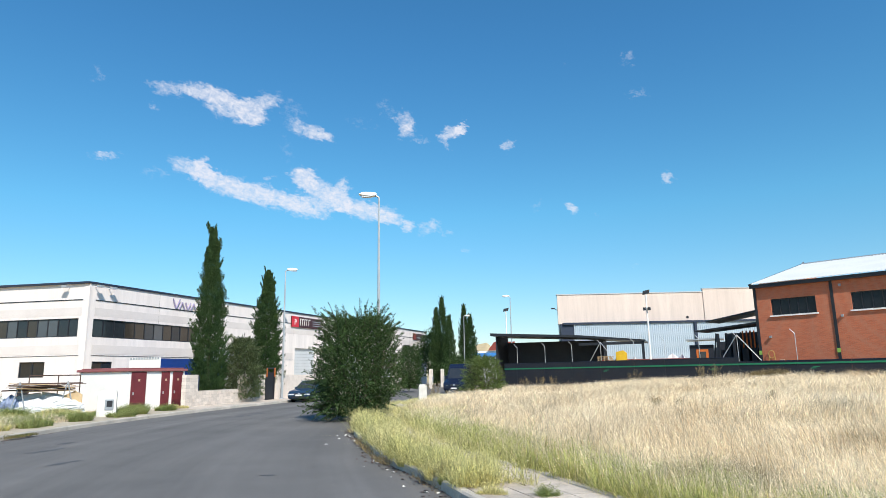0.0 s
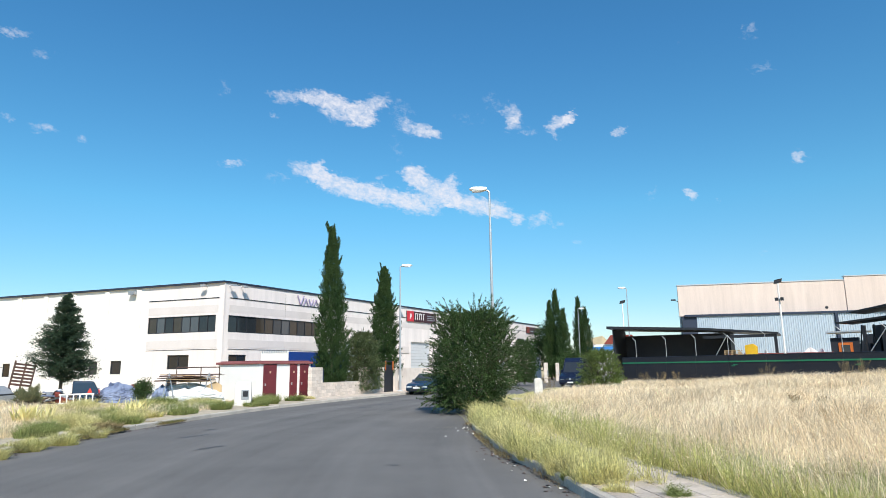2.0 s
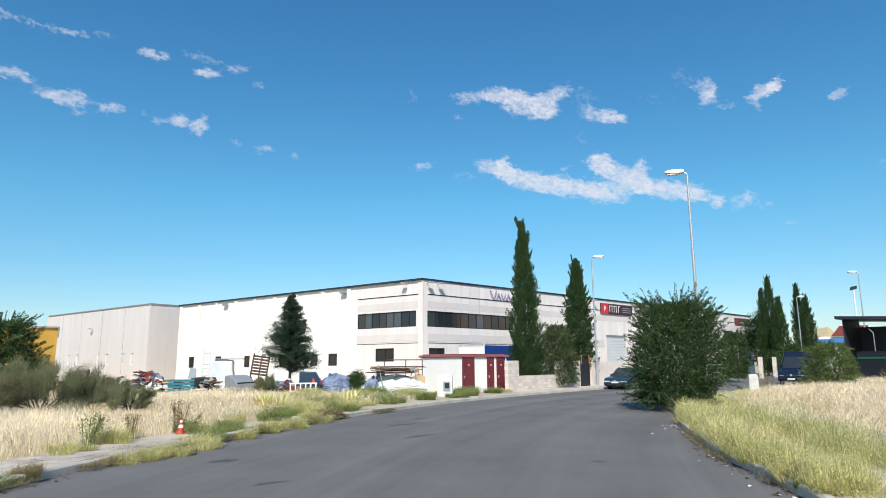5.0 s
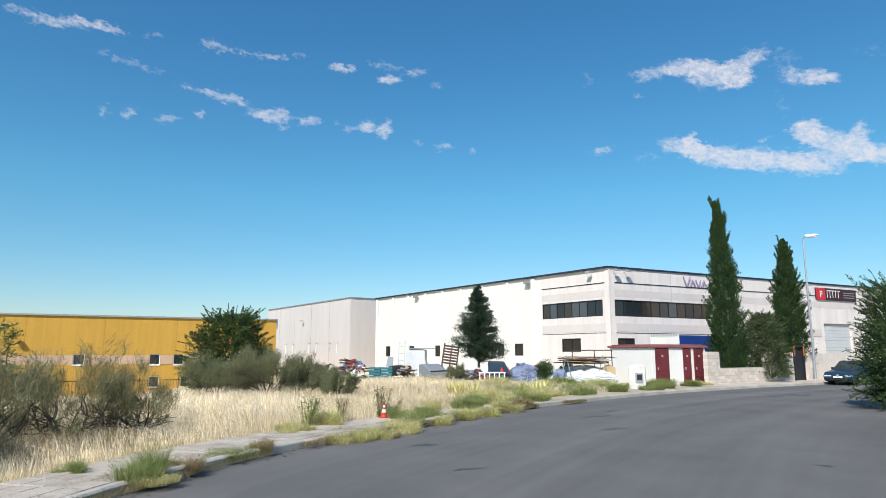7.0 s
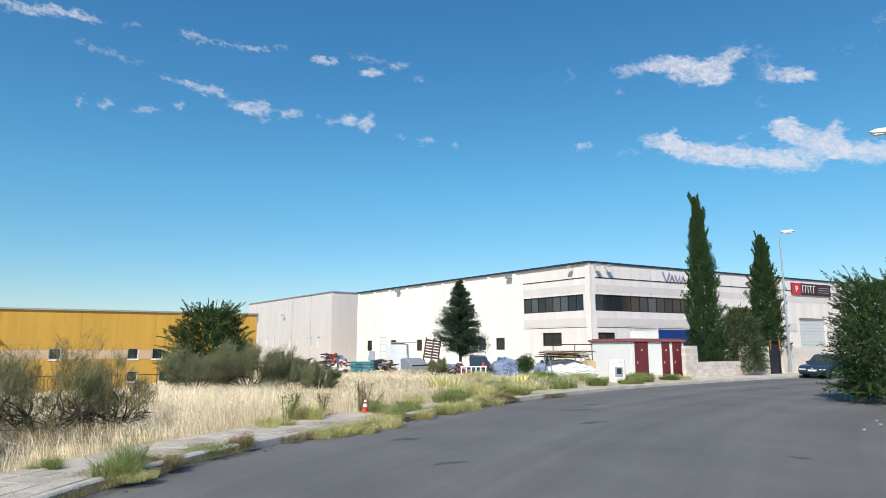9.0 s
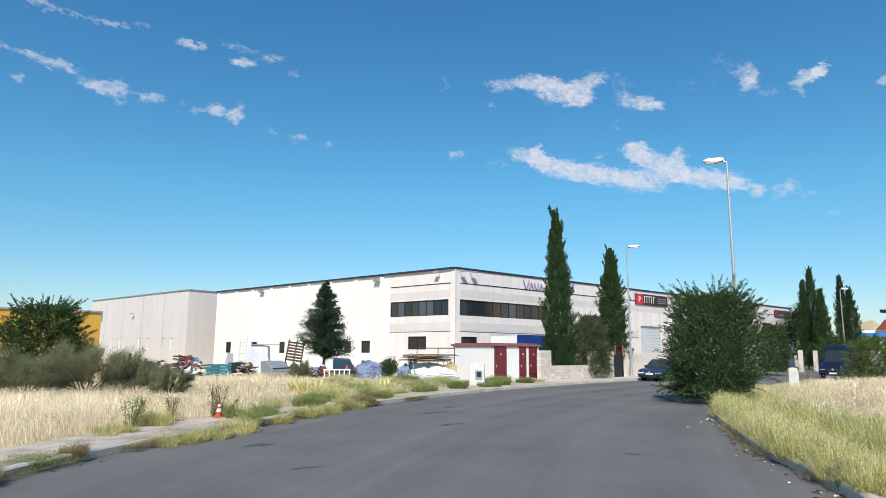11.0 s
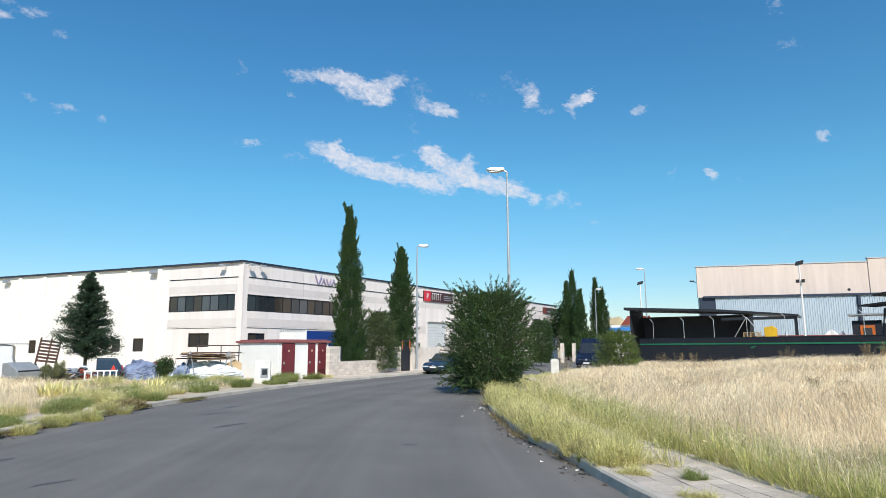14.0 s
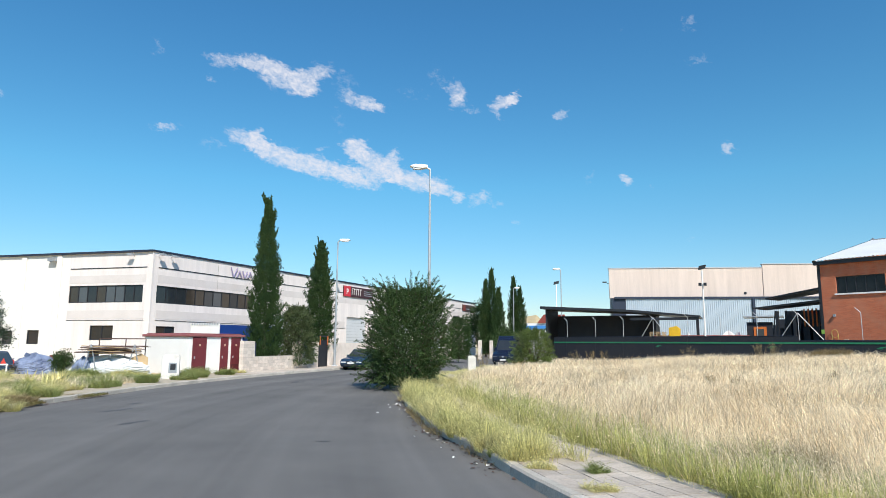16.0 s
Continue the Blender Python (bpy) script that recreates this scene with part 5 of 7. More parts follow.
for az, d, h, r, sd in ((-70.0, 15.6, 2.0, 1.35, 41), (-73.8, 15.2, 2.3, 1.5, 49), (-79.5, 14.6, 2.4, 1.6, 42), (-82.5, 12.6, 2.0, 1.3, 40), (-63.4, 29.0, 2.2, 2.0, 43), (-59.4, 28.5, 2.5, 2.1, 44), (-56.0, 29.0, 2.0, 1.6, 45), (-53.4, 27.0, 1.35, 0.95, 46), (-43.0, 38.0, 1.3, 0.8, 47)):
    x, y = polar(az, d)
    broom(x, y, float(land(x, y)) - 0.05, h, r, sd, (8500 if d < 20 else 24000) if r > 1.1 else 11000)
x, y = polar(-79.5, 17.0)
spray_bush("yellowing_sapling", x, y, 0.0, 2.9, 0.75, "thin sapling with yellowing leaves", M_ROUND, 48, 240, 0.05, category="tree", stems=5, fill=2200, each=20, long=0.11, lift=0.4)


# grass of the fields
def field_points(n, x0, x1, y0, y1, keep, seed):
    rng = np.random.default_rng(seed)
    x, y = rng.uniform(x0, x1, n), rng.uniform(y0, y1, n)
    k = keep(x, y, rng)
    return x[k], y[k], rng


def value_noise(x, y, s, seed):
    """Smooth noise from 0 to 1 on the plan."""
    rng = np.random.default_rng(seed)
    g = rng.uniform(0, 1, (64, 64))
    fx, fy = x * s + 1000.3, y * s + 1000.7
    ix, iy = np.floor(fx).astype(int), np.floor(fy).astype(int)
    tx, ty = fx - ix, fy - iy
    tx, ty = tx * tx * (3 - 2 * tx), ty * ty * (3 - 2 * ty)
    a, b = g[ix % 64, iy % 64], g[(ix + 1) % 64, iy % 64]
    c, d = g[ix % 64, (iy + 1) % 64], g[(ix + 1) % 64, (iy + 1) % 64]
    return (a * (1 - tx) + b * tx) * (1 - ty) + (c * (1 - tx) + d * tx) * ty


FX, FY = polar(5.2, 60.5)


def before_fence(x, y):
    """On the near side of the black boundary wall."""
    t = radians(FENCE_DIR)
    return (x - FX) * -math.sin(t) + (y - FY) * math.cos(t) < 0


def dry_grass(name, x0, x1, y0, y1, n, keep, seed, material, hmin, hmax, label, wide=1.0):
    x, y, rng = field_points(n, x0, x1, y0, y1, keep, seed)
    dist = np.hypot(x, y)
    p = np.clip(14.0 / dist, 0.12, 1.0)
    k = rng.uniform(0, 1, len(x)) < p
    x, y, dist = x[k], y[k], dist[k]
    h = rng.uniform(hmin, hmax, len(x)) * (0.65 + 0.7 * value_noise(x, y, 0.35, seed)) * (0.8 + 0.4 * value_noise(x, y, 1.6, seed + 1))
    w = np.clip(dist * 0.00045, 0.004, 0.05) * rng.uniform(0.6, 1.3, len(x)) * wide
    v, f = blades(x, y, land(x, y) - 0.03, h, w, rng.uniform(0.15, 0.8, len(x)), seed)
    # the wind has combed the tufts one way here, another there
    way = 6.3 * value_noise(x, y, 0.22, seed + 2) + 1.5 * value_noise(x, y, 1.1, seed + 3)
    push = h * (0.1 + 0.45 * value_noise(x, y, 0.8, seed + 4))
    b = v.reshape(-1, 5, 3)
    comb = np.stack([np.cos(way) * push, np.sin(way) * push], 1)
    b[:, 2:4, :2] += comb[:, None] * 0.4
    b[:, 4, :2] += comb
    b[:, 4, 2] -= push * 0.25
    # seed heads on some of the nearer stalks
    k = (dist < 34) & (rng.uniform(0, 1, len(x)) < 0.15)
    tip, mid = b[k, 4], b[k, 2]
    hv, hf = leaves(tip, 0.06, 7.0, 0.0, 0.25, seed + 5, (tip - mid) / (np.linalg.norm(tip - mid, axis=1)[:, None] + 1e-6))
    f = np.concatenate([f, hf[:, :3] + len(v), hf[:, [0, 2, 3]] + len(v)])
    tagged(new(name, soup(name, np.concatenate([v, hv]), f, material)), label, "grass", kind="stuff")


def keep_right(x, y, rng):
    edge = x - right_x(y) - 1.95
    ok = (edge > 0) & before_fence(x, y) & (x < 0.85 * y + 8)
    return ok & (rng.uniform(0, 1, len(x)) < smooth01((edge + 0.3) / 1.2))


def keep_left(x, y, rng):
    edge = left_x(y) - left_width(y) + 0.1 * np.sin(y * 2.3) - x
    return (edge > 0) & (y < 30 + 0.1 * x) & (x > -70) & (y > 0.02 * x - 4)


dry_grass("dry_grass", -4, 48, 5, 64, 1250000, keep_right, 31, M_STRAW, 0.36, 0.76, "tall dry straw-yellow grass of the vacant plot")
dry_grass("dry_grass", -62, -10, -3, 32, 600000, keep_left, 32, M_STRAW, 0.25, 0.58, "dry straw-yellow grass beside the pavement")


def brown_spots(x, y, rng):
    return keep_right(x, y, rng) & (value_noise(x, y, 0.3, 77) * 0.6 + value_noise(x, y, 0.9, 78) * 0.4 > 0.62)


dry_grass("dry_grass", -4, 48, 5, 64, 200000, brown_spots, 33, M_STRAW_BROWN, 0.45, 0.85, "patches of browner matted grass in the vacant plot")


# ---------------------------------------------------------------- street lamps
def street_lamp(x, y, top, turn, arm=0.7, double=False, label="tall grey street lamp with a flat white head"):
    t = thing("street_lamp", pose(x, y, 0, 0, 0, turn), label, "street lamp", "street lamps")
    part("base_plate", Shape().box(-0.2, 0.2, -0.2, 0.2, -0.1, 0.2), M_GALV, t, bevel=0.02)
    part("pole", Shape().tube((0, 0, 0), (0, 0, top - 0.15), 0.095, 0.045, 10).tube((0, 0, top - 0.15), (-arm * 0.35, 0, top), 0.04, 0.04, 8), M_GALV, t)
    a = arm * 0.35
    head = Shape().prism([(-a + 0.12, top - 0.07), (-a - 0.15, top - 0.13), (-a - 0.62, top - 0.07), (-a - 0.74, top - 0.01), (-a - 0.52, top + 0.08), (-a - 0.1, top + 0.08), (-a + 0.12, top + 0.05)], -0.16, 0.16)
    hd = part("head", head, M_WHITE, t, "pale flat lamp head", bevel=0.03)
    part("lens", Shape().box(-a - 0.58, -a - 0.14, -0.12, 0.12, top - 0.15, top - 0.1), M_LAMPGLASS, hd)
    return t


x, y = polar(-5.8, 29.6)
street_lamp(x, y, 10.35, 10)
x, y = polar(-14.2, 50.3)
street_lamp(x, y, 10.0, 190)
x, y = polar(1.65, 95)
street_lamp(x, y, 10.2, 190)
x, y = polar(5.9, 74)
street_lamp(x, y, 10.5, 10)


# ---------------------------------------------------------------- kerbs, pavements, verges
def along(side_x, y0, y1, step):
    """Points and turns along a kerb line, evenly spaced."""
    ys = np.linspace(y0, y1, 1500)
    xs = side_x(ys)
    # soften the corners of the line
    k = np.ones(61) / 61
    xs = np.convolve(np.pad(xs, 30, mode="edge"), k, mode="valid") if len(xs) > 100 else xs
    s = np.concatenate([[0], np.cumsum(np.hypot(np.diff(xs), np.diff(ys)))])
    at = np.arange(0, s[-1] - step, step)
    px, py = np.interp(at, s, xs), np.interp(at, s, ys)
    qx, qy = np.interp(at + step, s, xs), np.interp(at + step, s, ys)
    return [(a, b, math.degrees(math.atan2(d - b, c - a))) for a, b, c, d in zip(px, py, qx, qy)]


def kerb_line(name, side_x, y0, y1, side, label):
    root = thing(name, pose(0, 0, 0), label, "kerb", kind="structure")
    s = Shape()
    prof = [(-0.02, -0.15), (0.15, -0.15), (0.15, 0.155), (0.03, 0.155), (0.0, 0.125)]
    n = len(prof)
    L = 0.985
    for k, x in enumerate((0.0, L)):
        s.v += [(x, side * p, z) for p, z in prof]
    s.f = [tuple(range(n)), tuple(range(n, 2 * n))] + [(i, (i + 1) % n, n + (i + 1) % n, n + i) for i in range(n)]
    me = s.mesh("kerb_stone", M_KERB)
    rnd = random.Random(7)
    for x, y, a in along(side_x, y0, y1, 1.0):
        ob = new("kerb_stone", me)
        ob.parent = root
        ob.matrix_local = pose(x, y, rnd.uniform(-0.012, 0.006), rnd.uniform(-0.8, 0.8), 0, a + rnd.uniform(-0.5, 0.5))


def slabs(root, side_x, y0, y1, side, columns, first=0.17, size=0.4):
    me = Shape().box(0.006, size - 0.006, 0.006, size - 0.006, -0.04, 0.0).mesh("slab", M_SLAB)
    rnd = random.Random(11)
    for x, y, a in along(side_x, y0, y1, size):
        t = radians(a)
        for c in range(columns):
            off = side * (first + size * c + (size if side < 0 else 0))
            ob = new("slab", me)
            ob.parent = root
            ob.matrix_local = pose(x - math.sin(t) * off, y + math.cos(t) * off, 0.15 + rnd.uniform(-0.003, 0.003), rnd.uniform(-0.3, 0.3), rnd.uniform(-0.3, 0.3), a)


_ya = np.arange(-20, 17.6, 0.5)
pav_l = strip("pavement", _ya, left_x(_ya) - left_width(_ya), left_x(_ya) - 0.1, 0.128, M_SLAB, "cracked pavement of small grey-pink slabs")
_yb = np.arange(17, 36.6, 0.5)
strip("verge", _yb, left_x(_yb) - 3.4, left_x(_yb) - 0.1, 0.125, M_DIRT, "trodden pale dirt verge with rubble", 0.115)
_yc = np.arange(36, 110, 1.0)
strip("pavement", _yc, left_x(_yc) - 3.0, left_x(_yc) - 0.1, 0.13, M_SLAB, "pale pavement before the stone wall")
_yd = np.arange(-20, 60, 0.5)
pav_r = strip("pavement", _yd, right_x(_yd) + 0.1, right_x(_yd) + 1.98, 0.128, M_SLAB, "pale slab pavement partly overgrown with grass")


def inner_edge(y):
    return right_x(y) + 1.9


kerb_line("kerb_left", left_x, -12, 52, 1, "worn grey concrete kerb of the bend")
kerb_line("kerb_right", right_x, -8, 46, -1, "grey concrete kerb beside the overgrown pavement")
kerb_line("edging", inner_edge, 5, 17, -1, "low concrete edging between pavement and dry grass")


def verge_grass(name, n, x0, x1, y0, y1, keep, seed, material, hmin, hmax, label, base=0.1, lean=0.6):
    x, y, rng = field_points(n, x0, x1, y0, y1, keep, seed)
    dist = np.hypot(x, y)
    h = rng.uniform(hmin, hmax, len(x)) * (0.15 + 1.5 * value_noise(x, y, 0.9, seed)) * np.interp(y, [24, 32], [1.0, 0.5])
    w = np.clip(dist * 0.00045, 0.004, 0.03) * rng.uniform(0.6, 1.3, len(x))
    v, f = blades(x, y, np.full(len(x), base), h, w, rng.uniform(0.3, lean + 0.9, len(x)), seed)
    tagged(new(name, soup(name, v, f, material)), label, "grass", kind="stuff")


def over_pavement(x, y, rng):
    e = x - right_x(y)
    cover = smooth01((y - np.where(e < 0.7, 9.6, 11.2)) / np.where(e < 0.7, 2.2, 2.4)) * (0.35 + 0.65 * (value_noise(x, y, 0.55, 3) > 0.3)) * smooth01((e + 0.15) / 0.25)
    bare = (np.abs(e - 1.2 - 0.25 * np.sin(y)) < 0.4) & (value_noise(x, y, 0.5, 9) > 0.42)
    return (e > -0.15) & (e < 3.4) & (y < 47) & (rng.uniform(0, 1, len(x)) < np.where(bare, cover * 0.06, cover))


def green_edge(x, y, rng):
    e = x - right_x(y) - 1.95
    return (e > -0.1) & (e < 3.6) & (rng.uniform(0, 1, len(x)) < np.clip(1.15 - e / 2.6, 0, 1) * (0.25 + value_noise(x, y, 0.5, 5)))


verge_grass("verge_grass", 120000, -5, 8, 9, 47, over_pavement, 51, M_STRAW_GREEN, 0.3, 0.72, "yellow-green grass growing over the pavement and kerb")
verge_grass("verge_grass", 100000, -3, 14, 4.5, 28, green_edge, 52, M_STRAW_GREEN, 0.25, 0.6, "yellow-green grass along the edge of the dry plot")


def bushy_weeds(name, n, spot, seed, material, label):
    """Low branching weeds: thin stalks fanning from a foot, set with tiny leaves."""
    rng = np.random.default_rng(seed)
    vs, fs, base = [], [], 0
    for k in range(n):
        x, y, z = spot(rng)
        hh, m = rng.uniform(0.28, 0.62), 46
        a, e = rng.uniform(0, 6.28, m), rng.uniform(0.35, 1.5, m)
        L = hh * rng.uniform(0.5, 1.1, m)
        d = np.stack([np.cos(a) * np.cos(e), np.sin(a) * np.cos(e), np.sin(e)], 1)
        foot = np.array([x, y, z]) + np.stack([rng.normal(0, 0.06, m), rng.normal(0, 0.06, m), np.zeros(m)], 1)
        w = max(0.004, 0.0003 * math.hypot(x, y))
        side = np.stack([-np.sin(a), np.cos(a), np.zeros(m)], 1) * w
        mid, tip = foot + d * (L * 0.55)[:, None], foot + d * L[:, None] + np.array([0, 0, -0.06]) * rng.uniform(0, 1, m)[:, None]
        v = np.stack([foot - side, foot + side, mid + side, mid - side, tip], 1).reshape(-1, 3)
        q = np.arange(m)[:, None] * 5
        vs.append(v), fs.append(np.concatenate([q + [0, 1, 2], q + [0, 2, 3], q + [3, 2, 4]]) + base)
        base += len(v)
        r = rng.uniform(0.25, 1.0, m * 3)
        c = np.repeat(foot, 3, 0) + np.repeat(d * L[:, None], 3, 0) * r[:, None] + rng.normal(0, 0.018, (m * 3, 3))
        v, f = leaves(c, 0.02 + 0.0011 * math.hypot(x, y), 2.4, 0.2, 0.4, seed + k)
        vs.append(v), fs.append(np.concatenate([f[:, :3], f[:, [0, 2, 3]]]) + base)
        base += len(v)
    tagged(new(name, soup(name, np.concatenate(vs), np.concatenate(fs), material)), label, "weeds", kind="stuff")


def kerb_spot(rng):
    y = 10.2 + 14 * rng.uniform(0, 1) ** 1.3
    return float(right_x(y)) + 0.1 + abs(rng.normal(0, 0.45)), y, 0.12


def plot_spot(rng):
    y = rng.uniform(6.5, 22)
    x = float(right_x(y)) + 2.0 + abs(rng.normal(0, 0.7))
    return x, y, float(land(x, y))


bushy_weeds("bushy_weeds", 420, kerb_spot, 61, M_STRAW_GREEN, "yellow-green bushy weeds over the kerb")
bushy_weeds("bushy_weeds", 380, plot_spot, 62, M_YELLOWWEED, "yellow-green weeds along the edge of the plot")


M_GUTTER = mat("creeping_weed", (0.10, 0.12, 0.035), 0.8, (0.17, 0.11, 0.04), 0.9, 1.1, 6, 0.3, island=0.4)


def gutter(x, y, rng):
    e = x - left_x(y)
    patchy = value_noise(x * 0.4, y, 0.9, 14)
    return (e > -0.75) & (e < 0.3) & (rng.uniform(0, 1, len(x)) < smooth01((patchy - 0.28) / 0.25)) & (y < 22)


def gutter_right(x, y, rng):
    e = x - right_x(y)
    patchy = value_noise(x * 0.4, y, 0.8, 15)
    return (e > -0.22) & (e < 0.3) & (rng.uniform(0, 1, len(x)) < smooth01((patchy - 0.4) / 0.25) * smooth01((y - 9.5) / 3)) & (y < 26)


verge_grass("gutter_weeds", 420000, -15, -5, -3, 22, gutter, 53, M_DRYWEED, 0.04, 0.13, "mat of brown and green weeds along the gutter", base=0.06)
verge_grass("gutter_weeds", 300000, -15, -5, -3, 22, gutter, 54, M_GUTTER, 0.04, 0.13, "mat of brown and green weeds along the gutter", base=0.06)
verge_grass("gutter_weeds", 110000, -5, 3, 8, 26, gutter_right, 55, M_DRYWEED, 0.05, 0.16, "brown weeds along the kerb", base=0.03)


def weed_clump(x, y, r, h, seed, material, n=900, label="tuft of green weeds at the kerb", z=None, flat=False):
    """Stalks and small leaves in a few uneven bunches."""
    rng = np.random.default_rng(seed)
    vs, fs, base = [], [], 0
    m = 4 + int(r * 6)
    for k in range(m):
        ang, q = rng.uniform(0, 6.28), r * 0.8 * math.sqrt(rng.uniform(0, 1))
        ox, oy = math.cos(ang) * q * (1.5 if flat else 1.15), math.sin(ang) * q
        hk, nk = h * rng.uniform(0.45, 1.1), max(40, n // m)
        rk = r * rng.uniform(0.2, 0.4)
        a, u = rng.uniform(0, 2 * np.pi, nk), np.sqrt(rng.uniform(0, 1, nk)) * rk
        px, py = ox + np.cos(a) * u, oy + np.sin(a) * u
        hh = hk * rng.uniform(0.35, 1.1, nk)
        ww = np.full(nk, max(0.005, 0.00042 * math.hypot(x, y))) * rng.uniform(0.7, 1.4, nk)
        v, f = blades(px, py, np.full(nk, -0.05), hh, ww, rng.uniform(0.15, 0.8, nk), seed * 31 + k)
        tip = v.reshape(-1, 5, 3)
        out = np.stack([np.cos(a), np.sin(a)], 1) * (hh * rng.uniform(0.2, 0.7, nk))[:, None]
        tip[:, 2:4, :2] += out[:, None] * 0.4
        tip[:, 4, :2] += out
        vs.append(tip.reshape(-1, 3)), fs.append(f + base)
        base += 5 * nk
        c = np.stack([px, py, hh * rng.uniform(0.2, 0.95, nk)], 1)
        c[:, :2] += out * rng.uniform(0.2, 0.8, nk)[:, None]
        v, f = leaves(c[::2], 0.014 + 0.0011 * math.hypot(x, y), 2.6, 0.2, 0.4, seed + k)
        vs.append(v), fs.append(np.concatenate([f[:, :3], f[:, [0, 2, 3]]]) + base)
        base += len(v)
    ob = new("weed_clump", soup("weed_clump", np.concatenate(vs), np.concatenate(fs), material))
    ob.location = (x, y, float(land(x, y)) if z is None else z)
    return tagged(ob, label, "weeds", "weed tufts")


W, G, S = M_WEED, M_STRAW_GREEN, M_STRAW
FIELD_TUFTS = [
    (-17.4, 22.0, 0.7, 0.5, W), (-18.2, 25.8, 0.8, 0.5, W), (-17.0, 27.4, 0.7, 0.4, G), (-19.4, 28.2, 0.9, 0.5, G), (-16.4, 19.4, 0.6, 0.5, G), (-15.4, 17.2, 0.6, 0.45, W),
    (-20.4, 30.6, 0.9, 0.5, W), (-15.2, 14.6, 0.6, 0.4, G), (-9.9, 3.85, 0.36, 0.58, W), (-11.0, 3.2, 0.2, 0.25, W), (-10.4, 4.7, 0.3, 0.22, M_DRYWEED), (-11.15, 6.4, 0.3, 0.3, M_DRYWEED),
    (-11.3, 8.6, 0.5, 0.36, G), (-11.55, 9.5, 0.45, 0.4, G), (-12.0, 10.8, 0.5, 0.42, G), (-12.6, 11.6, 0.4, 0.3, W), (-13.9, 12.2, 0.5, 0.4, W),
]
KERB_TUFTS = [
    (-13.3, 12.9, 0.5, 0.36, W), (-12.5, 12.6, 0.35, 0.3, G), (-12.9, 14.0, 0.45, 0.4, G), (-13.0, 15.2, 0.4, 0.36, G), (-13.4, 16.7, 0.45, 0.42, G), (-14.6, 16.0, 0.6, 0.4, W),
    (-14.0, 18.0, 0.5, 0.35, M_DRYWEED), (-15.2, 18.6, 0.7, 0.6, G), (-14.9, 20.0, 0.7, 0.5, W), (-15.6, 21.2, 0.7, 0.42, G), (-16.2, 22.8, 0.8, 0.42, G), (-15.8, 24.6, 0.8, 0.45, W),
    (-16.6, 26.4, 0.9, 0.45, W), (-15.6, 27.5, 0.6, 0.4, W), (-17.2, 28.8, 0.9, 0.42, W), (-14.9, 30.0, 0.6, 0.3, W), (-16.9, 32.0, 0.8, 0.4, W),
]
VERGE_TUFTS = [
    (-15.2, 31.8, 0.6, 0.4, W), (-15.9, 33.6, 0.7, 0.45, W), (-15.0, 35.0, 0.5, 0.35, W), (-14.9, 36.8, 0.4, 0.25, G), (-17.8, 30.6, 0.9, 0.5, G), (-18.8, 31.5, 0.9, 0.45, W),
    (-13.5, 9.6, 0.35, 0.55, G), (-12.9, 8.4, 0.5, 0.3, G), (-10.0, 3.9, 0.5, 0.14, G), (-10.9, 5.7, 0.5, 0.14, W), (-8.4, 1.9, 0.6, 0.14, M_DRYWEED), (-11.9, 9.9, 0.5, 0.2, M_DRYWEED),
    (0.75, 9.6, 0.2, 0.2, G), (0.35, 10.6, 0.3, 0.3, G), (1.55, 9.4, 0.12, 0.3, W), (1.3, 8.3, 0.2, 0.18, G), (0.0, 11.6, 0.4, 0.4, G),
]
PLOT_TUFTS = [
    (0.2, 10.9, 0.15, 0.2, W), (-0.4, 13.2, 0.5, 0.35, G), (-13.5, 3.6, 0.7, 0.5, M_DRYWEED), (-13.9, 4.8, 0.7, 0.5, M_DRYWEED), (-13.2, 2.4, 0.7, 0.5, M_DRYWEED), (-14.3, 5.8, 0.6, 0.45, M_DRYWEED),
    (-12.8, 1.2, 0.7, 0.5, M_DRYWEED), (5.2, 8.0, 0.9, 0.45, W), (4.2, 9.2, 0.7, 0.5, W), (3.3, 10.8, 0.6, 0.5, W), (4.2, 9.8, 0.7, 0.50, M_DRYWEED), (4.1, 10.3, 0.6, 0.50, M_DRYWEED),
    (4.5, 9.5, 0.7, 0.45, M_DRYWEED), (8.3, 13.1, 0.8, 0.55, M_DRYWEED), (11.7, 19.0, 0.9, 0.50, M_DRYWEED), (-20.5, 24.5, 0.8, 0.6, G), (-21.5, 26.5, 0.8, 0.6, G),
]
for i, (cx, cy, cr, ch, cm) in enumerate(FIELD_TUFTS + KERB_TUFTS + VERGE_TUFTS + PLOT_TUFTS):
    edge = cx - float(left_x(cy))
    on_pavement = 0.0 if 0 <= edge < 3 else 0.13
    weed_clump(cx, cy, cr, ch * (1.12 if cx < -11 and cy > 10 else 1.0), 200 + i, cm, int(1100 + 2600 * cr), "dry brown weeds at the kerb" if cm is M_DRYWEED else "tuft of green weeds at the roadside",
               z=on_pavement if abs(edge) < 3.2 or 0 < cx - float(right_x(cy)) < 2.3 else None, flat=ch < 0.25)


def spiky_plant(x, y, seed):
    rng = np.random.default_rng(seed)
    t = thing("spiky_plant", pose(x, y, float(land(x, y))), "yellow-green plant with stiff sword leaves", "plant", "spiky plants")
    for k in range(9):
        ox, oy = rng.normal(0, 0.4, 2)
        s = Shape()
        for i in range(16):
            a, e = rng.uniform(0, 6.28), rng.uniform(0.5, 1.35)
            L = rng.uniform(0.5, 0.85)
            d = Vector((math.cos(a) * math.cos(e), math.sin(a) * math.cos(e), math.sin(e)))
            w = Vector((-math.sin(a), math.cos(a), 0)) * 0.035
            b = Vector((ox, oy, 0))
            s.face(b - w, b + w, b + d * L * 0.6 + w * 0.8, b + d * L, b + d * L * 0.6 - w * 0.8)
        part("rosette", s, M_STRAW_GREEN, t)


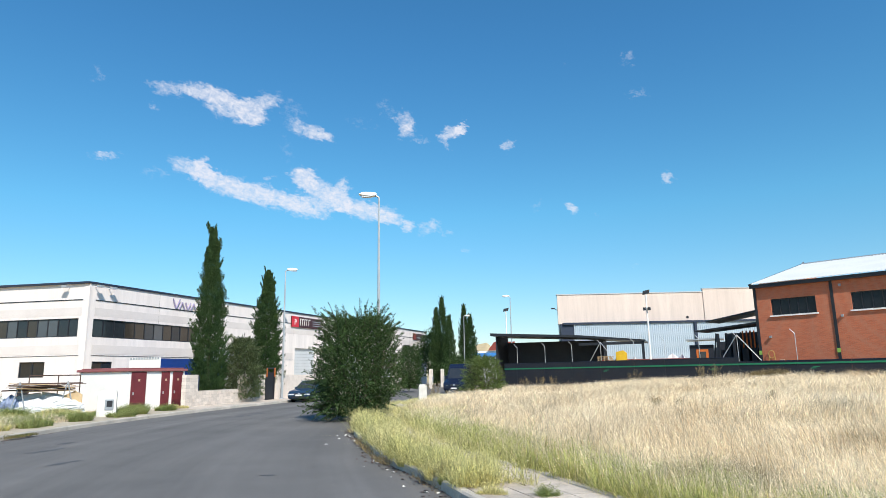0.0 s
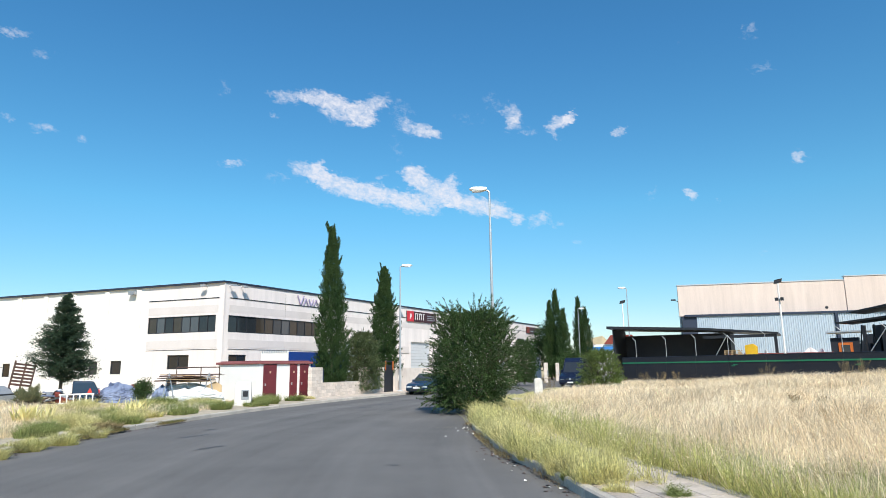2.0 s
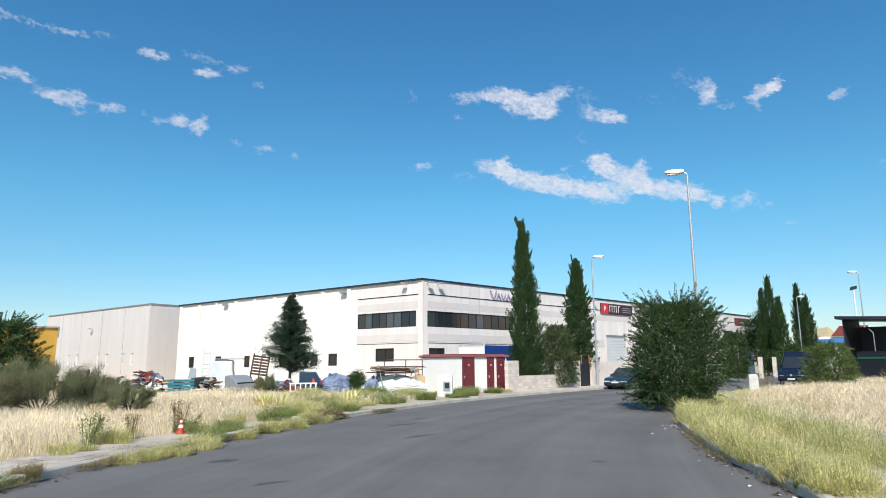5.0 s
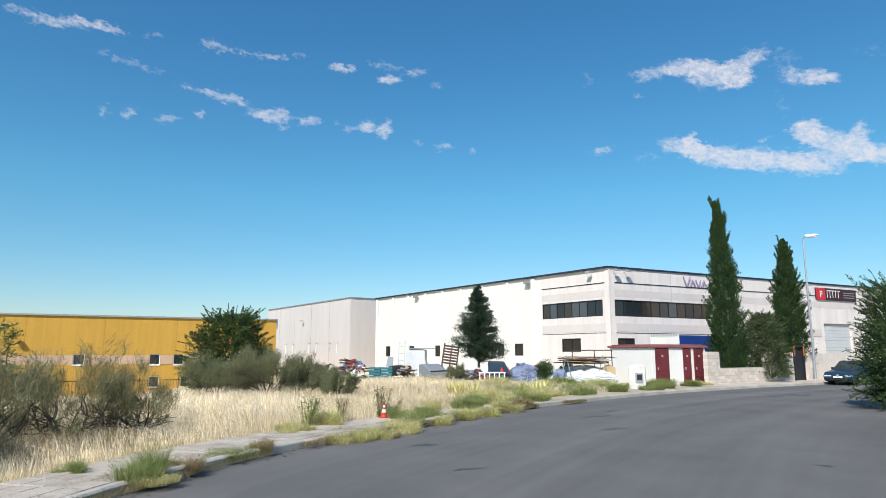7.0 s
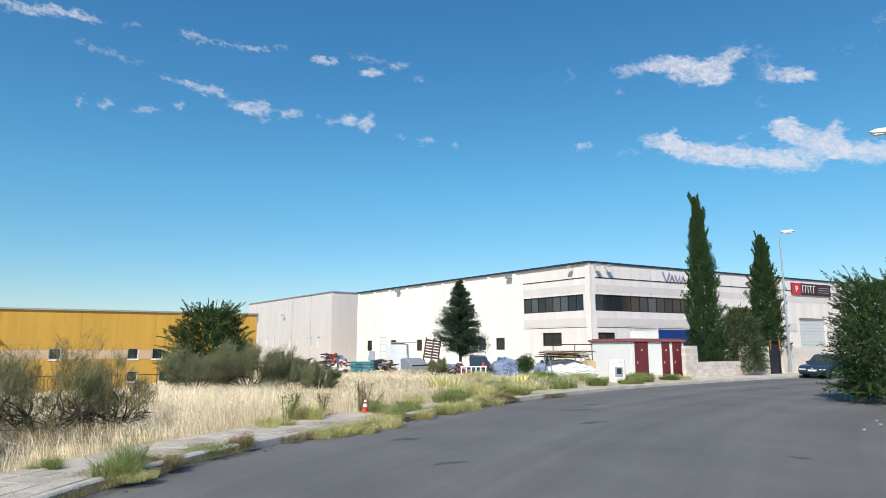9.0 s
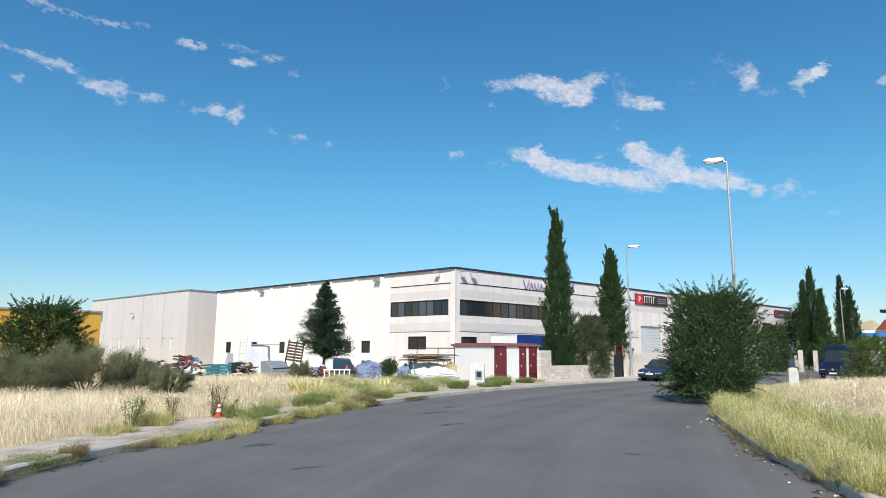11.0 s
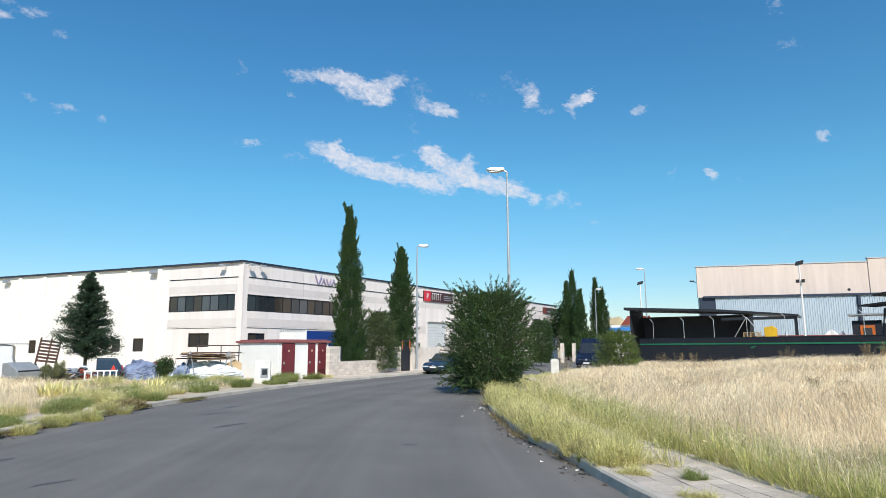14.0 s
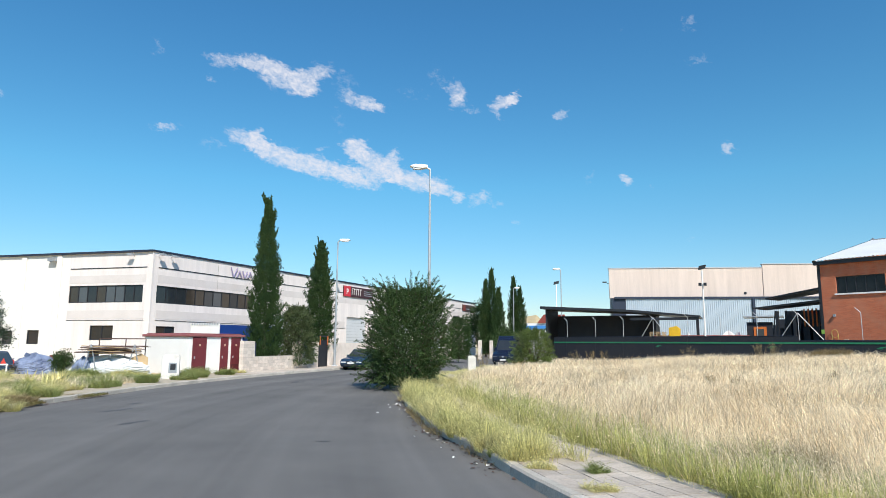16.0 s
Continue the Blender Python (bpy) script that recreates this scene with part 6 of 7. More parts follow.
spiky_plant(-17.6, 24.0, 3)
spiky_plant(-18.6, 20.2, 4)


def tall_weed(x, y, h, seed, material, label):
    rng = np.random.default_rng(seed)
    t = thing("tall_weed", pose(x, y, float(land(x, y))), label, "weed", "tall weeds")
    s = Shape()
    pts = []
    for k in range(7):
        p = Vector((rng.normal(0, 0.05), rng.normal(0, 0.05), 0))
        d = Vector((rng.normal(0, 0.3), rng.normal(0, 0.3), 1)).normalized()
        for i in range(5):
            q = p + d * (h / 5) * rng.uniform(0.6, 1.05)
            s.tube(p, q, 0.007, 0.005, 4, False)
            pts += [p.lerp(q, f) for f in rng.uniform(0, 1, 22)]
            p = q
            d = (d + Vector((rng.normal(0, 0.15), rng.normal(0, 0.15), 0.1))).normalized()
    part("branchwork", s, M_BARK, t)
    c = np.array([tuple(p) for p in pts]) + rng.normal(0, 0.05, (len(pts), 3))
    v, f = leaves(c, 0.055 if h > 0.9 else 0.04, 1.8, 0, 0.4, seed)
    ob = new("foliage", soup("foliage", v, f, material))
    ob.parent = t


tall_weed(-13.6, 9.1, 0.95, 5, M_WEED, "tall leafy green weed beside the pavement")
tall_weed(-14.1, 12.0, 1.0, 6, M_DRYWEED, "tall dry brown weed behind the traffic cone")
tall_weed(-14.2, 10.7, 0.7, 7, M_DRYWEED, "thin dark weed at the edge of the field")
x, y = polar(-0.9, 40.5)
tall_weed(x, y, 1.5, 8, M_DRYWEED, "brown dried shrub beside the marker stone")
for i, (az, d) in enumerate(((7.0, 55), (8.5, 54), (9.6, 54), (16.2, 50), (21.5, 47.5), (22.6, 47))):
    x, y = polar(az, d)
    tall_weed(x, y, 1.5, 20 + i, M_DRYWEED, "dry stalks before the black boundary wall")


for i, (az, d) in enumerate(((18.3, 24), (20.1, 23.5), (11.0, 30), (27.0, 25))):
    x, y = polar(az, d)
    tall_weed(x, y, 0.62, 40 + i, M_DRYWEED, "dark dried sprig standing in the straw grass")
x, y = polar(26.6, 45.5)
broom(x, y, float(land(x, y)) - 0.1, 0.95, 1.5, 55, 12000, M_DRYWEED, "low mound of dried brown scrub in the grass")
x, y = polar(29.5, 43.5)
broom(x, y, float(land(x, y)) - 0.1, 0.7, 1.2, 56, 8000, M_DRYWEED, "low mound of dried brown scrub in the grass")


# ---------------------------------------------------------------- vehicles
def vehicle(name, m, label, length, width, belt, height, paint, cabin, wheel=0.31, van=False):
    """A car on its wheels, nose towards +x: body, cabin with glass, wheels, lights, plate, mirrors."""
    t = thing(name, m, label, "van" if van else "car")
    h = length / 2
    if van:
        side = [(-h, 0.35), (h - 0.1, 0.3), (h, 0.5), (h, 0.85), (h - 0.12, 1.0), (h - 1.0, 1.28), (-h, 1.28)]
    else:
        side = [(-h, 0.35), (-h + 0.1, 0.25), (h - 0.15, 0.22), (h, 0.4), (h - 0.02, 0.62), (h - 0.25, 0.78), (h - 1.15, belt), (-h + 0.3, belt + 0.06), (-h, belt - 0.05)]
    part("body", Shape().prism(side, -width / 2, width / 2), paint, t, bevel=0.07)
    a, b, c, d = cabin
    s = Shape()
    w0, w1 = width / 2 - 0.04, width / 2 - (0.14 if van else 0.22)
    z0, z1 = (1.22 if van else belt - 0.03), height
    lo = [(a, -w0, z0), (d, -w0, z0), (d, w0, z0), (a, w0, z0)]
    hi = [(b, -w1, z1), (c, -w1, z1), (c, w1, z1), (b, w1, z1)]
    n = 0
    s.v = lo + hi
    s.f = [(0, 3, 2, 1), (4, 5, 6, 7), (0, 1, 5, 4), (1, 2, 6, 5), (2, 3, 7, 6), (3, 0, 4, 7)]
    part("cabin", s, paint, t, bevel=0.08)

    def lerp3(p, q, k):
        return tuple(p[i] + (q[i] - p[i]) * k for i in range(3))

    def pane(nm, p00, p10, p11, p01, ins, push):
        q = [lerp3(lerp3(p00, p10, u), lerp3(p01, p11, u), v) for u, v in ((ins[0], ins[2]), (ins[1], ins[2]), (ins[1], ins[3]), (ins[0], ins[3]))]
        nv = (Vector(q[1]) - Vector(q[0])).cross(Vector(q[3]) - Vector(q[0])).normalized() * push
        sh = Shape()
        sh.face(*[Vector(k) + nv for k in q])
        part(nm, sh, M_GLASS, t, "dark glass")

    top = 0.72 if van else 0.9
    pane("windscreen", lo[1], lo[2], hi[2], hi[1], (0.07, 0.93, 0.08, top), 0.012)
    pane("side_window", lo[0], lo[1], hi[1], hi[0], (0.5 if van else 0.14, 0.9, 0.1, top), 0.012)
    pane("side_window", lo[2], lo[3], hi[3], hi[2], (0.1, 0.5 if van else 0.86, 0.1, top), 0.012)
    pane("rear_window", lo[3], lo[0], hi[0], hi[3], (0.1, 0.9, 0.1, 0.85), 0.012)
    for sx in (h - 0.85, -h + 0.8):
        for sy in (-1, 1):
            wh = part("wheel", Shape().tube((sx, sy * (width / 2 - 0.19), wheel), (sx, sy * (width / 2 + 0.012), wheel), wheel, sides=20), M_TYRE, t, bevel=0.03)
            part("rim", Shape().tube((sx, sy * (width / 2 + 0.0), wheel), (sx, sy * (width / 2 + 0.022), wheel), wheel * 0.62, sides=16), M_GALV, wh)
    hz = 0.8 if van else 0.6
    for sy in (-1, 1):
        hl = Shape().prism([(h - 0.32, hz - 0.1), (h - 0.02, hz - 0.12), (h + 0.006, hz - 0.02), (h - 0.3, hz + 0.1)], sy * (width / 2 - 0.06), sy * (width / 2 - 0.48))
        part("headlight", hl, M_LAMPGLASS, t, "clear headlight", bevel=0.02)
        part("mirror", Shape().box(d - 0.75, d - 0.55, sy * (width / 2 + 0.02), sy * (width / 2 + 0.2), z0 + 0.02, z0 + (0.34 if van else 0.18)), paint, t, bevel=0.03)
    part("grille", Shape().box(h - 0.06, h + 0.012, -0.35, 0.35, hz - 0.1, hz + 0.02), M_BLACKFRAME, t, bevel=0.01)
    part("lower_grille", Shape().box(h - 0.05, h + 0.01, -0.5, 0.5, 0.3, 0.42), M_BLACKFRAME, t)
    part("number_plate", Shape().box(h + 0.005, h + 0.02, -0.26, 0.26, 0.44, 0.55), M_WHITE, t, "white number plate")
    part("badge", Shape().tube((h + 0.005, 0, hz - 0.02), (h + 0.025, 0, hz - 0.02), 0.08, sides=12), M_GALV, t)
    return t


vehicle("parked_car", pose(-9.75, 46.9, 0, 0, 0, -101), "dark blue hatchback parked at the kerb by the lamp", 4.2, 1.72, 0.9, 1.45, M_CARBLUE, (-1.85, -1.3, 0.25, 1.05))
vehicle("parked_van", pose(1.35, 59.5, 0, 0, 0, -104), "dark navy high-roofed van parked beside the bush", 5.4, 1.95, 1.28, 2.6, M_VAN, (-2.65, -2.6, 0.75, 1.75), 0.34, True)


# ---------------------------------------------------------------- small street things
M_MARKER = mat("weathered_whitewash", (0.66, 0.63, 0.58), 0.9, (0.48, 0.45, 0.41), 0.8, 2.0, 20, 0.12)


def marker_stone():
    x, y = polar(-2.0, 40.2)
    pts = [(-0.25, -0.2), (0.25, -0.2), (0.24, 0.98), (0.17, 1.04), (0.0, 1.06), (-0.17, 1.04), (-0.24, 0.98)]
    single("marker_stone", Shape().prism(pts, -0.14, 0.14), M_MARKER, pose(x, y, 0.12, 0, 0, 8), "whitewashed concrete marker stone on the pavement", "stone", bevel=0.03)


marker_stone()


def traffic_cone():
    t = thing("traffic_cone", pose(-13.9, 11.85, 0.14) @ Matrix.Scale(0.68, 4), "red and white traffic cone on the pavement", "traffic cone")
    part("base", Shape().box(-0.17, 0.17, -0.17, 0.17, 0, 0.035), M_RED, t, bevel=0.012)
    rings = [(0.035, 0.2, 0.12, 0.098, M_RED), (0.2, 0.32, 0.098, 0.075, M_WHITE), (0.32, 0.4, 0.075, 0.06, M_RED), (0.4, 0.48, 0.06, 0.044, M_WHITE), (0.48, 0.6, 0.044, 0.024, M_RED)]
    for z0, z1, r0, r1, mm in rings:
        part("reflective_band" if mm is M_WHITE else "cone_body", Shape().tube((0, 0, z0), (0, 0, z1), r0, r1, 18), mm, t)


traffic_cone()


def flood_pole(az, d, top, turn, second=0.0, white=True):
    x, y = polar(az, d)
    t = thing("flood_pole", pose(x, y, 0, 0, 0, turn), "white steel pole with a dark square floodlight", "floodlight", "yard floodlights")
    part("pole", Shape().tube((0, 0, -0.3), (0, 0, top), 0.085, 0.06, 10), M_WHITE, t)
    part("lamp", Shape().prism([(-0.3, -0.2), (0.26, -0.08), (0.34, 0.22), (-0.22, 0.12)], -0.1, 0.25), M_BLACKFRAME, t, "dark square floodlight", at=pose(0, 0, top + 0.1))
    if second:
        part("lamp", Shape().box(-0.32, -0.08, -0.25, 0.1, -0.12, 0.12).box(0.08, 0.32, -0.25, 0.1, -0.12, 0.12), M_BLACKFRAME, t, "pair of small dark floodlights", at=pose(0, 0, second))


flood_pole(17.7, 58, 8.35, -20, 7.0)
flood_pole(5.48, 72, 8.6, 0)


def yard_goods():
    x, y = polar(14.0, 59)
    p = thing("pallet_stack", pose(x, y, 0, 0, 0, -30), "stack of pale wooden pallets in the yard", "pallets")
    for i in range(21):
        s = Shape()
        z = i * 0.145
        for k in range(5):
            s.box(-0.6, 0.6, -0.5 + k * 0.22, -0.38 + k * 0.22, z + 0.1, z + 0.125)
        for k in (-0.55, 0, 0.5):
            s.box(k - 0.05, k + 0.05, -0.5, 0.5, z, z + 0.1)
        part("pallet", s, M_PALLET, p)
    x, y = polar(15.3, 60)
    single("yellow_bin", Shape().prism([(-0.35, 0), (0.4, 0), (0.5, 3.3), (0.2, 3.55), (-0.45, 3.4)], -0.4, 0.4), M_YELLOWBIN, pose(x, y, 0, 0, 0, -20), "tall yellow steel bin in the yard", "bin", bevel=0.04)
    x, y = polar(17.2, 61)
    c = thing("skip_container", pose(x, y, 0, 0, 0, -17), "long low red steel skip in the yard", "container")
    part("body", Shape().prism([(-3.6, 0), (3.6, 0), (4.0, 2.75), (-4.0, 2.75)], -1, 1), M_REDSKIP, c, bevel=0.04)
    for k in range(9):
        part("rib", Shape().box(-3.5 + k * 0.87, -3.42 + k * 0.87, -1.06, -1.0, 0.1, 2.7), M_REDSKIP, c)
    for i, (az, d, w, hh) in enumerate(((16.4, 62.5, 0.5, 2.75), (19.4, 62, 0.7, 2.75), (20.2, 61, 0.5, 2.65))):
        x, y = polar(az, d)
        heap("rubble_bag", x, y, 0, w, 0.7, hh, 60 + i, M_WHITE, "white bulk bag heaped with rubble")
    x, y = polar(21.75, 62)
    k = thing("site_kiosk", pose(x, y, 0, 0, 0, -25), "dark site cabin with an orange-framed door", "cabin")
    part("body", Shape().box(-1.0, 1.0, 0, 2.0, 0, 3.9), M_BLACKWALL, k)
    part("roof", Shape().prism([(-1.25, 4.3), (1.9, 4.34), (1.9, 4.46), (-1.25, 4.42)], -0.5, 2.3), M_GALV, k)
    d = part("door", Shape().box(-0.45, 0.55, -0.06, 0.0, 0.6, 3.5), M_ORANGE, k, "orange door frame")
    part("pane", Shape().box(-0.25, 0.35, -0.08, -0.05, 0.8, 3.3), M_GLASS, d)
    x, y = polar(24.2, 60)
    q = thing("stacked_frames", pose(x, y, 0, 0, 0, -30), "dark heap of stored frames under the canopy", "stored goods")
    for i in range(5):
        part("frame", Shape().box(-2 + 0.2 * i, 1.8, 0.3 * i, 0.3 * i + 0.2, 0, 3.1 + 0.25 * i), M_BLACKWALL, q)


def heap(name, x, y, z, rx, ry, h, seed, material, label, category="pile", flat_top=0.6):
    """A lumpy covered pile: a dome of wrinkled cloth or scrap."""
    rnd = np.random.default_rng(seed)
    n, k = 64, 16
    ph = rnd.uniform(0, 6.28, 6)
    s = Shape()
    for j in range(k + 1):
        v = j / k
        for i in range(n):
            a = 2 * math.pi * i / n
            r = (1 - v ** 3.0) ** 0.6 if j < k else 0.02
            lump = 1 + 0.10 * math.sin(3 * a + ph[0] + 2 * v) + 0.08 * math.sin(5 * a + ph[1]) + 0.06 * math.sin(9 * a + ph[2] + 4 * v) + 0.04 * math.sin(14 * a + ph[3]) + rnd.normal(0, 0.035)
            sq = 1 / max(abs(math.cos(a)), abs(math.sin(a))) ** 0.5
            s.v.append((rx * r * lump * sq * math.cos(a), ry * r * lump * sq * math.sin(a), h * v * (1 + 0.12 * math.sin(2 * a + ph[4]) + 0.06 * math.sin(7 * a + ph[5])) if j else -0.15))
    for j in range(k):
        for i in range(n):
            s.f.append((j * n + i, j * n + (i + 1) % n, (j + 1) * n + (i + 1) % n, (j + 1) * n + i))
    s.f.append(tuple(k * n + i for i in range(n)))
    return single(name, s, material, pose(x, y, z, 0, 0, seed * 37 % 180 * 0.1), label, category, smooth=False)


M_PALLET = mat("pallet_wood", (0.50, 0.36, 0.20), 0.85, (0.36, 0.25, 0.14), 0.8, 2.0, 20, 0.2, obj=0.15)
M_YELLOWBIN = mat("yellow_bin_paint", (0.70, 0.42, 0.02), 0.55)
M_REDSKIP = mat("faded_red_paint", (0.26, 0.05, 0.035), 0.65, (0.16, 0.04, 0.03), 0.8, 1.0, 15, 0.2)
M_WHITETARP = mat("white_tarpaulin", (0.72, 0.72, 0.72), 0.6, (0.55, 0.57, 0.6), 0.7, 1.0, 8, 0.1, 0.8, 5)
M_BLUETARP = mat("pale_blue_tarpaulin", (0.24, 0.29, 0.42), 0.5, (0.08, 0.10, 0.17), 0.9, 1.6, 8, 0.2, 0.9, 6)
M_RUST = mat("rusty_scrap", (0.11, 0.06, 0.048), 0.9, (0.06, 0.042, 0.038), 0.9, 2.0, 12, 0.35)
M_TEAL = mat("teal_plastic", (0.03, 0.19, 0.23), 0.5, (0.02, 0.13, 0.17), 0.6, 2.0, 12, 0.15)
yard_goods()


# ---------------------------------------------------------------- scrap yard before the white building
def scrap_pile(az, d, w, h, seed, label, count=26, mats=None):
    """Loose scrap: bars, boards, boxes and sheets thrown on one another."""
    rnd = random.Random(seed)
    x, y = polar(az, d)
    t = thing("scrap_pile", pose(x, y, 0.2, 0, 0, -az), label, "scrap", "scrap piles")
    mats = mats or [M_RUST, M_RUST, M_BLACKFRAME, M_GREY, M_RUST, M_PALLET, M_WHITE]
    for i in range(count):
        px = rnd.uniform(-w, w)
        top = h * (1 - (abs(px) / w) ** 2 * 0.6)
        pz = rnd.uniform(0.02, top)
        kind = rnd.random()
        if kind < 0.45:
            L = rnd.uniform(0.5, 1.6)
            sh, nm = Shape().box(-L / 2, L / 2, -0.04, 0.04, -0.03, 0.03), "bar"
        elif kind < 0.75:
            a, b = rnd.uniform(0.3, 0.8), rnd.uniform(0.2, 0.5)
            sh, nm = Shape().prism([(-a / 2, -b / 2), (a / 2, -b / 2 * 0.7), (a / 2 * 0.8, b / 2), (-a / 2 * 0.9, b / 2 * 0.8)], -0.02, 0.02), "sheet"
        else:
            a = rnd.uniform(0.15, 0.4)
            sh, nm = Shape().box(-a / 2, a / 2, -a / 2, a / 2, -a / 3, a / 3), "lump"
        part(nm, sh, rnd.choice(mats), t, at=pose(px, rnd.uniform(-0.4, 0.5), pz, rnd.uniform(-35, 35), rnd.uniform(-25, 25), rnd.uniform(-60, 60)))
    return t


def scrap_yard():
    def spot(az, d):
        x, y = polar(az, d)
        return x, y, 0.22

    rnd = random.Random(12)
    # timber piled on a sheeted heap on trestles
    x, y, z = spot(-32.0, 38.0)
    heap("tarpaulin_mound", x, y, z - 0.1, 1.9, 0.9, 0.98, 71, M_WHITETARP, "heap under white and blue plastic sheeting")
    heap("tarpaulin_mound", x - 0.95, y - 0.75, z, 0.55, 0.35, 0.85, 72, M_BLUETARP, "bundle under pale blue plastic sheeting")
    t = thing("plank_pile", pose(x + 0.15, y, z + 1.05, 0, 0, 30), "pile of weathered brown planks and scrap on trestles", "planks")
    for i in range(22):
        w, L = rnd.uniform(0.12, 0.3), rnd.uniform(1.4, 3.0)
        cx, cy, cz = rnd.uniform(-0.4, 0.4), rnd.uniform(-0.6, 0.6), 0.02 + 0.018 * i
        s = Shape().box(-L / 2, L / 2, -w / 2, w / 2, 0, 0.03)
        part("plank", s, M_RUST if i % 6 else M_PALLET, t, at=pose(cx, cy, cz, rnd.uniform(-4, 4), rnd.uniform(-3, 3), rnd.uniform(-12, 12)))
    for px in (-1.0, 1.0):
        for a in (-0.35, 0.35):
            part("trestle_leg", Shape().tube((px + a, -0.85, -1.1), (px, -0.7, 0.5), 0.03, sides=6), M_GREY, t)
    f = thing("tubular_rack", pose(x - 0.2, y + 0.9, z, 0, 0, 20), "thin tubular steel rack frame", "rack")
    for px in (-0.9, 0.4, 1.4):
        part("post", Shape().tube((px, 0, 0), (px, 0, 1.85), 0.03, sides=6), M_RUST, f)
    part("rail", Shape().tube((-0.9, 0, 1.85), (1.4, 0, 1.85), 0.03, sides=6), M_RUST, f)
    x, y, z = spot(-30.0, 37.2)
    single("plywood_sheet", Shape().prism([(-0.5, 0), (0.5, 0), (0.45, 0.9), (0.1, 1.1), (-0.4, 0.85)], 0, 0.04), M_PALLET, pose(x, y, z, -12, 0, 20), "ochre plywood offcut leaning on the heap", "board")
    x, y, z = spot(-35.3, 38.0)
    leafy_bush("dark_bush", x, y, z, 1.3, 0.55, 0.5, "small dark green bush among the scrap", M_ELM, 73, 2600, 0.09, stems=4, shoots=10, twig=0.02)
    x, y, z = spot(-37.0, 41.0)
    heap("tarpaulin_mound", x, y, z, 1.35, 0.6, 0.95, 74, M_BLUETARP, "scrap heap under a crumpled blue tarpaulin")
    # tail end of a dismantled car
    x, y, z = spot(-39.3, 41.5)
    c = thing("scrapped_car", pose(x, y, z, 0, 0, 40) @ Matrix.Scale(0.82, 4), "rear half of a scrapped dark blue car with red lights", "car")
    part("body", Shape().prism([(-0.8, 0.2), (0.8, 0.2), (0.8, 0.75), (0.45, 1.4), (-0.8, 1.45)], -0.7, 0.7), M_CARBLUE, c, bevel=0.08)
    part("rear_window", Shape().face((0.785, -0.55, 0.85), (0.785, 0.55, 0.85), (0.5, 0.5, 1.33), (0.5, -0.5, 1.33)), M_GLASS, c)
    for sy in (-0.66, 0.5):
        part("tail_light", Shape().box(0.72, 0.84, sy, sy + 0.18, 0.6, 0.85), M_RED, c, "red tail light")
    part("emblem", Shape().face((0.1, -0.715, 0.6), (0.4, -0.715, 0.6), (0.25, -0.715, 0.95)).face((0.25, -0.716, 0.98), (0.1, -0.716, 0.66), (0.4, -0.716, 0.66)), M_RED, c)
    part("bumper", Shape().box(0.7, 0.95, -0.72, 0.72, 0.2, 0.45), M_BLACKFRAME, c, bevel=0.04)
    r = thing("white_roof_rack", pose(*polar(-39.9, 39.5), 0.25, -25, 0, 40), "white steel slatted rack leaning in the grass", "rack")
    for k in range(6):
        part("slat", Shape().box(-0.75 + k * 0.3, -0.69 + k * 0.3, 0, 0.04, 0, 0.5), M_WHITE, r)
    for zz in (0.0, 0.5):
        part("rail", Shape().box(-0.8, 0.85, 0, 0.05, zz, zz + 0.06), M_WHITE, r)
    # rusty steel stack, grey scrap, wrapped box, ladder, crate
    x, y, z = spot(-43.8, 46)
    t = thing("rusty_rack_stack", pose(x, y, z, 0, 8, 40), "leaning stack of rust-brown steel racking", "racking")
    for k in range(7):
        part("frame_bar", Shape().box(-0.55, 0.55, 0, 0.3, 0.9 + k * 0.2, 1.02 + k * 0.2), M_RUST, t)
    for px in (-0.55, 0.0, 0.5):
        part("upright", Shape().box(px, px + 0.08, -0.02, 0.32, 0, 2.35), M_RUST, t)
    x, y, z = spot(-45.1, 44)
    c = thing("scrapped_car", pose(x, y, z, 0, 0, -20), "crumpled grey car front among the scrap", "car")
    part("body", Shape().prism([(-0.9, 0.1), (0.9, 0.05), (0.95, 0.45), (0.5, 0.72), (-0.3, 0.95), (-0.9, 0.9)], -0.65, 0.65), M_GREY, c, bevel=0.07)
    part("bonnet_edge", Shape().tube((0.9, -0.6, 0.45), (0.9, 0.6, 0.5), 0.05), M_BLACKFRAME, c)
    x, y, z = spot(-46.6, 47)
    t = thing("wrapped_crate", pose(x, y, z, 0, 0, 38), "tall crate wrapped in white plastic sheet", "crate")
    part("wrap", Shape().prism([(-0.85, 0), (0.95, 0), (0.72, 1.2), (0.7, 1.9), (0.1, 2.0), (-0.68, 1.9)], 0, 1.0), M_WHITETARP, t, bevel=0.1)
    part("lid", Shape().box(-0.5, 1.35, -0.1, 1.1, 1.98, 2.04), M_GREY, t)
    x, y, z = spot(-47.9, 52)
    t = thing("ladder", pose(x, y, z, -8, 0, 35), "grey aluminium ladder leaning upright", "ladder")
    for px in (-0.25, 0.25):
        part("stile", Shape().box(px - 0.03, px + 0.03, 0, 0.06, 0, 2.7), M_GALV, t)
    for k in range(9):
        part("rung", Shape().tube((-0.25, 0.03, 0.25 + 0.28 * k), (0.25, 0.03, 0.25 + 0.28 * k), 0.018, sides=6), M_GALV, t)
    x, y, z = spot(-48.2, 46)
    t = thing("machine_part", pose(x, y, z, 0, 0, 35), "dark machine with a spoked wheel", "machine")
    part("wheel", Shape().tube((0.1, -0.1, 0.35), (0.1, 0.05, 0.35), 0.34, sides=18), M_TYRE, t)
    part("hub", Shape().tube((0.1, -0.13, 0.35), (0.1, -0.09, 0.35), 0.18, sides=12), M_GALV, t)
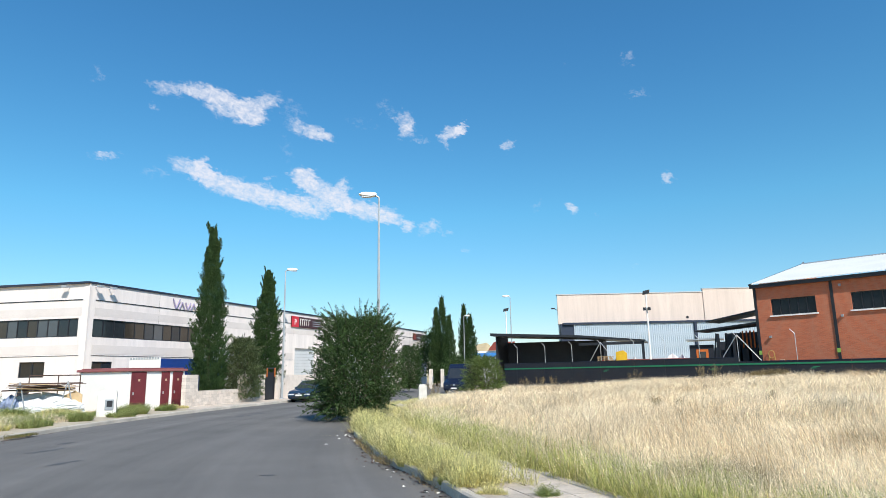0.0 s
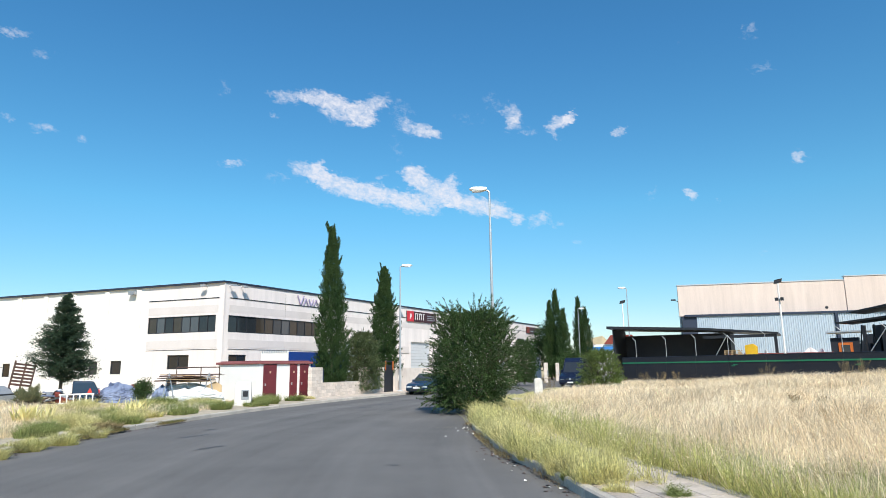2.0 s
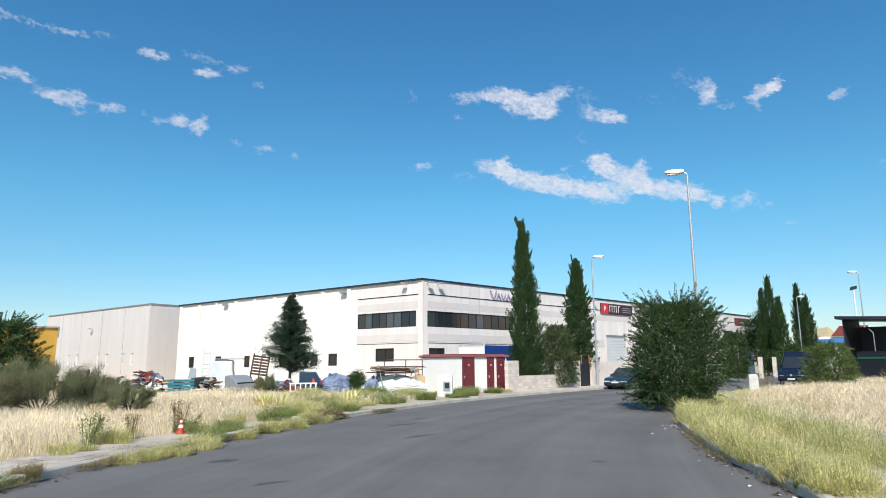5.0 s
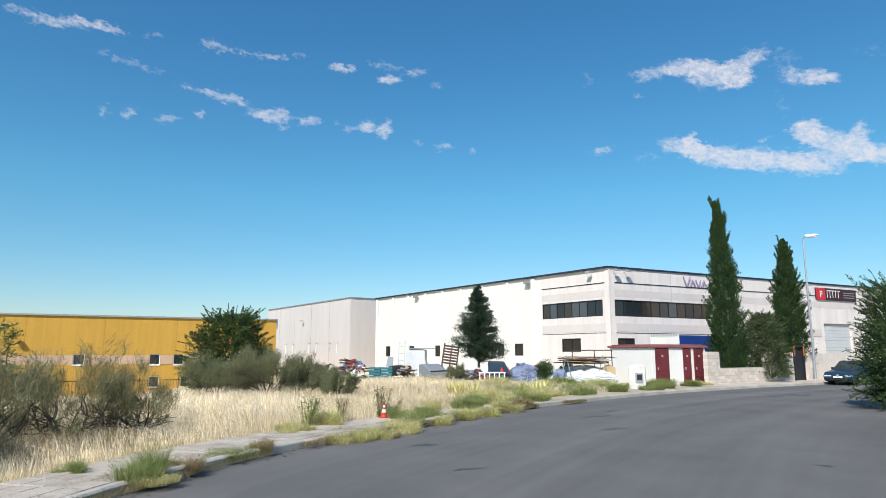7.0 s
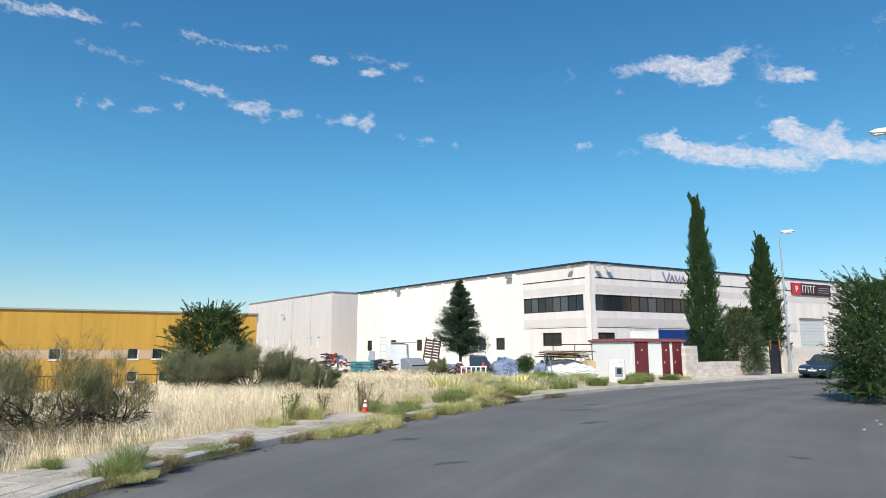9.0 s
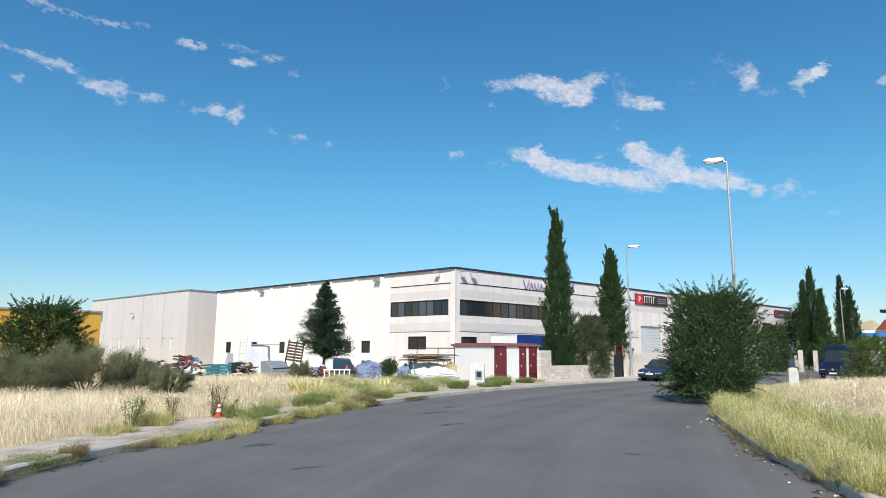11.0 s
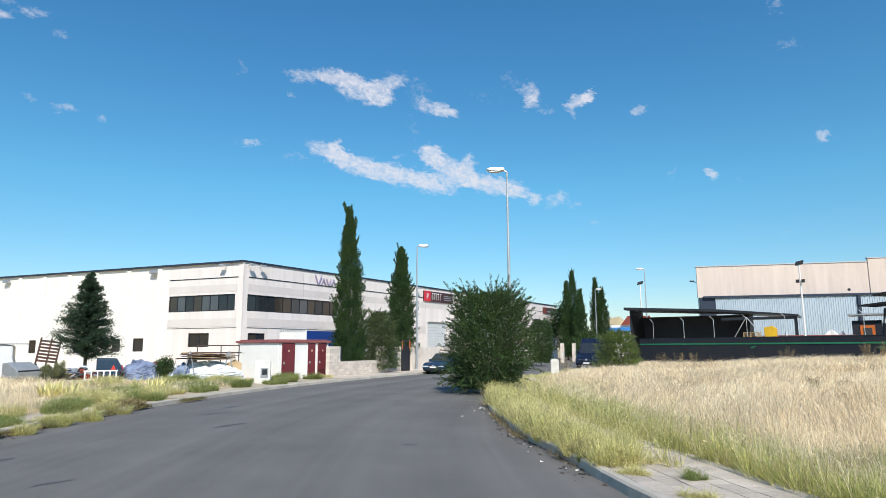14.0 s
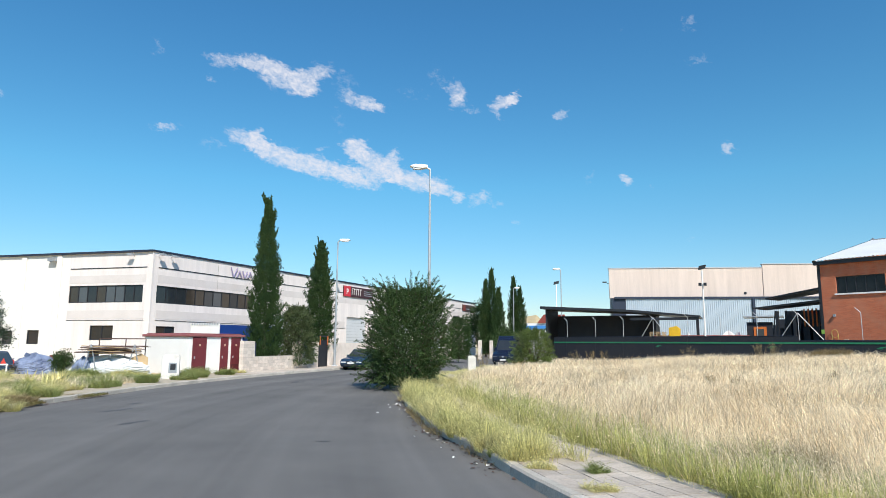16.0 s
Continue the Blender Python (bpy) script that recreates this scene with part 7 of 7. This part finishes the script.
    part("housing", Shape().prism([(-0.7, 0.1), (0.5, 0.1), (0.55, 0.7), (0.1, 0.85), (-0.7, 0.75)], 0.06, 0.7), M_BLACKFRAME, t, bevel=0.05)
    x, y, z = spot(-49.7, 45)
    t = thing("plastic_crates", pose(x, y, z - 0.1, 0, 0, 40), "stacked teal plastic crates", "crates")
    for k in range(2):
        for j in range(4):
            part("slat_wall", Shape().box(-0.8 + k * 0.82, -0.02 + k * 0.82, 0, 0.6, 0.05 + j * 0.2, 0.19 + j * 0.2), M_TEAL, t)
    single("grey_board", Shape().prism([(-0.3, 0), (0.35, 0), (0.3, 1.3), (-0.1, 1.35)], 0, 0.06), M_GREY, pose(*polar(-49.0, 48), 0.3, -6, 0, 30), "grey board propped upright", "board")
    bright = [M_RUST, M_BLACKFRAME, M_RUST, M_WHITE, M_GREY, M_BLACKFRAME, M_REDSKIP, M_BLUETARP]
    scrap_pile(-54.3, 50, 1.9, 0.75, 101, "long dark pile of scrap timber and bars", 34)
    scrap_pile(-52.4, 49, 0.9, 1.25, 102, "pile of mixed coloured scrap metal", 30, bright)
    scrap_pile(-56.3, 51, 1.2, 0.6, 103, "low brown pile of scrap", 20)
    scrap_pile(-48.9, 47, 0.9, 0.8, 104, "dark scrap beside the plastic crates", 20)
    scrap_pile(-45.0, 45, 0.9, 1.0, 105, "grey sheet scrap beside the wrapped crate", 22, [M_GREY, M_GREY, M_WHITE, M_BLUETARP, M_BLACKFRAME])
    scrap_pile(-42.0, 43, 1.2, 0.5, 106, "low scrap behind the fir tree", 18, bright)
    scrap_pile(-38.0, 41.5, 0.7, 1.15, 107, "black and blue scrap beside the tarpaulin", 22, [M_BLACKFRAME, M_BLUETARP, M_RUST, M_WHITE])
    scrap_pile(-36.2, 41, 0.9, 1.0, 108, "scrap poking out of the tarpaulin", 18, bright)
    scrap_pile(-47.3, 45.5, 0.8, 0.7, 110, "dark scrap before the wrapped crate", 20)
    scrap_pile(-40.9, 41, 0.8, 0.8, 111, "coloured scrap beside the car tail", 22, bright)
    scrap_pile(-34.5, 40, 0.7, 0.9, 112, "rusty scrap behind the small bush", 18)
    scrap_pile(-50.9, 48, 1.0, 0.8, 113, "mixed scrap behind the crates", 22, bright)
    scrap_pile(-33.6, 39, 0.9, 0.6, 109, "loose white and grey scrap by the planks", 18, [M_WHITE, M_GREY, M_WHITETARP, M_RUST])


scrap_yard()


# ---------------------------------------------------------------- things on and before the white building
def shop_signs():
    s = thing("wall_sign", RIGHT_FACE @ pose(24.4, -0.12, 0), "dark red and black company sign on the facade", "sign")
    part("board", Shape().box(0, 6.1, 0, 0.1, 6.78, 7.88), M_SIGNDARK, s, "dark brown sign board")
    part("emblem", Shape().box(0, 1.35, -0.012, 0, 6.78, 7.88), M_SIGNRED, s, "bright red square")
    e = Shape().box(0.55, 0.65, -0.02, -0.013, 7.02, 7.6).box(0.65, 0.85, -0.02, -0.013, 7.5, 7.6).box(0.65, 0.85, -0.02, -0.013, 7.26, 7.36).box(0.8, 0.9, -0.02, -0.013, 7.3, 7.55)
    part("emblem_mark", e, M_WHITE, s)
    for k, w in enumerate((0.34, 0.34, 0.34, 0.22, 0.34)):
        px = 1.6 + 0.42 * k
        part("letter_bar", Shape().box(px, px + 0.08, -0.012, -0.002, 7.0, 7.7).box(px + 0.08, px + w, -0.012, -0.002, 7.62, 7.7), M_WHITE, s)
    for k in range(3):
        part("text_bar", Shape().box(4.1, 5.8, -0.012, -0.002, 7.05 + 0.22 * k, 7.13 + 0.22 * k), M_GREY, s)
    s = thing("wall_sign", RIGHT_FACE @ pose(57.8, -0.12, 0), "weathered brown sign at the far end of the facade", "sign")
    part("board", Shape().box(0, 5.4, 0, 0.1, 6.85, 7.8), M_SIGNDARK, s)
    part("emblem", Shape().box(0, 1.1, -0.012, 0, 6.85, 7.8), M_REDSKIP, s)
    part("text_bar", Shape().box(1.5, 5.0, -0.012, 0, 7.1, 7.25), M_GREY, s)
    s = thing("wall_sign", RIGHT_FACE @ pose(7.6, -0.1, 0), "thin lilac outlined sign letters on the facade", "sign")
    for k, pts in enumerate((((0, 7.95), (0.35, 7.2), (0.75, 7.95)), ((0.7, 7.15), (1.0, 7.75), (1.35, 7.15)), ((1.4, 7.75), (1.65, 7.2), (1.95, 7.75)), ((2.0, 7.2), (2.3, 7.75), (2.6, 7.2)))):
        sh = Shape()
        for a, b in zip(pts, pts[1:]):
            sh.tube((a[0], 0, a[1]), (b[0], 0, b[1]), 0.055, sides=6)
        part("letter_stroke", sh, M_LILAC, s)


M_SIGNDARK = mat("sign_brown", (0.06, 0.022, 0.026), 0.5)
M_SIGNRED = mat("sign_red", (0.62, 0.035, 0.05), 0.45)
M_LILAC = mat("lilac_sign", (0.38, 0.32, 0.46), 0.5)
shop_signs()


def lorry():
    t = thing("lorry_trailer", RIGHT_FACE @ pose(1.9, -4.6, 0), "white-ended lorry trailer with a blue side curtain", "lorry")
    part("end_panel", Shape().box(-0.06, 0.0, 0, 2.6, 0.95, 3.2), M_WHITE, t, "white end panel")
    for k in range(11):
        part("top_clip", Shape().box(-0.1, -0.062, 0.1 + 0.23 * k, 0.2 + 0.23 * k, 3.08, 3.2), M_GREY, t)
    part("curtain", Shape().box(0.02, 6.3, 0, 2.6, 0.95, 3.12), M_BLUE, t, "dark blue curtain")
    part("chevron", Shape().face((4.9, -0.01, 1.9), (5.25, -0.01, 2.3), (5.6, -0.01, 1.9), (5.6, -0.01, 1.75), (5.25, -0.01, 2.1), (4.9, -0.01, 1.75)), M_PEACH, t)
    part("chassis", Shape().box(0, 6.3, 0.2, 2.2, 0.75, 0.93), M_BLACKFRAME, t)
    for px in (0.9, 2.0, 5.4):
        part("wheel", Shape().tube((px, 0.05, 0.45), (px, 0.35, 0.45), 0.45, sides=18), M_TYRE, t)
    s = thing("rack_board", pose(*polar(-21.75, 41.3), 0, 0, 0, 68), "pale blue board in a dark frame beside the booth", "board")
    part("panel", Shape().box(0, 0.85, 0, 0.04, 0.75, 1.85), M_PALEBLUE, s)
    for zz in (0.75, 1.1, 1.45, 1.82):
        part("rail", Shape().box(-0.03, 0.88, -0.04, 0.0, zz, zz + 0.05), M_NAVY, s)
    for px in (-0.06, 0.85):
        part("post", Shape().box(px, px + 0.06, -0.04, 0.02, 0, 1.9), M_NAVY, s)


M_PALEBLUE = mat("pale_blue_board", (0.42, 0.55, 0.72), 0.6)
lorry()


# ---------------------------------------------------------------- the far end of the road
def far_end():
    x, y = polar(-3.2, 64)
    spray_bush("autumn_tree", x, y, 0.3, 4.6, 1.5, "dark tree with reddish brown patches before the facade", M_ELM, 91, 300, 0.11, category="tree", fill=11000, long=0.16)
    x, y = polar(-1.4, 98)
    leafy_bush("far_tree", x, y, 0.3, 8.3, 2.4, 2.0, "dark conifer beyond the end of the facade", M_CYPRESS, 92, 6000, 0.25, category="tree", shoots=20)
    x, y = polar(1.2, 86)
    leafy_bush("far_tree", x, y, 0.2, 3.6, 3.0, 2.0, "low green hedge below the cypresses", M_ELM, 93, 7000, 0.2, category="hedge", shoots=20)
    for az, d, h in ((-1.35, 78, 2.3), (-0.35, 84, 2.3)):
        x, y = polar(az, d)
        t = thing("gate_pillar", pose(x, y, 0, 0, 0, 75), "pale rendered gate pillar with meter boxes", "pillar", "gate pillars")
        part("pillar", Shape().box(-0.2, 0.2, -0.2, 0.2, -0.2, h), M_STONE, t, bevel=0.03)
        part("meter_box", Shape().box(-0.15, 0.15, -0.24, -0.202, 0.7, 1.4), M_GREY, t)
    x, y = polar(4.2, 118)
    t = thing("far_shop", pose(x, y, 0, 0, 0, -5), "far low building with red fascia and blue sign", "building")
    part("wall", wall_shape(9, 5.6, 0.3, [(1, 3.2, 2.6, 4.2)], -0.5), M_WHITE, t, at=pose(-4, 0, 0))
    window(t, -3, -0.8, 2.6, 4.2, 3)
    part("fascia", Shape().prism([(-1.0, 5.65), (4, 5.65), (4, 7.2), (0.2, 7.2)], -0.4, 0.0), M_REDSKIP, t, "dark red sloping fascia")
    part("sign", Shape().box(-4, 2, -0.3, -0.02, 4.5, 5.2), M_BLUESIGN, t, "blue sign band")
    # low dry hill on the horizon
    s = Shape()
    n = 40
    for i in range(n):
        a0, a1 = -0.5 + 0.9 * i / n, -0.5 + 0.9 * (i + 1) / n
        h0, h1 = [26 * math.exp(-((a - 0.055) / 0.03) ** 2) + 10 + 3 * math.sin(a * 40) for a in (a0, a1)]
        D = 620
        s.face((D * math.sin(a0), D * math.cos(a0), -5), (D * math.sin(a1), D * math.cos(a1), -5), (1.25 * D * math.sin(a1), 1.25 * D * math.cos(a1), h1), (1.25 * D * math.sin(a0), 1.25 * D * math.cos(a0), h0))
    single("distant_hill", s, M_GROUND, pose(0, 0, 0), "low dry hill far beyond the road", "hill", kind="structure")


M_BLUESIGN = mat("blue_sign", (0.05, 0.22, 0.55), 0.5)
far_end()


# ---------------------------------------------------------------- litter and stains on the road
def patch(name, x, y, rx, ry, turn, seed, material, z, label, kind="structure"):
    rnd = np.random.default_rng(seed)
    n = 44
    ph = rnd.uniform(0, 6.28, 4)
    pts = []
    for i in range(n):
        a = 2 * math.pi * i / n
        r = 1 + 0.22 * math.sin(2 * a + ph[0]) + 0.16 * math.sin(3 * a + ph[1]) + 0.2 * math.sin(5 * a + ph[2]) + 0.15 * math.sin(9 * a + ph[3]) + rnd.uniform(-0.12, 0.12)
        pts.append((rx * r * math.cos(a), ry * r * math.sin(a), 0))
    ob = single(name, Shape().face(*pts), material, pose(x, y, z, 0, 0, turn), label, "road patch", kind=kind)
    return ob


M_TAR = mat("tar_patch", (0.085, 0.085, 0.087), 0.75, (0.055, 0.055, 0.058), 0.7, 2.0, 40, 0.25)
for i, (x, y, rx, ry, tn) in enumerate(((-10.0, 9.6, 0.42, 0.16, 70), (-10.6, 17.5, 0.7, 0.18, 80), (-11.2, 19.5, 0.5, 0.14, 80), (-8.6, 15.0, 0.6, 0.15, 75), (-3.3, 12.7, 0.22, 0.08, 10), (-9.6, 31.0, 0.8, 0.3, 80), (-7.5, 8.2, 0.3, 0.1, 60), (-9.2, 33.0, 0.5, 0.5, 80))):
    patch("tar_patch", x, y, rx * 0.7, ry * 0.8, tn, 300 + i, M_TAR, 0.004, "dark oil-stained patch on the asphalt")
lit = Shape()
_r = random.Random(5)
for i in range(22):
    y = _r.uniform(10.5, 21)
    x = float(right_x(y)) - abs(_r.gauss(0.25, 0.3))
    a, w = _r.uniform(0, 3.1), _r.uniform(0.02, 0.055)
    c, s_ = math.cos(a) * w, math.sin(a) * w
    lit.face((x - c, y - s_, 0.008), (x + s_, y - c, 0.02), (x + c, y + s_, 0.012), (x - s_ * 0.7, y + c * 0.7, 0.03))
tagged(new("litter", lit.mesh("litter", M_WHITE)), "scraps of white paper and plastic along the kerb", "litter", kind="stuff")
deb = Shape()
for i in range(420):
    left = i % 2
    y = _r.uniform(1, 24) if left else _r.uniform(9.5, 22)
    x = float(left_x(y)) + abs(_r.gauss(0.1, 0.18)) if left else float(right_x(y)) - abs(_r.gauss(0.08, 0.14))
    a, w = _r.uniform(0, 3.1), _r.uniform(0.015, 0.05)
    c, s_ = math.cos(a) * w, math.sin(a) * w
    deb.face((x - c, y - s_, 0.006), (x + s_, y - c, 0.012), (x + c, y + s_, 0.006), (x - s_, y + c, 0.02))
tagged(new("fallen_leaves", deb.mesh("fallen_leaves", M_RUST)), "brown fallen leaves and grit in the gutter", "leaves", kind="stuff")

# slabs of the pavements, the nearest stretches
slabs(pav_l, left_x, 0.5, 11.0, 1, 4, size=0.36)
slabs(pav_r, right_x, 6.0, 14.5, -1, 5, size=0.3)
